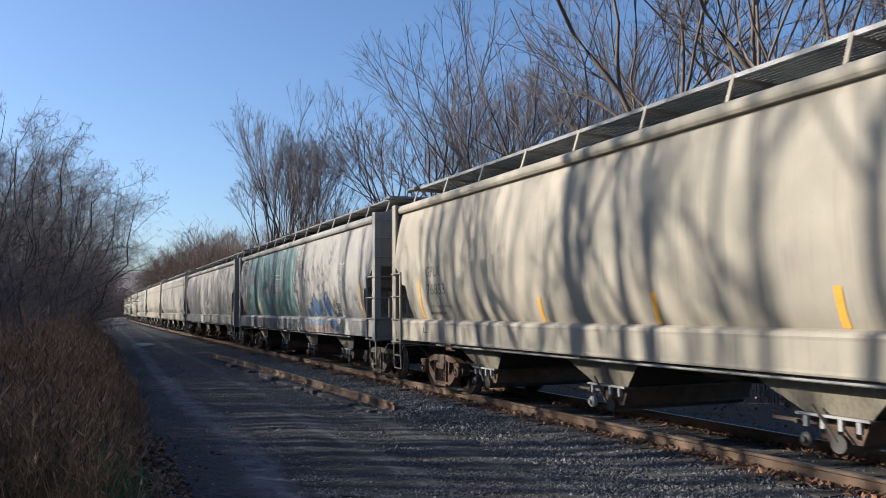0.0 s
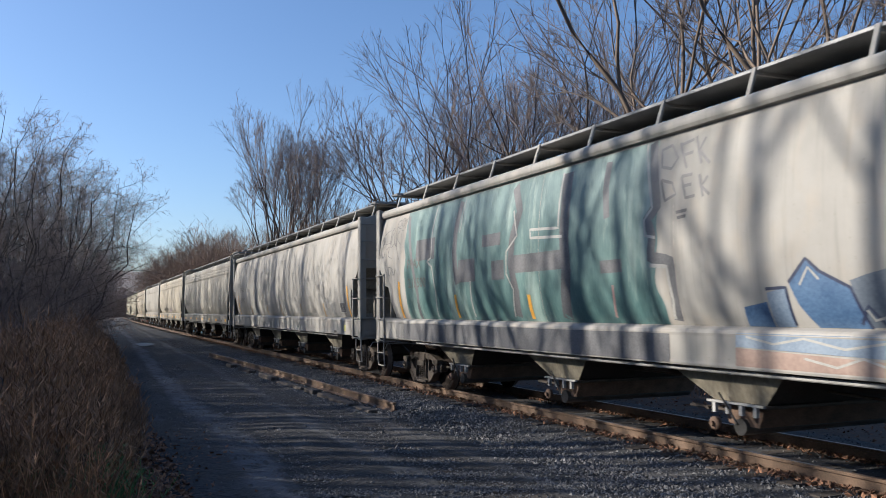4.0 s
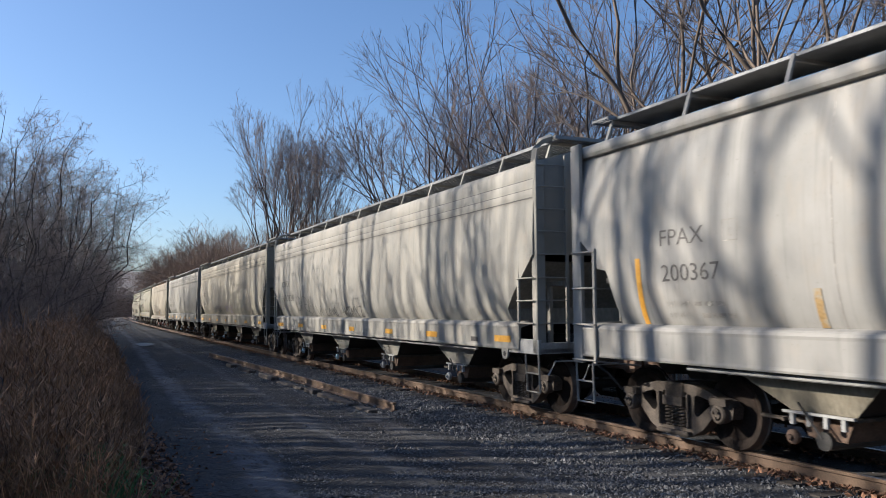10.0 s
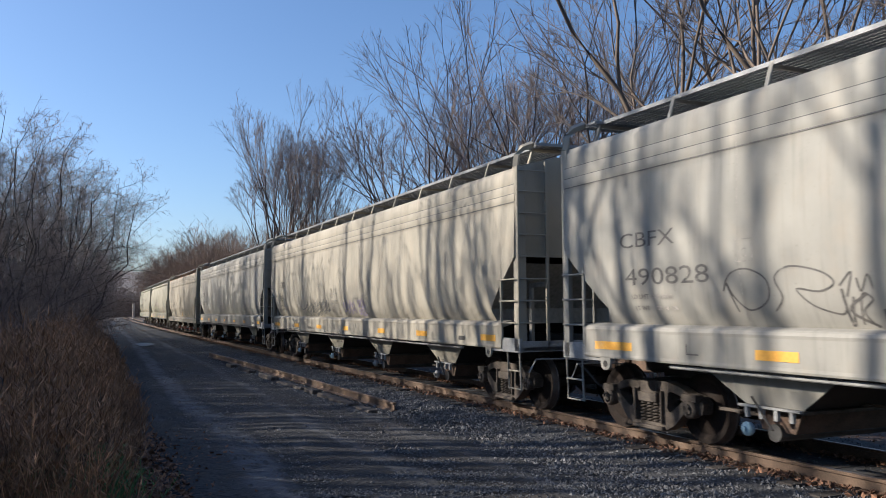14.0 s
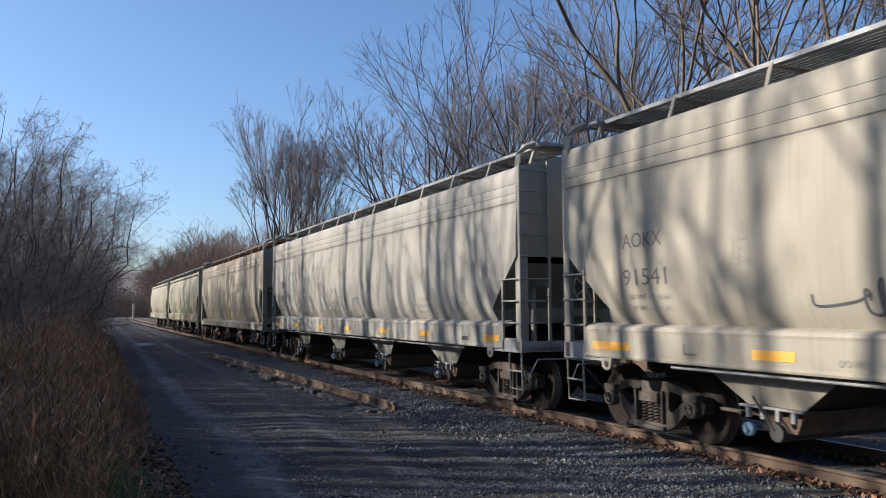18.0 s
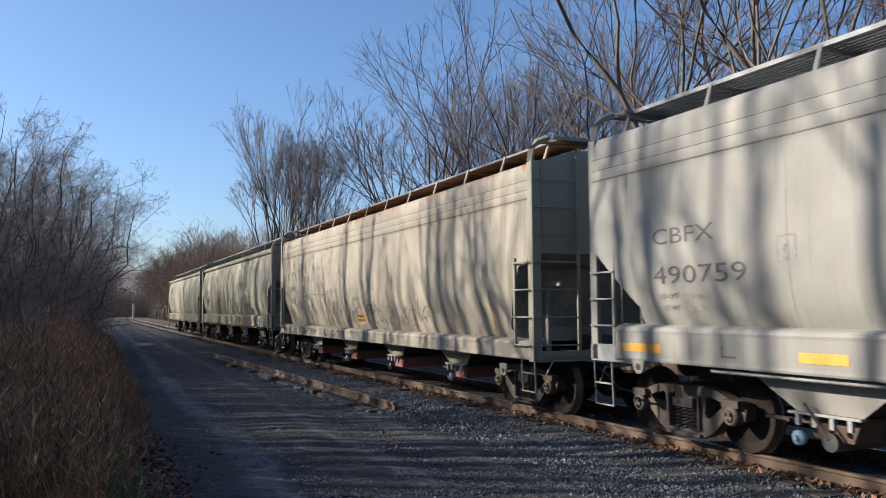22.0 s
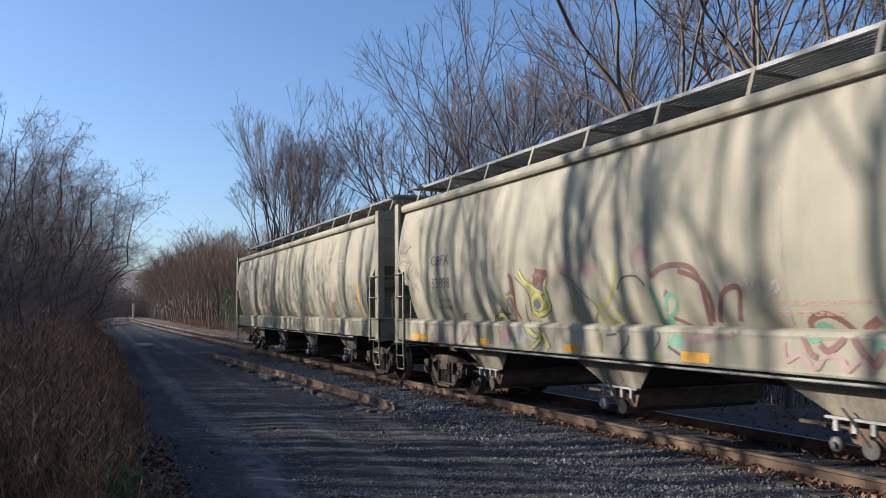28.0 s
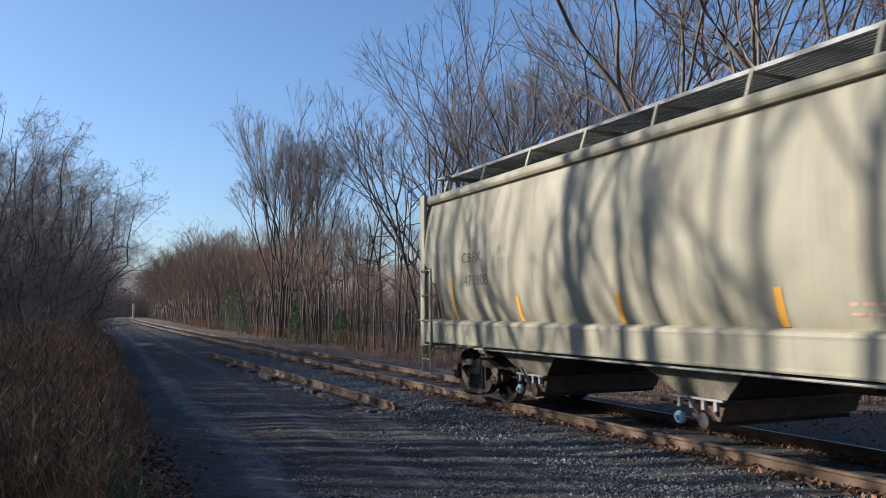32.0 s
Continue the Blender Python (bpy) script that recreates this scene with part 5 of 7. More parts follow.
def brush(name, count, area, tall, r, mat, label, seed, lean=0.07):
    """Dense understorey: thin crooked stems with side twigs."""
    rg = random.Random(seed)
    s = Shape()
    for _ in range(count):
        x, y = area(rg)
        h = tall * rg.uniform(0.45, 1.15)
        p = Vector((x, y, ground_z(x, y) - 0.05))
        d = Vector((rg.gauss(0, lean), rg.gauss(0, lean), 1)).normalized()
        m = p + d * h * 0.5
        e = (d + Vector((rg.gauss(0, 0.09 + lean), rg.gauss(0, 0.09 + lean), 0))).normalized()
        s.tube([p, m, m + e * h * 0.5], r, 3, r * 0.3, cap=False)
        for _ in range(5):
            f = rg.uniform(0.25, 0.98)
            q = p.lerp(m, f / 0.5) if f < 0.5 else m + e * h * (f - 0.5)
            a = rg.uniform(0, 6.28)
            w = Vector((math.cos(a), math.sin(a), rg.uniform(-0.1, 1.2))).normalized()
            s.tube([q, q + w * h * rg.uniform(0.1, 0.3)], r * 0.45, 3, r * 0.2, cap=False)
    return solid(name, s, mat, label, "undergrowth", "stuff")


def right_wood(rg):
    y = 14 + 230 * rg.random() ** 1.4
    return track_x(y) + 6.0 + (10 + 0.05 * y) * rg.random(), y


brush("woodland_brush", 4200, right_wood, 3.6, 0.014, M["twig_dark"], "dense bare undergrowth beneath the woodland trees", 31)
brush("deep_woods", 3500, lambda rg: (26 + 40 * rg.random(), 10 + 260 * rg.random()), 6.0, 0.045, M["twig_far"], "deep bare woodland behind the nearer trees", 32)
brush("thicket_brush", 5600, lambda rg: (lambda y: (lane_left(y) - 1.8 - 7 * rg.random(), y))(20 + 185 * rg.random() ** 1.5), 3.4, 0.008, M["twig"], "dark tangled thicket brush behind the weeds", 33, 0.4)
# this brush and the next stand out of view, added to shade the ground
brush("shade_brush", 3000, lambda rg: (-4.4 - 5 * rg.random(), 6.5 + 11.5 * rg.random()), 4.4, 0.016, M["twig_dark"], "unseen bare brush added beyond the weeds for shade", 35)
brush("roadside_brush", 3300, lambda rg: (-6.2 - 3.5 * rg.random(), 36 + 34 * rg.random() ** 1.3), 3.6, 0.016, M["twig_dark"], "unseen bare brush added behind the thicket for shade", 36)
# saplings mostly out of view, added to shade the far cars
brush("roadside_saplings", 1300, lambda rg: (-8 - 7 * rg.random(), 44 + 156 * rg.random()), 8.0, 0.032, M["twig_dark"], "crowded bare saplings added behind the thicket to shade far cars", 37)
brush("woodland_trunks", 70, lambda rg: (lambda y: (track_x(y) + 5.2 + 5 * rg.random(), y))(38 + 60 * rg.random()), 8.5, 0.085, M["bark_dark"], "slender dark upright trunks in the woodland belt", 38, 0.035)
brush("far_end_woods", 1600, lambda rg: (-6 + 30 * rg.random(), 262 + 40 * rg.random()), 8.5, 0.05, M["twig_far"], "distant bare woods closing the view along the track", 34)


def hill_shape():
    s = Shape()
    n = 60
    for i in range(n + 1):
        a = radians(-35 + 110 * i / n)
        h = 62 + 26 * noise.noise(Vector((i * 0.11, 0, 0))) + 8 * noise.noise(Vector((i * 0.5, 3, 0)))
        for r, z in ((900, -2), (1150, h * 0.75), (1350, h), (1700, -2)):
            s.v.append((r * math.sin(a), r * math.cos(a), z))
    for i in range(n):
        for j in range(3):
            s.f.append((i * 4 + j, (i + 1) * 4 + j, (i + 1) * 4 + j + 1, i * 4 + j + 1))
    return s


solid("backdrop", hill_shape(), M["hill"], "long blue-grey wooded ridge in the distance", "hill", "structure", smooth=True)
solid("marker_post", Shape().box(12.35, 12.85, 204.8, 205.2, -0.2, 3.6, 0.05), M["post"], "pale weathered wooden post beside the far track", "post")

# scattered stones and leaves
def stones(name, count, area, size, label, seed):
    rg = random.Random(seed)
    s = Shape()
    for _ in range(count):
        x, y, z = area(rg)
        r = size * rg.uniform(0.5, 1.25)
        a = rg.uniform(0, 6.28)
        c, q = math.cos(a) * r, math.sin(a) * r
        h = r * rg.uniform(0.5, 0.95)
        e = [rg.uniform(0.6, 1.1) for _ in range(5)]
        s.add([(x + c * e[0], y + q * e[0], z), (x - q * e[1], y + c * e[1], z + h * 0.2), (x - c * e[2], y - q * e[2], z), (x + q * e[3], y - c * e[3], z + h * 0.15), (x + 0.3 * c, y + 0.2 * q, z + h), (x - 0.35 * q, y + 0.3 * c, z + h * e[4])],
              [(0, 1, 4), (1, 5, 4), (1, 2, 5), (2, 3, 5), (3, 4, 5), (3, 0, 4)])
    return solid(name, s, M["stone"], label, "gravel", "stuff")


def bed_area(rg):
    y = 3.5 + 55 * rg.random() ** 1.9
    x = track_x(y) - 0.9 - 2.6 * rg.random() ** 0.9
    return x, y, max(bed_z(x, y, 0.5), 0.0) - 0.005


stones("ballast_stones", 26000, bed_area, 0.032, "loose blue-grey crushed stone beside the rail", 8)
stones("lane_grit", 26000, lambda rg: (1.2 + 5.2 * rg.random() ** 0.6, 6 + 26 * rg.random() ** 1.5, -0.004), 0.017, "scattered grit on the lane", 9)
def heap(rg):
    x, y = 6.35 + rg.gauss(0, 0.42), 15.2 + rg.gauss(0, 1.3)
    return x, y, 0.02 + 0.16 * math.exp(-((x - 6.35) / 0.5) ** 2 - ((y - 15.2) / 1.5) ** 2)


def windrow(rg):
    k, f = rg.randrange(4), rg.random()
    r = (11.9, 11.0, 10.1, 9.2)[k] + rg.gauss(0, 0.10) + 0.5 * f * f
    u = -1.0 + 4.2 * f - 0.4 * k
    x, y = 0.404 * r + 0.912 * u, 0.912 * r - 0.404 * u
    return x, y, 0.0


stones("gravel_windrows", 5200, windrow, 0.026, "low ridges of gravel scraped up by wheels", 20)
stones("gravel_heap", 3200, heap, 0.04, "low heap of crushed stone at the siding's end", 18)
stones("lane_pebbles", 700, lambda rg: (1.3 + 5.0 * rg.random(), 6 + 30 * rg.random() ** 1.3, 0.0), 0.042, "larger pale stones lying on the lane", 29)
stones("siding_stones", 9000, lambda rg: (5.45 + 1.4 * rg.random(), 15 + 26 * rg.random() ** 1.2, 0.0), 0.035, "crushed stone between siding and track", 19)
stones("centre_stones", 7000, lambda rg: (8.4 + rg.uniform(-0.7, 2.2), 3.5 + 50 * rg.random() ** 1.6, 0.04), 0.03, "crushed stone between the rails", 10)


def leaves(name, count, area, label, seed):
    rg = random.Random(seed)
    s = Shape()
    for _ in range(count):
        x, y, z = area(rg)
        r = rg.uniform(0.02, 0.055)
        d = Euler((rg.gauss(0, 0.5), rg.gauss(0, 0.5), rg.uniform(0, 6.28))).to_matrix()
        o = Vector((x, y, z + r * 0.5))
        s.add([tuple(o + d @ Vector(q)) for q in ((-r, 0, 0.2 * r), (0, -0.6 * r, 0), (r, 0, 0.25 * r), (0, 0.6 * r, 0))], [(0, 1, 2), (0, 2, 3)])
    return solid(name, s, M["leaf"], label, "fallen leaves", "stuff")


def by_rail(rg):
    y = 3.5 + 60 * rg.random() ** 1.7
    u = rg.choice((-0.93, -0.6, 0.62, 0.95))
    return track_x(y) + u + rg.gauss(0, 0.10), y, 0.06


leaves("rail_leaves", 14000, by_rail, "brown fallen leaves caught along the rails", 12)
leaves("wood_leaves", 9000, lambda rg: (11.3 + 6 * rg.random(), 5 + 60 * rg.random() ** 1.3, -0.12), "fallen leaves on the woodland floor", 13)
leaves("bank_leaves", 6000, lambda rg: (lane_left(8) - 0.15 + rg.gauss(0, 0.45), 5.5 + 9 * rg.random() ** 1.6, -0.02), "fallen leaves at the edge of the lane", 14)

# ---- the freight train, front to rear ----
TRAIN = [
    # label, length, front, kind, paint, truck finish, caps, gates, solid end colour, brake
    ("weathered cream covered hopper car with rounded sides", 19.50, -1.17, "round", "paint_cream", "iron_rust", "white_cap", "hopper", None, False, True),
    ("pale covered hopper car with teal and blue spray-painted panels", 19.12, 19.52, "round", "paint_pale", "iron_pale", "iron_rust", "hopper", None, False, False),
    ("pale grey covered hopper car with rounded sides and yellow marks", 19.60, 39.86, "round", "paint_pale", "iron_pale", "iron_rust", "hopper", None, False, False),
    ("grey covered hopper car with ribbed top sides and scrawled tags", 19.68, 60.52, "ribbed", "paint_grey", "iron_pale", "blue_cap", "hopper", None, False, True),
    ("cream-grey covered hopper car with ribbed top sides", 19.54, 81.56, "ribbed", "paint_cream", "iron_pale", "blue_cap", "hopper", None, False, True),
    ("grey covered hopper car with ribbed top and a hand-brake wheel", 19.40, 102.42, "ribbed", "paint_grey", "iron_pale", "blue_cap", "hopper", None, True, True),
    ("cream covered hopper car rusting along its roof edge", 18.35, 123.37, "rusty", "paint_rusty", "iron", "white_cap", "red_gate", None, False, False),
    ("cream covered hopper car with colourful spray paint low down", 19.79, 143.16, "round", "paint_tan", "iron", "white_cap", "hopper", None, False, True),
    ("clean cream covered hopper car at the end of the train", 20.08, 164.07, "round", "paint_tan", "iron", "blue_cap", "hopper", None, False, True),
]
BUILT = []
for label, L, front, kind, paint, trucks, cap, gate, ends, brake, grate in TRAIN:
    BUILT.append((*hopper_car(label, L, front, kind, paint, trucks, cap, gate, ends, brake, grate), L))


# ---- lettering, marks and spray paint on the cars ----
def skin(prof, z, lift):
    return -((side_u(prof, z) if z > prof[0][1] else 1.607) + 0.5 * lift)


def laid(name, s, mat, car, label=""):
    ob = part(name, s.mesh(name, mat), None, car, label)
    ob.visible_shadow = True
    return ob


def words(car, prof, text, y, z, width, height, mat="letter", lift=0.010, label=""):
    """Stencilled lettering laid on the car's side, starting at y and running towards the front."""
    cu = bpy.data.curves.new("text", "FONT")
    cu.body, cu.resolution_u = text, 3
    ob = bpy.data.objects.new("text", cu)
    scene.collection.objects.link(ob)
    me = bpy.data.meshes.new_from_object(ob.evaluated_get(bpy.context.evaluated_depsgraph_get()))
    bpy.data.objects.remove(ob)
    bpy.data.curves.remove(cu)
    xs, ys = [v.co.x for v in me.vertices], [v.co.y for v in me.vertices]
    kx, kz = width / (max(xs) - min(xs)), height / (max(ys) - min(ys))
    for v in me.vertices:
        zz = z + (v.co.y - min(ys)) * kz
        v.co = (skin(prof, zz, lift), y - (v.co.x - min(xs)) * kx, zz)
    me.materials.append(M[mat])
    return tagged(part("lettering", me, None, car, label), kind="stuff")


def panel(car, prof, y0, y1, z0, z1, mat, lift=0.008, name="mark", skew=0.0, label="", wavy=0.0):
    """A painted patch following the curved side."""
    s = Shape()
    if name == "reflector_stripe":
        lift, z0 = 0.014, max(z0, 1.545) if z0 > 1.4 else z0
    nz = max(1, int((z1 - z0) / 0.06))
    for i in range(nz + 1):
        z = z0 + (z1 - z0) * i / nz
        w = [wavy * noise.noise(Vector((z * 3, k * 7, y0))) for k in (0, 1)]
        s.v += [(skin(prof, z, lift), y0 + skew * i / nz + w[0], z), (skin(prof, z, lift), y1 + skew * i / nz + w[1], z)]
    s.f = [(2 * i, 2 * i + 1, 2 * i + 3, 2 * i + 2) for i in range(nz)]
    return laid(name, s, M[mat], car, label)


def bars(car, prof, y, z, rows, width, mat="letter_grey", pitch=0.13, tall=0.055, seed=0, name="small_print"):
    """Unreadable small print: rows of short bars."""
    rg = random.Random(seed)
    s = Shape()
    for r in range(rows):
        a, zz = y, z - r * pitch
        end = y - width * rg.uniform(0.7, 1.0)
        while a > end:
            b = a - rg.uniform(0.05, 0.16)
            o = len(s.v)
            s.v += [(skin(prof, zz, 0.010), a, zz), (skin(prof, zz, 0.010), b, zz), (skin(prof, zz + tall, 0.010), b, zz + tall), (skin(prof, zz + tall, 0.010), a, zz + tall)]
            s.f.append((o, o + 1, o + 2, o + 3))
            a = b - rg.uniform(0.02, 0.05)
    return tagged(laid(name, s, M[mat], car), kind="stuff")


def stroke(car, prof, pts, width, mat, lift=0.008, smooth=True, name="spray_line", label=""):
    """A sprayed line through (y, z) points, rounded between them."""
    P = [Vector(q) for q in pts]
    if smooth and len(P) > 2:
        Q = []
        for i in range(len(P) - 1):
            a, b, c, d = P[max(i - 1, 0)], P[i], P[i + 1], P[min(i + 2, len(P) - 1)]
            for k in range(5):
                t = k / 5
                Q.append(0.5 * ((2 * b) + (c - a) * t + (2 * a - 5 * b + 4 * c - d) * t * t + (3 * b - a - 3 * c + d) * t ** 3))
        P = Q + [P[-1]]
    fine = [P[0]]
    for a, b in zip(P, P[1:]):
        n = max(1, int((b - a).length / 0.07))
        fine += [a.lerp(b, (i + 1) / n) for i in range(n)]
    P = fine
    s = Shape()
    for i, q in enumerate(P):
        d = (P[min(i + 1, len(P) - 1)] - P[max(i - 1, 0)])
        n = Vector((-d.y, d.x)).normalized() * width / 2
        for k in (q + n, q - n):
            s.v.append((skin(prof, k.y, lift), k.x, k.y))
    s.f = [(2 * i, 2 * i + 1, 2 * i + 3, 2 * i + 2) for i in range(len(P) - 1)]
    return laid(name, s, M[mat], car, label)


def blob(car, prof, y, z, w, h, mat, seed, lift=0.005, spikes=0.25, name="spray_patch"):
    """A filled sprayed patch with an uneven outline."""
    rg = random.Random(seed)
    s = Shape()
    n = 22
    ring = [1 + rg.uniform(-spikes, spikes) for _ in range(n)]
    s.v = [(skin(prof, z, lift), y, z)]
    for f in (0.5, 1.0):
        for i in range(n):
            a = 2 * math.pi * i / n
            zz = z + h / 2 * math.sin(a) * f * ring[i]
            s.v.append((skin(prof, zz, lift), y + w / 2 * math.cos(a) * f * ring[i], zz))
    s.f = [(0, 1 + i, 1 + (i + 1) % n) for i in range(n)] + [(1 + i, 1 + n + i, 1 + n + (i + 1) % n, 1 + (i + 1) % n) for i in range(n)]
    return laid(name, s, M[mat], car)


def fill(car, prof, pts, mat, lift=0.006, name="spray_fill", label="", dz=0.05):
    """A flat sprayed area inside an outline of (y, z) corners, laid on the curved side in level strips."""
    s = Shape()
    lo, hi = min(z for _, z in pts), max(z for _, z in pts)
    n = max(2, int((hi - lo) / dz))
    rows = []
    for i in range(n + 1):
        z = lo + (hi - lo) * min(max(i / n, 0.002), 0.998)
        cuts = sorted(a[0] + (b[0] - a[0]) * (z - a[1]) / (b[1] - a[1]) for a, b in zip(pts, pts[1:] + pts[:1]) if (a[1] <= z) != (b[1] <= z))
        rows.append((z, cuts[0], cuts[-1]))
    for (z0, a0, b0), (z1, a1, b1) in zip(rows, rows[1:]):
        s.add([(skin(prof, z0, lift), a0, z0), (skin(prof, z0, lift), b0, z0), (skin(prof, z1, lift), b1, z1), (skin(prof, z1, lift), a1, z1)], [(0, 1, 2, 3)])
    return laid(name, s, M[mat], car, label)


def scribble(car, prof, y0, y1, z0, z1, turns, width, mat, seed):
    """A fast looping tag from y0 to y1."""
    rg = random.Random(seed)
    pts = []
    step = (y1 - y0) / turns
    amp, bend = (z1 - z0) / 2, 1.0
    for i in range(turns * 5 + 1):
        a = 2 * math.pi * i / 5
        if i % 5 == 0:
            bend = rg.uniform(0.55, 1.25)
        pts.append((y0 + step * i / 5 + step * rg.uniform(0.25, 0.6) * math.cos(a), (z0 + z1) / 2 + amp * bend * math.sin(a) + rg.uniform(-0.15, 0.15) * amp))
    return stroke(car, prof, pts, width, mat)


def boxed_c(car, prof, y, z, size=0.27):
    b = 0.012
    s = Shape()
    for y0, y1, z0, z1 in ((y, y - size, z, z + b), (y, y - size, z + size - b, z + size), (y, y - b, z, z + size), (y - size + b, y - size, z, z + size)):
        o = len(s.v)
        s.v += [(skin(prof, q, 0.010), p, q) for p, q in ((y0, z0), (y1, z0), (y1, z1), (y0, z1))]
        s.f.append((o, o + 1, o + 2, o + 3))
    laid("stencil_box", s, M["letter_grey"], car)
    words(car, prof, "C", y - size * 0.36, z + size * 0.2, size * 0.28, size * 0.4, "letter_grey")


A, B, C, D, E_, F_, G, Hh, I = [(c, p) for c, p, _ in BUILT]

# front car
words(*A, "GPLX", 7.67, 2.44, 0.75, 0.22)
words(*A, "76853", 7.65, 2.07, 0.93, 0.22)
words(*A, "LD LMT 219800 LBS 99700 KGS", 7.60, 1.79, 1.12, 0.06)
bars(*A, 7.63, 1.66, 1, 1.1, "letter", seed=1)
boxed_c(*A, 6.11, 2.23)
for y, top in ((8.10, 2.40), (3.1, 1.95), (0.2, 1.98), (-2.65, 1.98), (-5.6, 1.98)):
    panel(*A, y, y - 0.10, 1.56, top, "stripe", name="reflector_stripe", label="orange reflective stripe")
panel(*A, 7.84, 7.62, 1.27, 1.29, "letter", name="stencil_mark")
panel(*A, 7.84, 7.82, 1.27, 1.40, "letter", name="stencil_mark")
bars(*A, -6.5, 2.5, 5, 0.9, seed=2)

# teal panelled car
panel(*B, 7.62, -1.3, 1.56, 3.95, "teal", lift=0.003, name="teal_panel", label="large teal sprayed panel", wavy=0.12)
panel(*B, 7.7, -1.5, 1.10, 1.48, "sill_grey", lift=0.004, name="grey_band", label="grey overpainted sill band")
stroke(*B, [(7.55, 3.86), (7.23, 3.00), (6.88, 2.13), (6.91, 1.56)], 0.13, "sill_grey", lift=0.006, smooth=False)
stroke(*B, [(4.75, 3.87), (4.88, 3.26), (4.90, 2.87), (4.79, 2.25)], 0.2, "sill_grey", lift=0.006, smooth=False)
stroke(*B, [(2.58, 3.87), (2.32, 3.42), (2.54, 2.95), (2.60, 2.54), (2.45, 2.05), (2.52, 1.63)], 0.2, "sill_grey", lift=0.006, smooth=False)
stroke(*B, [(0.89, 3.85), (0.88, 3.28), (0.89, 2.84), (0.85, 2.34), (1.00, 1.61)], 0.26, "sill_grey", lift=0.006, smooth=False)
stroke(*B, [(-0.17, 3.84), (-0.16, 3.49), (-0.22, 3.03)], 0.14, "sill_grey", lift=0.006, smooth=False)
stroke(*B, [(-1.14, 3.94), (-1.33, 3.08), (-1.13, 2.92), (-1.23, 2.69), (-1.18, 2.42), (-1.56, 2.35), (-1.58, 1.87), (-1.55, 1.61)], 0.16, "sill_grey", lift=0.006, smooth=False)
stroke(*B, [(5.97, 3.91), (6.07, 3.43), (6.07, 2.84), (6.28, 2.77), (6.03, 2.65), (5.87, 2.11), (5.97, 1.60)], 0.045, "spray_pale", lift=0.009, smooth=False)
stroke(*B, [(4.59, 3.88), (4.65, 3.40), (4.70, 3.25)], 0.04, "spray_pale", lift=0.009, smooth=False)
stroke(*B, [(4.20, 2.29), (4.23, 1.93), (4.21, 1.62)], 0.045, "spray_pale", lift=0.009, smooth=False)
stroke(*B, [(2.53, 3.44), (2.37, 3.00), (2.74, 2.75), (2.76, 2.37), (2.54, 2.09), (2.66, 1.62)], 0.04, "spray_pale", lift=0.009, smooth=False)
stroke(*B, [(1.04, 3.87), (1.06, 3.30), (1.06, 3.01), (1.93, 3.06), (1.91, 2.92), (0.94, 2.87)], 0.045, "spray_pale", lift=0.009, smooth=False)
stroke(*B, [(-1.01, 3.94), (-1.23, 3.06), (-1.07, 2.92), (-1.09, 2.71), (-1.29, 2.67)], 0.04, "spray_pale", lift=0.009, smooth=False)
stroke(*B, [(-1.15, 2.32), (-1.49, 2.29), (-1.54, 1.87), (-1.49, 1.63)], 0.05, "spray_pale", lift=0.009, smooth=False)
stroke(*B, [(-0.31, 2.09), (-0.30, 1.89), (-0.26, 1.64)], 0.05, "spray_pink", lift=0.009, smooth=False)
panel(*B, 6.92, 5.90, 2.81, 3.26, "sill_grey", lift=0.007, name="letter_block")
panel(*B, 3.69, 2.97, 2.89, 3.11, "sill_grey", lift=0.007, name="letter_block")
panel(*B, 2.49, 0.97, 2.37, 2.67, "sill_grey", lift=0.007, name="letter_block")
panel(*B, -0.05, -0.55, 2.26, 2.44, "sill_grey", lift=0.007, name="letter_block")
panel(*B, 4.72, 3.99, 2.28, 2.71, "sill_grey", lift=0.007, name="letter_block")
panel(*B, 3.31, 2.84, 2.28, 2.62, "sill_grey", lift=0.007, name="letter_block")
stroke(*B, [(-1.54, 3.83), (-1.34, 3.80), (-1.38, 3.57), (-1.57, 3.52), (-1.68, 3.64), (-1.54, 3.82)], 0.04, "spray_black", lift=0.008, smooth=False)
stroke(*B, [(-1.69, 3.83), (-1.86, 3.48)], 0.04, "spray_black", lift=0.008, smooth=False)
stroke(*B, [(-1.70, 3.80), (-1.94, 3.83)], 0.04, "spray_black", lift=0.008, smooth=False)
stroke(*B, [(-1.77, 3.66), (-1.95, 3.67)], 0.04, "spray_black", lift=0.008, smooth=False)
stroke(*B, [(-1.98, 3.86), (-2.12, 3.50)], 0.04, "spray_black", lift=0.008, smooth=False)
stroke(*B, [(-2.15, 3.82), (-2.06, 3.67), (-2.27, 3.48)], 0.04, "spray_black", lift=0.008, smooth=False)
stroke(*B, [(-1.39, 3.40), (-1.48, 3.12), (-1.68, 3.18), (-1.61, 3.33), (-1.39, 3.40)], 0.04, "spray_black", lift=0.008, smooth=False)
stroke(*B, [(-1.78, 3.39), (-1.87, 3.11), (-2.04, 3.12)], 0.04, "spray_black", lift=0.008, smooth=False)
stroke(*B, [(-1.80, 3.26), (-1.97, 3.27)], 0.04, "spray_black", lift=0.008, smooth=False)
stroke(*B, [(-1.78, 3.39), (-1.98, 3.39)], 0.04, "spray_black", lift=0.008, smooth=False)
stroke(*B, [(-2.10, 3.37), (-2.18, 3.09)], 0.04, "spray_black", lift=0.008, smooth=False)
stroke(*B, [(-2.25, 3.33), (-2.15, 3.22), (-2.29, 3.10)], 0.04, "spray_black", lift=0.008, smooth=False)
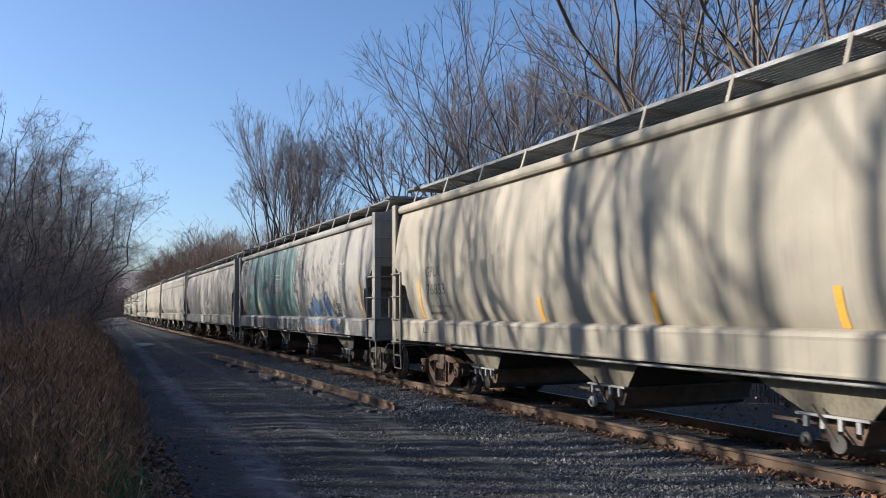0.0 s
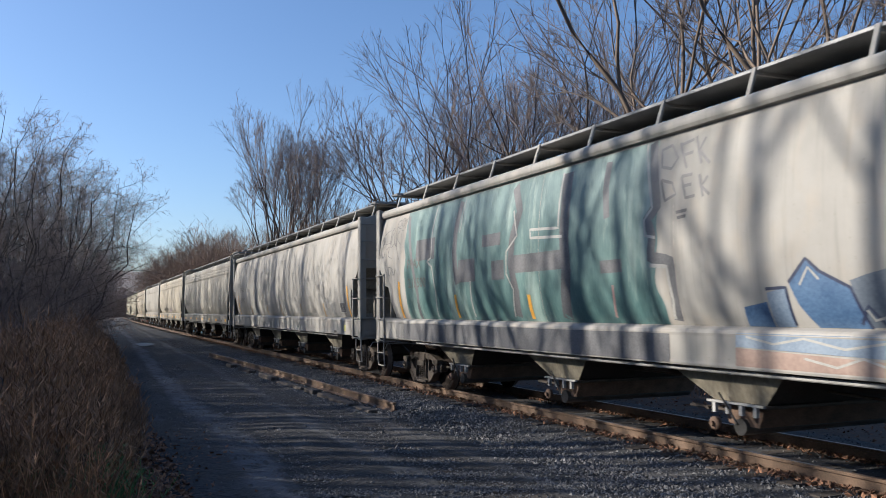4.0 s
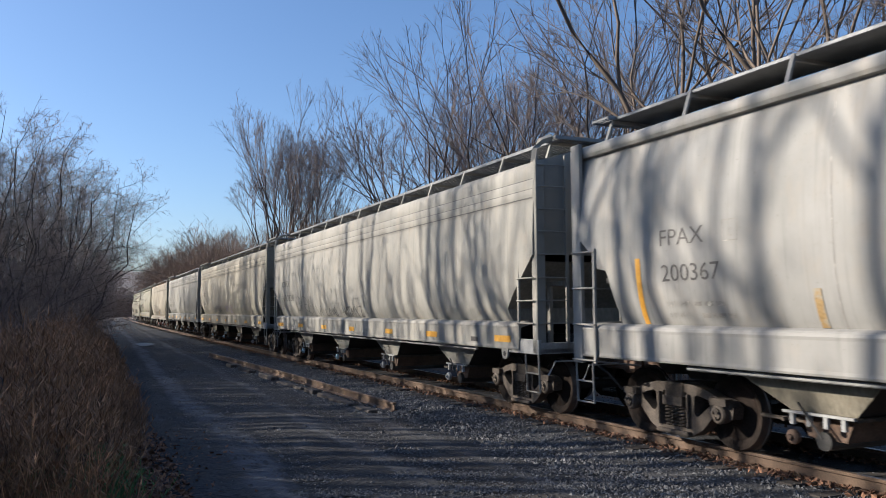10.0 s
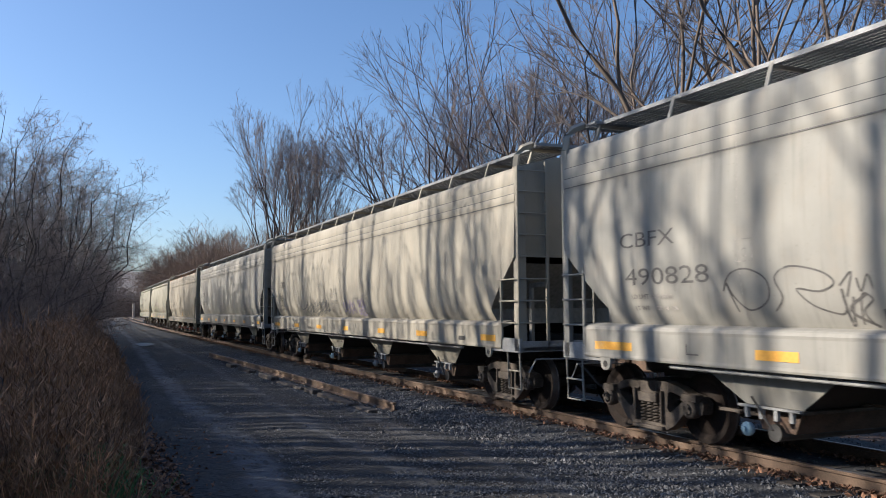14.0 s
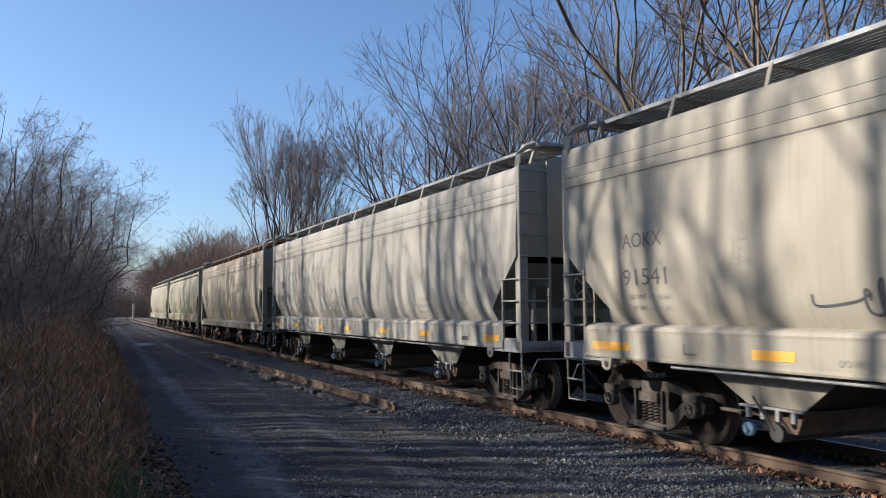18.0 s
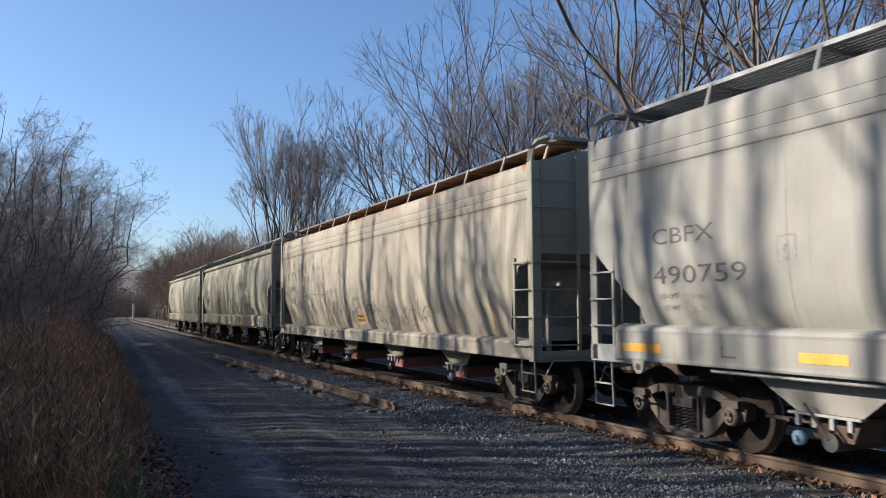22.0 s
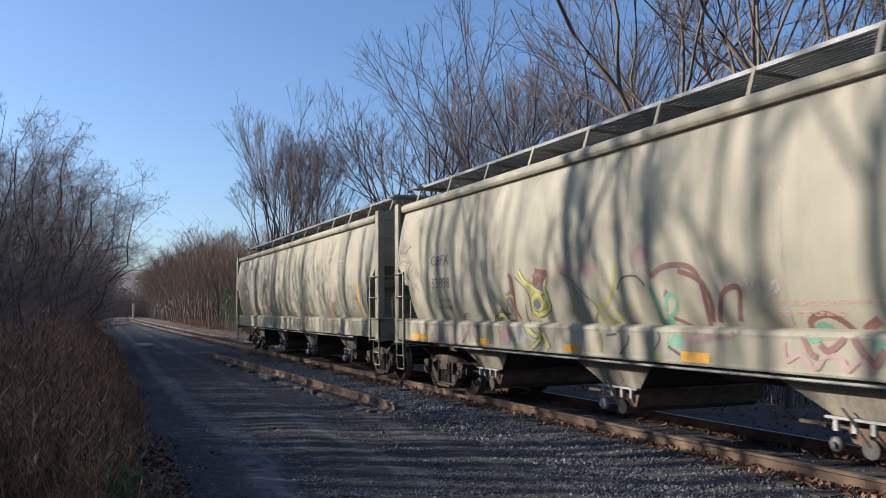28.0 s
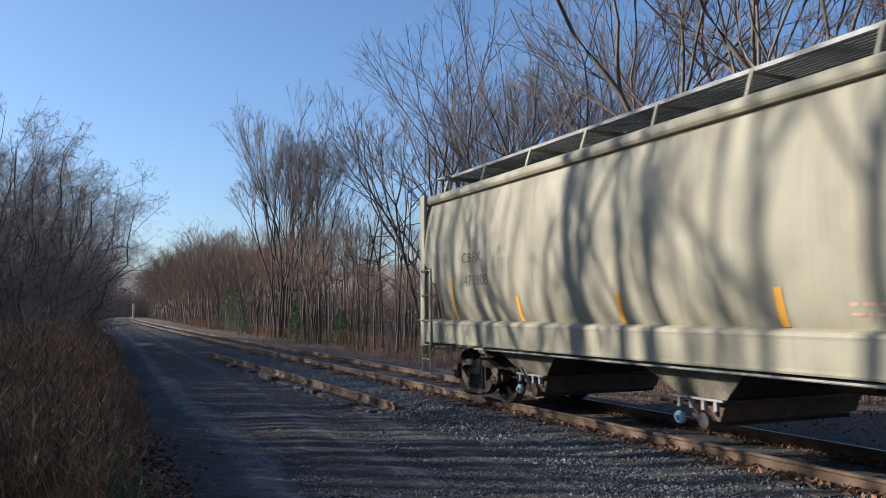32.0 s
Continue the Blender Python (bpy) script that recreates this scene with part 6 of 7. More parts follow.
stroke(*B, [(-1.70, 2.95), (-1.90, 2.96)], 0.04, "spray_black", lift=0.008, smooth=False)
stroke(*B, [(-1.72, 2.88), (-1.88, 2.89)], 0.04, "spray_black", lift=0.008, smooth=False)
stroke(*B, [(8.67, 3.64), (9.03, 3.55), (9.02, 3.33), (8.64, 3.34)], 0.016, "spray_black", lift=0.008)
stroke(*B, [(8.61, 3.28), (8.56, 3.57), (8.42, 3.66), (8.32, 3.31), (8.20, 3.24)], 0.016, "spray_black", lift=0.008)
stroke(*B, [(8.24, 3.80), (8.26, 3.52), (8.16, 3.22)], 0.016, "spray_black", lift=0.008)
stroke(*B, [(8.04, 3.59), (8.20, 3.44), (7.93, 3.26)], 0.016, "spray_black", lift=0.008)
stroke(*B, [(9.08, 3.34), (9.16, 3.15), (9.05, 2.99), (8.93, 3.15)], 0.016, "spray_black", lift=0.008)
stroke(*B, [(9.22, 3.26), (9.23, 3.05)], 0.016, "spray_black", lift=0.008)
stroke(*B, [(8.84, 3.19), (8.61, 3.24), (8.71, 3.05), (8.45, 2.96)], 0.016, "spray_black", lift=0.008)
stroke(*B, [(8.48, 3.55), (8.55, 3.23), (8.27, 3.30), (8.09, 3.07), (7.98, 2.91)], 0.016, "spray_black", lift=0.008)
stroke(*B, [(8.68, 2.77), (8.60, 2.55), (8.42, 2.71), (8.68, 2.77)], 0.016, "spray_black", lift=0.008)
stroke(*B, [(8.36, 2.72), (8.35, 2.55), (8.19, 2.67)], 0.016, "spray_black", lift=0.008)
stroke(*B, [(8.24, 3.80), (8.04, 3.83), (8.05, 3.69), (8.24, 3.68), (7.97, 3.62)], 0.016, "spray_black", lift=0.008)
stroke(*B, [(7.94, 3.86), (7.97, 3.70), (7.82, 3.69), (7.83, 3.83), (7.94, 3.86)], 0.016, "spray_black", lift=0.008)
stroke(*B, [(7.76, 3.86), (7.73, 3.61)], 0.016, "spray_black", lift=0.008)
stroke(*B, [(7.60, 3.87), (7.70, 3.79), (7.57, 3.70), (7.56, 3.53)], 0.016, "spray_black", lift=0.008)
stroke(*B, [(7.95, 3.58), (7.82, 3.58)], 0.016, "spray_black", lift=0.008)
words(*B, "FPAX", 7.42, 2.66, 0.80, 0.21, "letter_dark", 0.012)
words(*B, "215500", 7.38, 2.24, 1.0, 0.21, "letter", 0.012)
panel(*B, 8.02, 7.92, 1.57, 2.4, "stripe", lift=0.009, name="reflector_stripe")
panel(*B, 4.98, 4.88, 1.6, 2.05, "stripe", lift=0.009, name="reflector_stripe")
panel(*B, 2.1, 2.0, 1.6, 2.0, "stripe", lift=0.009, name="reflector_stripe")
PEAK1 = [(-3.41, 2.03), (-3.66, 2.27), (-3.82, 2.13), (-4.16, 1.96), (-4.30, 1.56), (-3.68, 1.56), (-3.50, 1.79)]
PEAK2 = [(-4.86, 2.19), (-5.06, 2.31), (-5.26, 2.15), (-5.45, 2.01), (-5.36, 1.75), (-5.32, 1.57), (-4.89, 1.57), (-4.86, 1.85)]
for pts, mat in (([(-2.72, 1.81), (-3.07, 1.83), (-3.10, 1.56), (-2.71, 1.56)], "spray_blue"), ([(-3.08, 1.97), (-3.36, 1.98), (-3.39, 1.56), (-3.12, 1.56)], "spray_sky"), (PEAK1, "spray_blue"), ([(-4.16, 2.04), (-4.86, 2.18), (-4.87, 1.85), (-4.69, 1.57), (-4.30, 1.57), (-4.20, 1.86)], "spray_slate"), (PEAK2, "spray_blue"), ([(-5.45, 1.99), (-5.67, 1.73), (-5.78, 1.60), (-5.32, 1.58), (-5.37, 1.75)], "spray_sky"), ([(-5.80, 1.57), (-6.00, 1.65), (-6.23, 1.66), (-6.37, 1.59), (-6.30, 1.565)], "spray_blue")):
    fill(*B, pts, mat, label="blue sprayed lettering shape")
for pts, mat in (([(-2.65, 1.49), (-5.32, 1.49), (-5.34, 1.42), (-4.76, 1.28), (-2.64, 1.33)], "spray_sky"), ([(-2.64, 1.32), (-4.70, 1.27), (-5.05, 1.12), (-2.64, 1.12)], "spray_flesh"), ([(-5.34, 1.49), (-6.30, 1.49), (-6.15, 1.34), (-5.94, 1.17), (-5.55, 1.34)], "spray_blue"), ([(-4.80, 1.26), (-5.36, 1.40), (-5.56, 1.33), (-5.90, 1.12), (-5.10, 1.12)], "spray_flesh"), ([(-6.02, 1.22), (-6.27, 1.36), (-6.61, 1.41), (-6.49, 1.13), (-5.98, 1.13)], "spray_slate")):
    fill(*B, pts, mat, label="blue and flesh-pink sprayed band on the sill")
for pts in (PEAK1[:5], PEAK2[:5], [(-3.08, 1.97), (-3.36, 1.98), (-3.39, 1.58)], [(-5.45, 1.99), (-5.67, 1.73), (-5.80, 1.58), (-6.00, 1.66), (-6.23, 1.67), (-6.37, 1.60)], [(-4.20, 1.60), (-4.32, 1.78), (-4.46, 1.60)], [(-4.70, 1.58), (-4.72, 1.80), (-4.88, 1.95)]):
    stroke(*B, pts, 0.035, "spray_navy", lift=0.009, smooth=False)
for pts in ([(-3.55, 2.0), (-3.68, 2.18), (-3.80, 2.05)], [(-4.95, 2.1), (-5.08, 2.24), (-5.24, 2.08), (-5.28, 1.8)], [(-5.50, 1.86), (-5.66, 1.66)], [(-2.80, 1.45), (-3.20, 1.38), (-3.60, 1.45), (-4.1, 1.36), (-4.6, 1.44)], [(-4.30, 1.74), (-4.36, 1.64), (-4.60, 1.70)], [(-4.6, 1.2), (-4.3, 1.28), (-4.0, 1.18), (-3.6, 1.25)]):
    stroke(*B, pts, 0.025, "spray_pale", lift=0.010, smooth=False)
fill(*B, [(-5.66, 2.17), (-5.74, 2.07), (-5.86, 1.73), (-5.88, 1.62), (-5.80, 1.61), (-5.68, 1.89), (-5.62, 2.08)], "stripe_worn")
stroke(*B, [(-5.74, 2.19), (-5.80, 2.07), (-5.92, 1.98), (-6.02, 2.11), (-6.13, 2.00), (-5.95, 1.92), (-5.88, 1.84), (-6.01, 1.81), (-6.04, 1.97)], 0.02, "spray_black", lift=0.009)
panel(*B, -6.04, -6.46, 1.70, 1.97, "spray_pale", lift=0.007, name="placard", label="black routing placard in a pale frame")
for y0, y1, z0, z1 in ((-6.06, -6.24, 1.77, 1.955), (-6.26, -6.44, 1.77, 1.955), (-6.06, -6.44, 1.715, 1.755)):
    panel(*B, y0, y1, z0, z1, "spray_black", lift=0.010, name="placard_field")
panel(*B, -6.63, -6.79, 1.63, 1.72, "spray_yellow", lift=0.006, name="paint_dab")
blob(*B, -6.88, 1.29, 0.26, 0.16, "spray_yellow", 47, spikes=0.4)
for i, t in enumerate(("EXTERIOR PAINT", "PPG AMERCOAT", "PLT 117  5-15", "INTERIOR LINING", "PPG AMERCOAT", "PLT 117  5-15")):
    words(*B, t, -6.50, 2.51 - 0.085 * i, 0.62, 0.05, "letter_grey")
bars(*B, -6.5, 3.02, 1, 0.6, "spray_white", seed=4)
panel(*B, -8.3, -8.4, 1.57, 2.4, "stripe", lift=0.009, name="reflector_stripe")

# pale grey car
words(*C, "FPAX", 7.73, 2.55, 0.80, 0.20, "letter_dark")
words(*C, "200367", 7.73, 2.10, 1.04, 0.21)
words(*C, "LD LMT", 7.70, 1.79, 0.45, 0.06, "letter_grey")
bars(*C, 7.2, 1.79, 1, 0.55, seed=5)
words(*C, "LT WT", 7.68, 1.65, 0.36, 0.06, "letter_grey")
bars(*C, 7.1, 1.65, 1, 0.5, seed=6)
boxed_c(*C, 6.62, 2.53, 0.25)
for y, top in ((8.25, 2.42), (5.4, 1.96), (2.2, 1.96), (-0.2, 1.96), (-3.2, 1.96), (-6.0, 1.96), (-8.55, 2.40)):
    panel(*C, y, y - 0.10, 1.56, top, "stripe" if top > 2 else "stripe_worn", name="reflector_stripe", label="yellow reflective stripe")
for i, t in enumerate(("AMERON 390", "PAINT 04-16", "ERST")):
    words(*C, t, -4.76, 1.79 - 0.075 * i, 0.36 - 0.09 * (i == 2), 0.045, "letter_grey")
panel(*C, -7.76, -8.26, 1.68, 1.97, "spray_pale", lift=0.008, name="placard", label="black routing placard in a pale frame")
for y0, y1, z0, z1 in ((-7.79, -7.99, 1.76, 1.95), (-8.02, -8.23, 1.76, 1.95), (-7.79, -8.23, 1.70, 1.745)):
    panel(*C, y0, y1, z0, z1, "spray_black", lift=0.011, name="placard_field")
panel(*C, -8.28, -8.46, 1.18, 1.35, "spray_yellow", lift=0.006, name="paint_dab")
panel(*C, -7.34, -7.57, 1.12, 1.18, "black", lift=0.004, name="jacking_slot")

# ribbed cars
for car, mark, number, k in ((D, "CBFX", "490828", 0), (E_, "AOKX", "91541", 1), (F_, "CBFX", "490759", 2)):
    words(*car, mark, 8.30 - 0.1 * (k == 1) - 0.1 * (k == 2), 2.57, 1.12 if k != 1 else 0.82, 0.20, "letter_dark")
    words(*car, number, 8.22, 2.07, 1.62 if k != 1 else 0.90, 0.22)
    words(*car, "LD LMT", 8.12, 1.89, 0.36, 0.06)
    bars(*car, 7.7, 1.89, 1, 0.45, seed=8 + k)
    words(*car, "LT WT", 8.08, 1.74, 0.30, 0.06)
    bars(*car, 7.65, 1.74, 1, 0.4, seed=11 + k)
    boxed_c(*car, 6.15, 2.28, 0.26)
    for y, w in ((8.95, 0.85), (5.9, 0.6), (3.05, 0.55), (0.25, 0.45), (-2.65, 0.5), (-5.2, 0.6), (-8.35, 0.6)):
        panel(*car, y, y - w, 1.20, 1.31, "stripe", lift=0.003, name="reflector_patch", label="orange reflective strip")
    panel(*car, 7.02, 6.80, 1.20, 1.22, "letter", name="stencil_mark")
    panel(*car, 7.02, 7.00, 1.20, 1.33, "letter", name="stencil_mark")
    panel(*car, -7.40, -7.68, 1.18, 1.26, "black", name="jacking_slot")
stroke(*D, [(6.39, 1.96), (6.27, 2.15), (6.00, 2.20), (5.73, 2.07), (5.74, 1.85), (6.02, 1.74), (6.23, 1.89), (6.33, 2.05), (6.20, 1.72)], 0.02, "letter")
stroke(*D, [(5.66, 1.73), (5.53, 1.88), (5.61, 2.09), (5.40, 2.20), (5.01, 2.13), (4.86, 2.01), (5.05, 1.93), (5.33, 1.96), (5.15, 1.79), (4.84, 1.70), (4.76, 1.76)], 0.02, "letter")
stroke(*D, [(4.80, 1.98), (4.65, 2.11), (4.73, 1.87)], 0.02, "letter")
stroke(*D, [(4.60, 2.05), (4.56, 1.92), (4.47, 2.08), (4.43, 1.94)], 0.02, "letter")
stroke(*D, [(4.66, 1.87), (4.72, 1.59)], 0.02, "letter")
stroke(*D, [(4.62, 1.60), (4.56, 1.89), (4.45, 1.84), (4.57, 1.73), (4.50, 1.60)], 0.02, "letter")
K = [((4.78, 1.95), (4.74, 1.58)), ((4.5, 1.9), (4.72, 1.74), (4.45, 1.58)), ((4.35, 1.75), (4.33, 1.58)), ((4.2, 1.95), (4.18, 1.58), (4.05, 1.58)), ((3.9, 1.92), (3.6, 1.6), (3.35, 1.9), (3.3, 1.6)), ((2.86, 1.84), (2.84, 1.6), (2.6, 1.6)), ((2.5, 1.7), (2.4, 1.6), (2.3, 1.7), (2.4, 1.8), (2.5, 1.7)), ((2.2, 1.8), (2.1, 1.6), (2.0, 1.8)), ((1.95, 1.68), (1.75, 1.72), (1.85, 1.84), (1.95, 1.68), (1.8, 1.59), (1.65, 1.63))]
N = [((1.11, 1.58), (1.08, 1.83), (0.9, 1.6), (0.87, 1.85)), ((0.78, 1.72), (0.7, 1.59), (0.6, 1.7), (0.68, 1.83), (0.78, 1.72)), ((0.58, 1.83), (0.36, 1.84)), ((0.47, 1.83), (0.46, 1.58)), ((0.33, 1.57), (0.28, 1.85), (0.18, 1.62), (0.06, 1.86), (0.02, 1.58)), ((-0.05, 1.86), (-0.15, 1.70), (-0.3, 1.88)), ((-0.17, 1.72), (-0.27, 1.54)), ((-0.4, 1.84), (-0.62, 1.86), (-0.5, 1.6), (-0.7, 1.58))]
for pts in K:
    stroke(*D, pts, 0.03, "letter")
for pts in N:
    stroke(*D, pts, 0.035, "letter", smooth=False)
scribble(*E_, 4.5, 3.0, 1.62, 2.02, 9, 0.032, "spray_black", 14)
scribble(*E_, 3.0, 1.75, 1.68, 2.05, 8, 0.032, "spray_black", 15)
stroke(*E_, [(5.1, 1.9), (5.05, 1.78), (4.6, 1.82), (4.4, 1.9)], 0.03, "spray_black")
scribble(*E_, 0.37, -0.72, 1.68, 2.0, 7, 0.03, "spray_purple", 16)
scribble(*E_, -0.93, -1.52, 1.82, 2.02, 5, 0.028, "spray_purple", 17)
scribble(*E_, -0.93, -1.5, 1.62, 1.78, 5, 0.028, "spray_purple", 18)
for i, t in enumerate(("EXTERIOR PAINT", "HEMPEL", "INTERIOR LINING", "HEMPEL", "APPLIED", "03-16")):
    words(*E_, t, 1.62 - 0.05 * (i > 1), 2.2 - 0.10 * i, 0.075 * len(t) * 0.75, 0.055, "letter_grey")
words(*E_, "DO NOT HAMMER ON CAR", 4.77, 1.19, 1.25, 0.075, "letter_grey")
bars(*F_, -5.0, 1.95, 4, 0.8, seed=20)
bars(*F_, 1.5, 2.1, 5, 0.8, seed=21)
for text, width, z in (("CBFX", 0.30, 4.02), ("490759", 0.42, 3.80)):
    lett = words(*F_, text, 0, 0, width, 0.12)
    for v in lett.data.vertices:
        v.co = (-0.26 - v.co.y, -9.70 + 0.072, z + v.co.z)

# rusty car
words(*G, "PSPX", 7.64, 2.36, 0.70, 0.20, "letter_dark")
words(*G, "2483", 7.65, 1.96, 0.72, 0.20, "letter_dark")
bars(*G, 7.8, 1.72, 2, 0.8, seed=22)
boxed_c(*G, 6.54, 2.20, 0.25)
for y in (5.24, 3.35, 1.48, -0.28, -1.9, -3.6, -5.6, -7.45):
    panel(*G, y, y - 0.10, 1.24, 1.72 if abs(y) < 6 else 2.1, "stripe_worn", name="reflector_stripe", label="rust-orange reflective stripe")
stroke(*G, [(6.05, 1.97), (5.95, 2.12), (5.82, 2.18), (5.43, 2.23)], 0.021, "letter")
stroke(*G, [(5.36, 2.24), (5.32, 2.15), (5.26, 2.24)], 0.021, "letter")
stroke(*G, [(5.26, 2.10), (5.12, 2.22), (4.96, 2.26), (4.44, 2.24), (4.30, 2.20), (4.21, 2.07), (4.13, 1.89), (4.11, 1.70), (4.10, 1.51), (3.91, 1.28)], 0.021, "letter")
stroke(*G, [(4.28, 2.20), (4.11, 2.24), (3.89, 2.25), (3.82, 2.22)], 0.021, "letter")
stroke(*G, [(6.26, 1.80), (6.07, 1.89), (5.85, 1.89), (5.76, 1.78), (5.72, 1.56)], 0.021, "letter")
stroke(*G, [(5.62, 1.96), (5.59, 1.87), (5.49, 1.84), (5.33, 1.88), (5.34, 1.98)], 0.021, "letter")
stroke(*G, [(5.31, 1.86), (5.17, 1.87), (5.04, 1.80)], 0.021, "letter")
stroke(*G, [(4.83, 2.00), (4.83, 1.85)], 0.021, "letter")
stroke(*G, [(4.64, 2.00), (4.64, 1.85)], 0.021, "letter")
stroke(*G, [(4.62, 1.30), (4.66, 1.50), (4.76, 1.66), (4.56, 1.74), (4.43, 1.70), (4.44, 1.50)], 0.021, "letter")
stroke(*G, [(3.80, 2.16), (3.52, 2.23), (3.27, 2.21), (3.26, 2.11), (3.25, 2.02), (3.35, 2.01), (3.30, 1.85), (3.34, 1.52), (3.11, 1.29)], 0.021, "letter")
stroke(*G, [(3.23, 2.21), (3.10, 2.28), (2.88, 2.32), (2.64, 2.27), (2.49, 2.16), (2.45, 2.02), (2.51, 1.86), (2.64, 1.76), (2.72, 1.72), (2.61, 1.51), (2.25, 1.30), (2.16, 1.29)], 0.021, "letter")
stroke(*G, [(2.85, 2.09), (2.78, 2.03), (2.81, 1.94), (2.90, 1.90), (2.96, 1.94), (2.95, 2.03), (2.85, 2.09)], 0.021, "letter")
stroke(*G, [(3.00, 1.57), (2.78, 1.28)], 0.021, "letter")
stroke(*G, [(2.98, 1.57), (2.69, 1.30)], 0.021, "letter")
stroke(*G, [(2.81, 1.25), (2.82, 1.10), (2.94, 1.03), (3.19, 1.03), (3.36, 1.03), (3.38, 1.13), (3.51, 1.05)], 0.021, "letter")
stroke(*G, [(2.74, 1.25), (2.67, 1.09), (2.48, 1.04), (2.23, 1.04), (2.05, 1.10)], 0.021, "letter")
stroke(*G, [(4.85, 1.21), (4.73, 1.08), (4.49, 1.05), (4.25, 1.16), (4.18, 1.23), (4.16, 1.08)], 0.021, "letter")
stroke(*G, [(6.32, 1.13), (6.19, 1.07), (5.97, 1.23)], 0.021, "letter")
stroke(*G, [(5.41, 1.12), (5.19, 1.12), (5.03, 1.19)], 0.021, "letter")
stroke(*G, [(2.00, 2.01), (2.13, 1.95), (2.21, 1.83), (2.23, 1.76)], 0.021, "letter")
stroke(*G, [(2.07, 1.72), (2.14, 1.82), (2.22, 1.76)], 0.021, "letter")
stroke(*G, [(2.29, 1.73), (2.29, 1.49)], 0.021, "letter")
stroke(*G, [(-0.55, 1.91), (-0.37, 1.78), (-0.38, 1.59)], 0.03, "letter", smooth=False)
stroke(*G, [(-0.37, 1.73), (-0.57, 1.78)], 0.03, "letter", smooth=False)
stroke(*G, [(-0.53, 1.62), (-0.59, 1.86), (-0.78, 1.88), (-0.69, 1.76), (-0.58, 1.74), (-0.72, 1.62)], 0.03, "letter")
stroke(*G, [(-0.94, 1.90), (-0.76, 1.82), (-0.84, 1.66), (-1.04, 1.74)], 0.03, "letter", smooth=False)
stroke(*G, [(-0.79, 1.74), (-0.95, 1.79)], 0.03, "letter", smooth=False)
stroke(*G, [(-1.17, 1.99), (-1.04, 1.92), (-1.11, 1.74), (-1.34, 1.82)], 0.03, "letter", smooth=False)
stroke(*G, [(-1.06, 1.83), (-1.25, 1.89)], 0.03, "letter", smooth=False)
stroke(*G, [(-1.05, 1.47), (-1.21, 1.30)], 0.03, "letter", smooth=False)
stroke(*G, [(-1.04, 1.37), (-1.03, 1.47), (-1.15, 1.46)], 0.03, "letter", smooth=False)
stroke(*G, [(-1.42, 1.46), (-1.28, 1.68), (-1.41, 1.75), (-1.55, 1.70), (-1.52, 1.57), (-1.56, 1.48), (-1.27, 1.51)], 0.03, "letter")
stroke(*G, [(-1.57, 1.57), (-1.70, 1.47), (-1.80, 1.42), (-1.72, 1.50)], 0.03, "letter", smooth=False)
stroke(*G, [(-1.75, 1.44), (-1.85, 1.43), (-1.76, 1.56)], 0.021, "letter", smooth=False)
stroke(*G, [(-1.91, 1.71), (-2.01, 1.82), (-2.14, 1.84), (-2.25, 1.79), (-2.27, 1.69), (-2.16, 1.57), (-2.00, 1.55)], 0.021, "letter")
stroke(*G, [(-2.57, 1.87), (-2.39, 1.76), (-2.28, 1.69), (-2.30, 1.58), (-2.41, 1.64)], 0.021, "letter", smooth=False)
stroke(*G, [(-1.91, 1.51), (-2.25, 1.41), (-2.33, 1.43)], 0.021, "letter", smooth=False)
stroke(*G, [(-2.32, 1.32), (-2.42, 1.40), (-2.51, 1.35), (-2.53, 1.23), (-2.73, 1.24)], 0.021, "letter", smooth=False)
stroke(*G, [(-2.64, 1.58), (-2.88, 1.34)], 0.021, "letter", smooth=False)
stroke(*G, [(-2.88, 1.42), (-2.80, 1.64), (-3.04, 1.39)], 0.021, "letter", smooth=False)
stroke(*G, [(-3.33, 1.82), (-3.06, 1.72), (-3.28, 1.44)], 0.021, "letter", smooth=False)
stroke(*G, [(-3.05, 1.57), (-3.22, 1.62)], 0.021, "letter", smooth=False)
stroke(*G, [(-3.25, 1.70), (-3.49, 1.40), (-3.68, 1.45)], 0.021, "letter", smooth=False)
stroke(*G, [(-3.48, 1.77), (-3.36, 1.68), (-3.36, 1.56), (-3.45, 1.52), (-3.58, 1.60), (-3.61, 1.72), (-3.53, 1.77)], 0.021, "letter")
stroke(*G, [(-3.61, 1.80), (-3.72, 1.58)], 0.021, "letter", smooth=False)
stroke(*G, [(-3.77, 1.78), (-4.03, 1.51), (-3.95, 1.72), (-4.04, 1.94), (-4.10, 2.02)], 0.021, "letter", smooth=False)
stroke(*G, [(-3.99, 1.69), (-3.99, 1.62)], 0.021, "letter", smooth=False)
stroke(*G, [(-3.96, 1.53), (-3.95, 1.50)], 0.021, "letter", smooth=False)
stroke(*G, [(-4.06, 1.51), (-4.19, 1.68), (-4.33, 1.79), (-4.46, 1.82), (-4.59, 1.82)], 0.021, "letter", smooth=False)
stroke(*G, [(-4.16, 1.55), (-4.23, 1.60), (-4.27, 1.58), (-4.32, 1.48), (-4.27, 1.53)], 0.021, "letter", smooth=False)
stroke(*G, [(-4.33, 1.63), (-4.27, 1.58), (-4.28, 1.54), (-4.37, 1.59), (-4.33, 1.63)], 0.021, "letter", smooth=False)
stroke(*G, [(-4.42, 1.67), (-4.42, 1.58)], 0.021, "letter", smooth=False)
stroke(*G, [(-4.49, 1.73), (-4.45, 1.65), (-4.53, 1.63)], 0.021, "letter", smooth=False)
stroke(*G, [(-4.53, 1.74), (-4.51, 1.60)], 0.021, "letter", smooth=False)
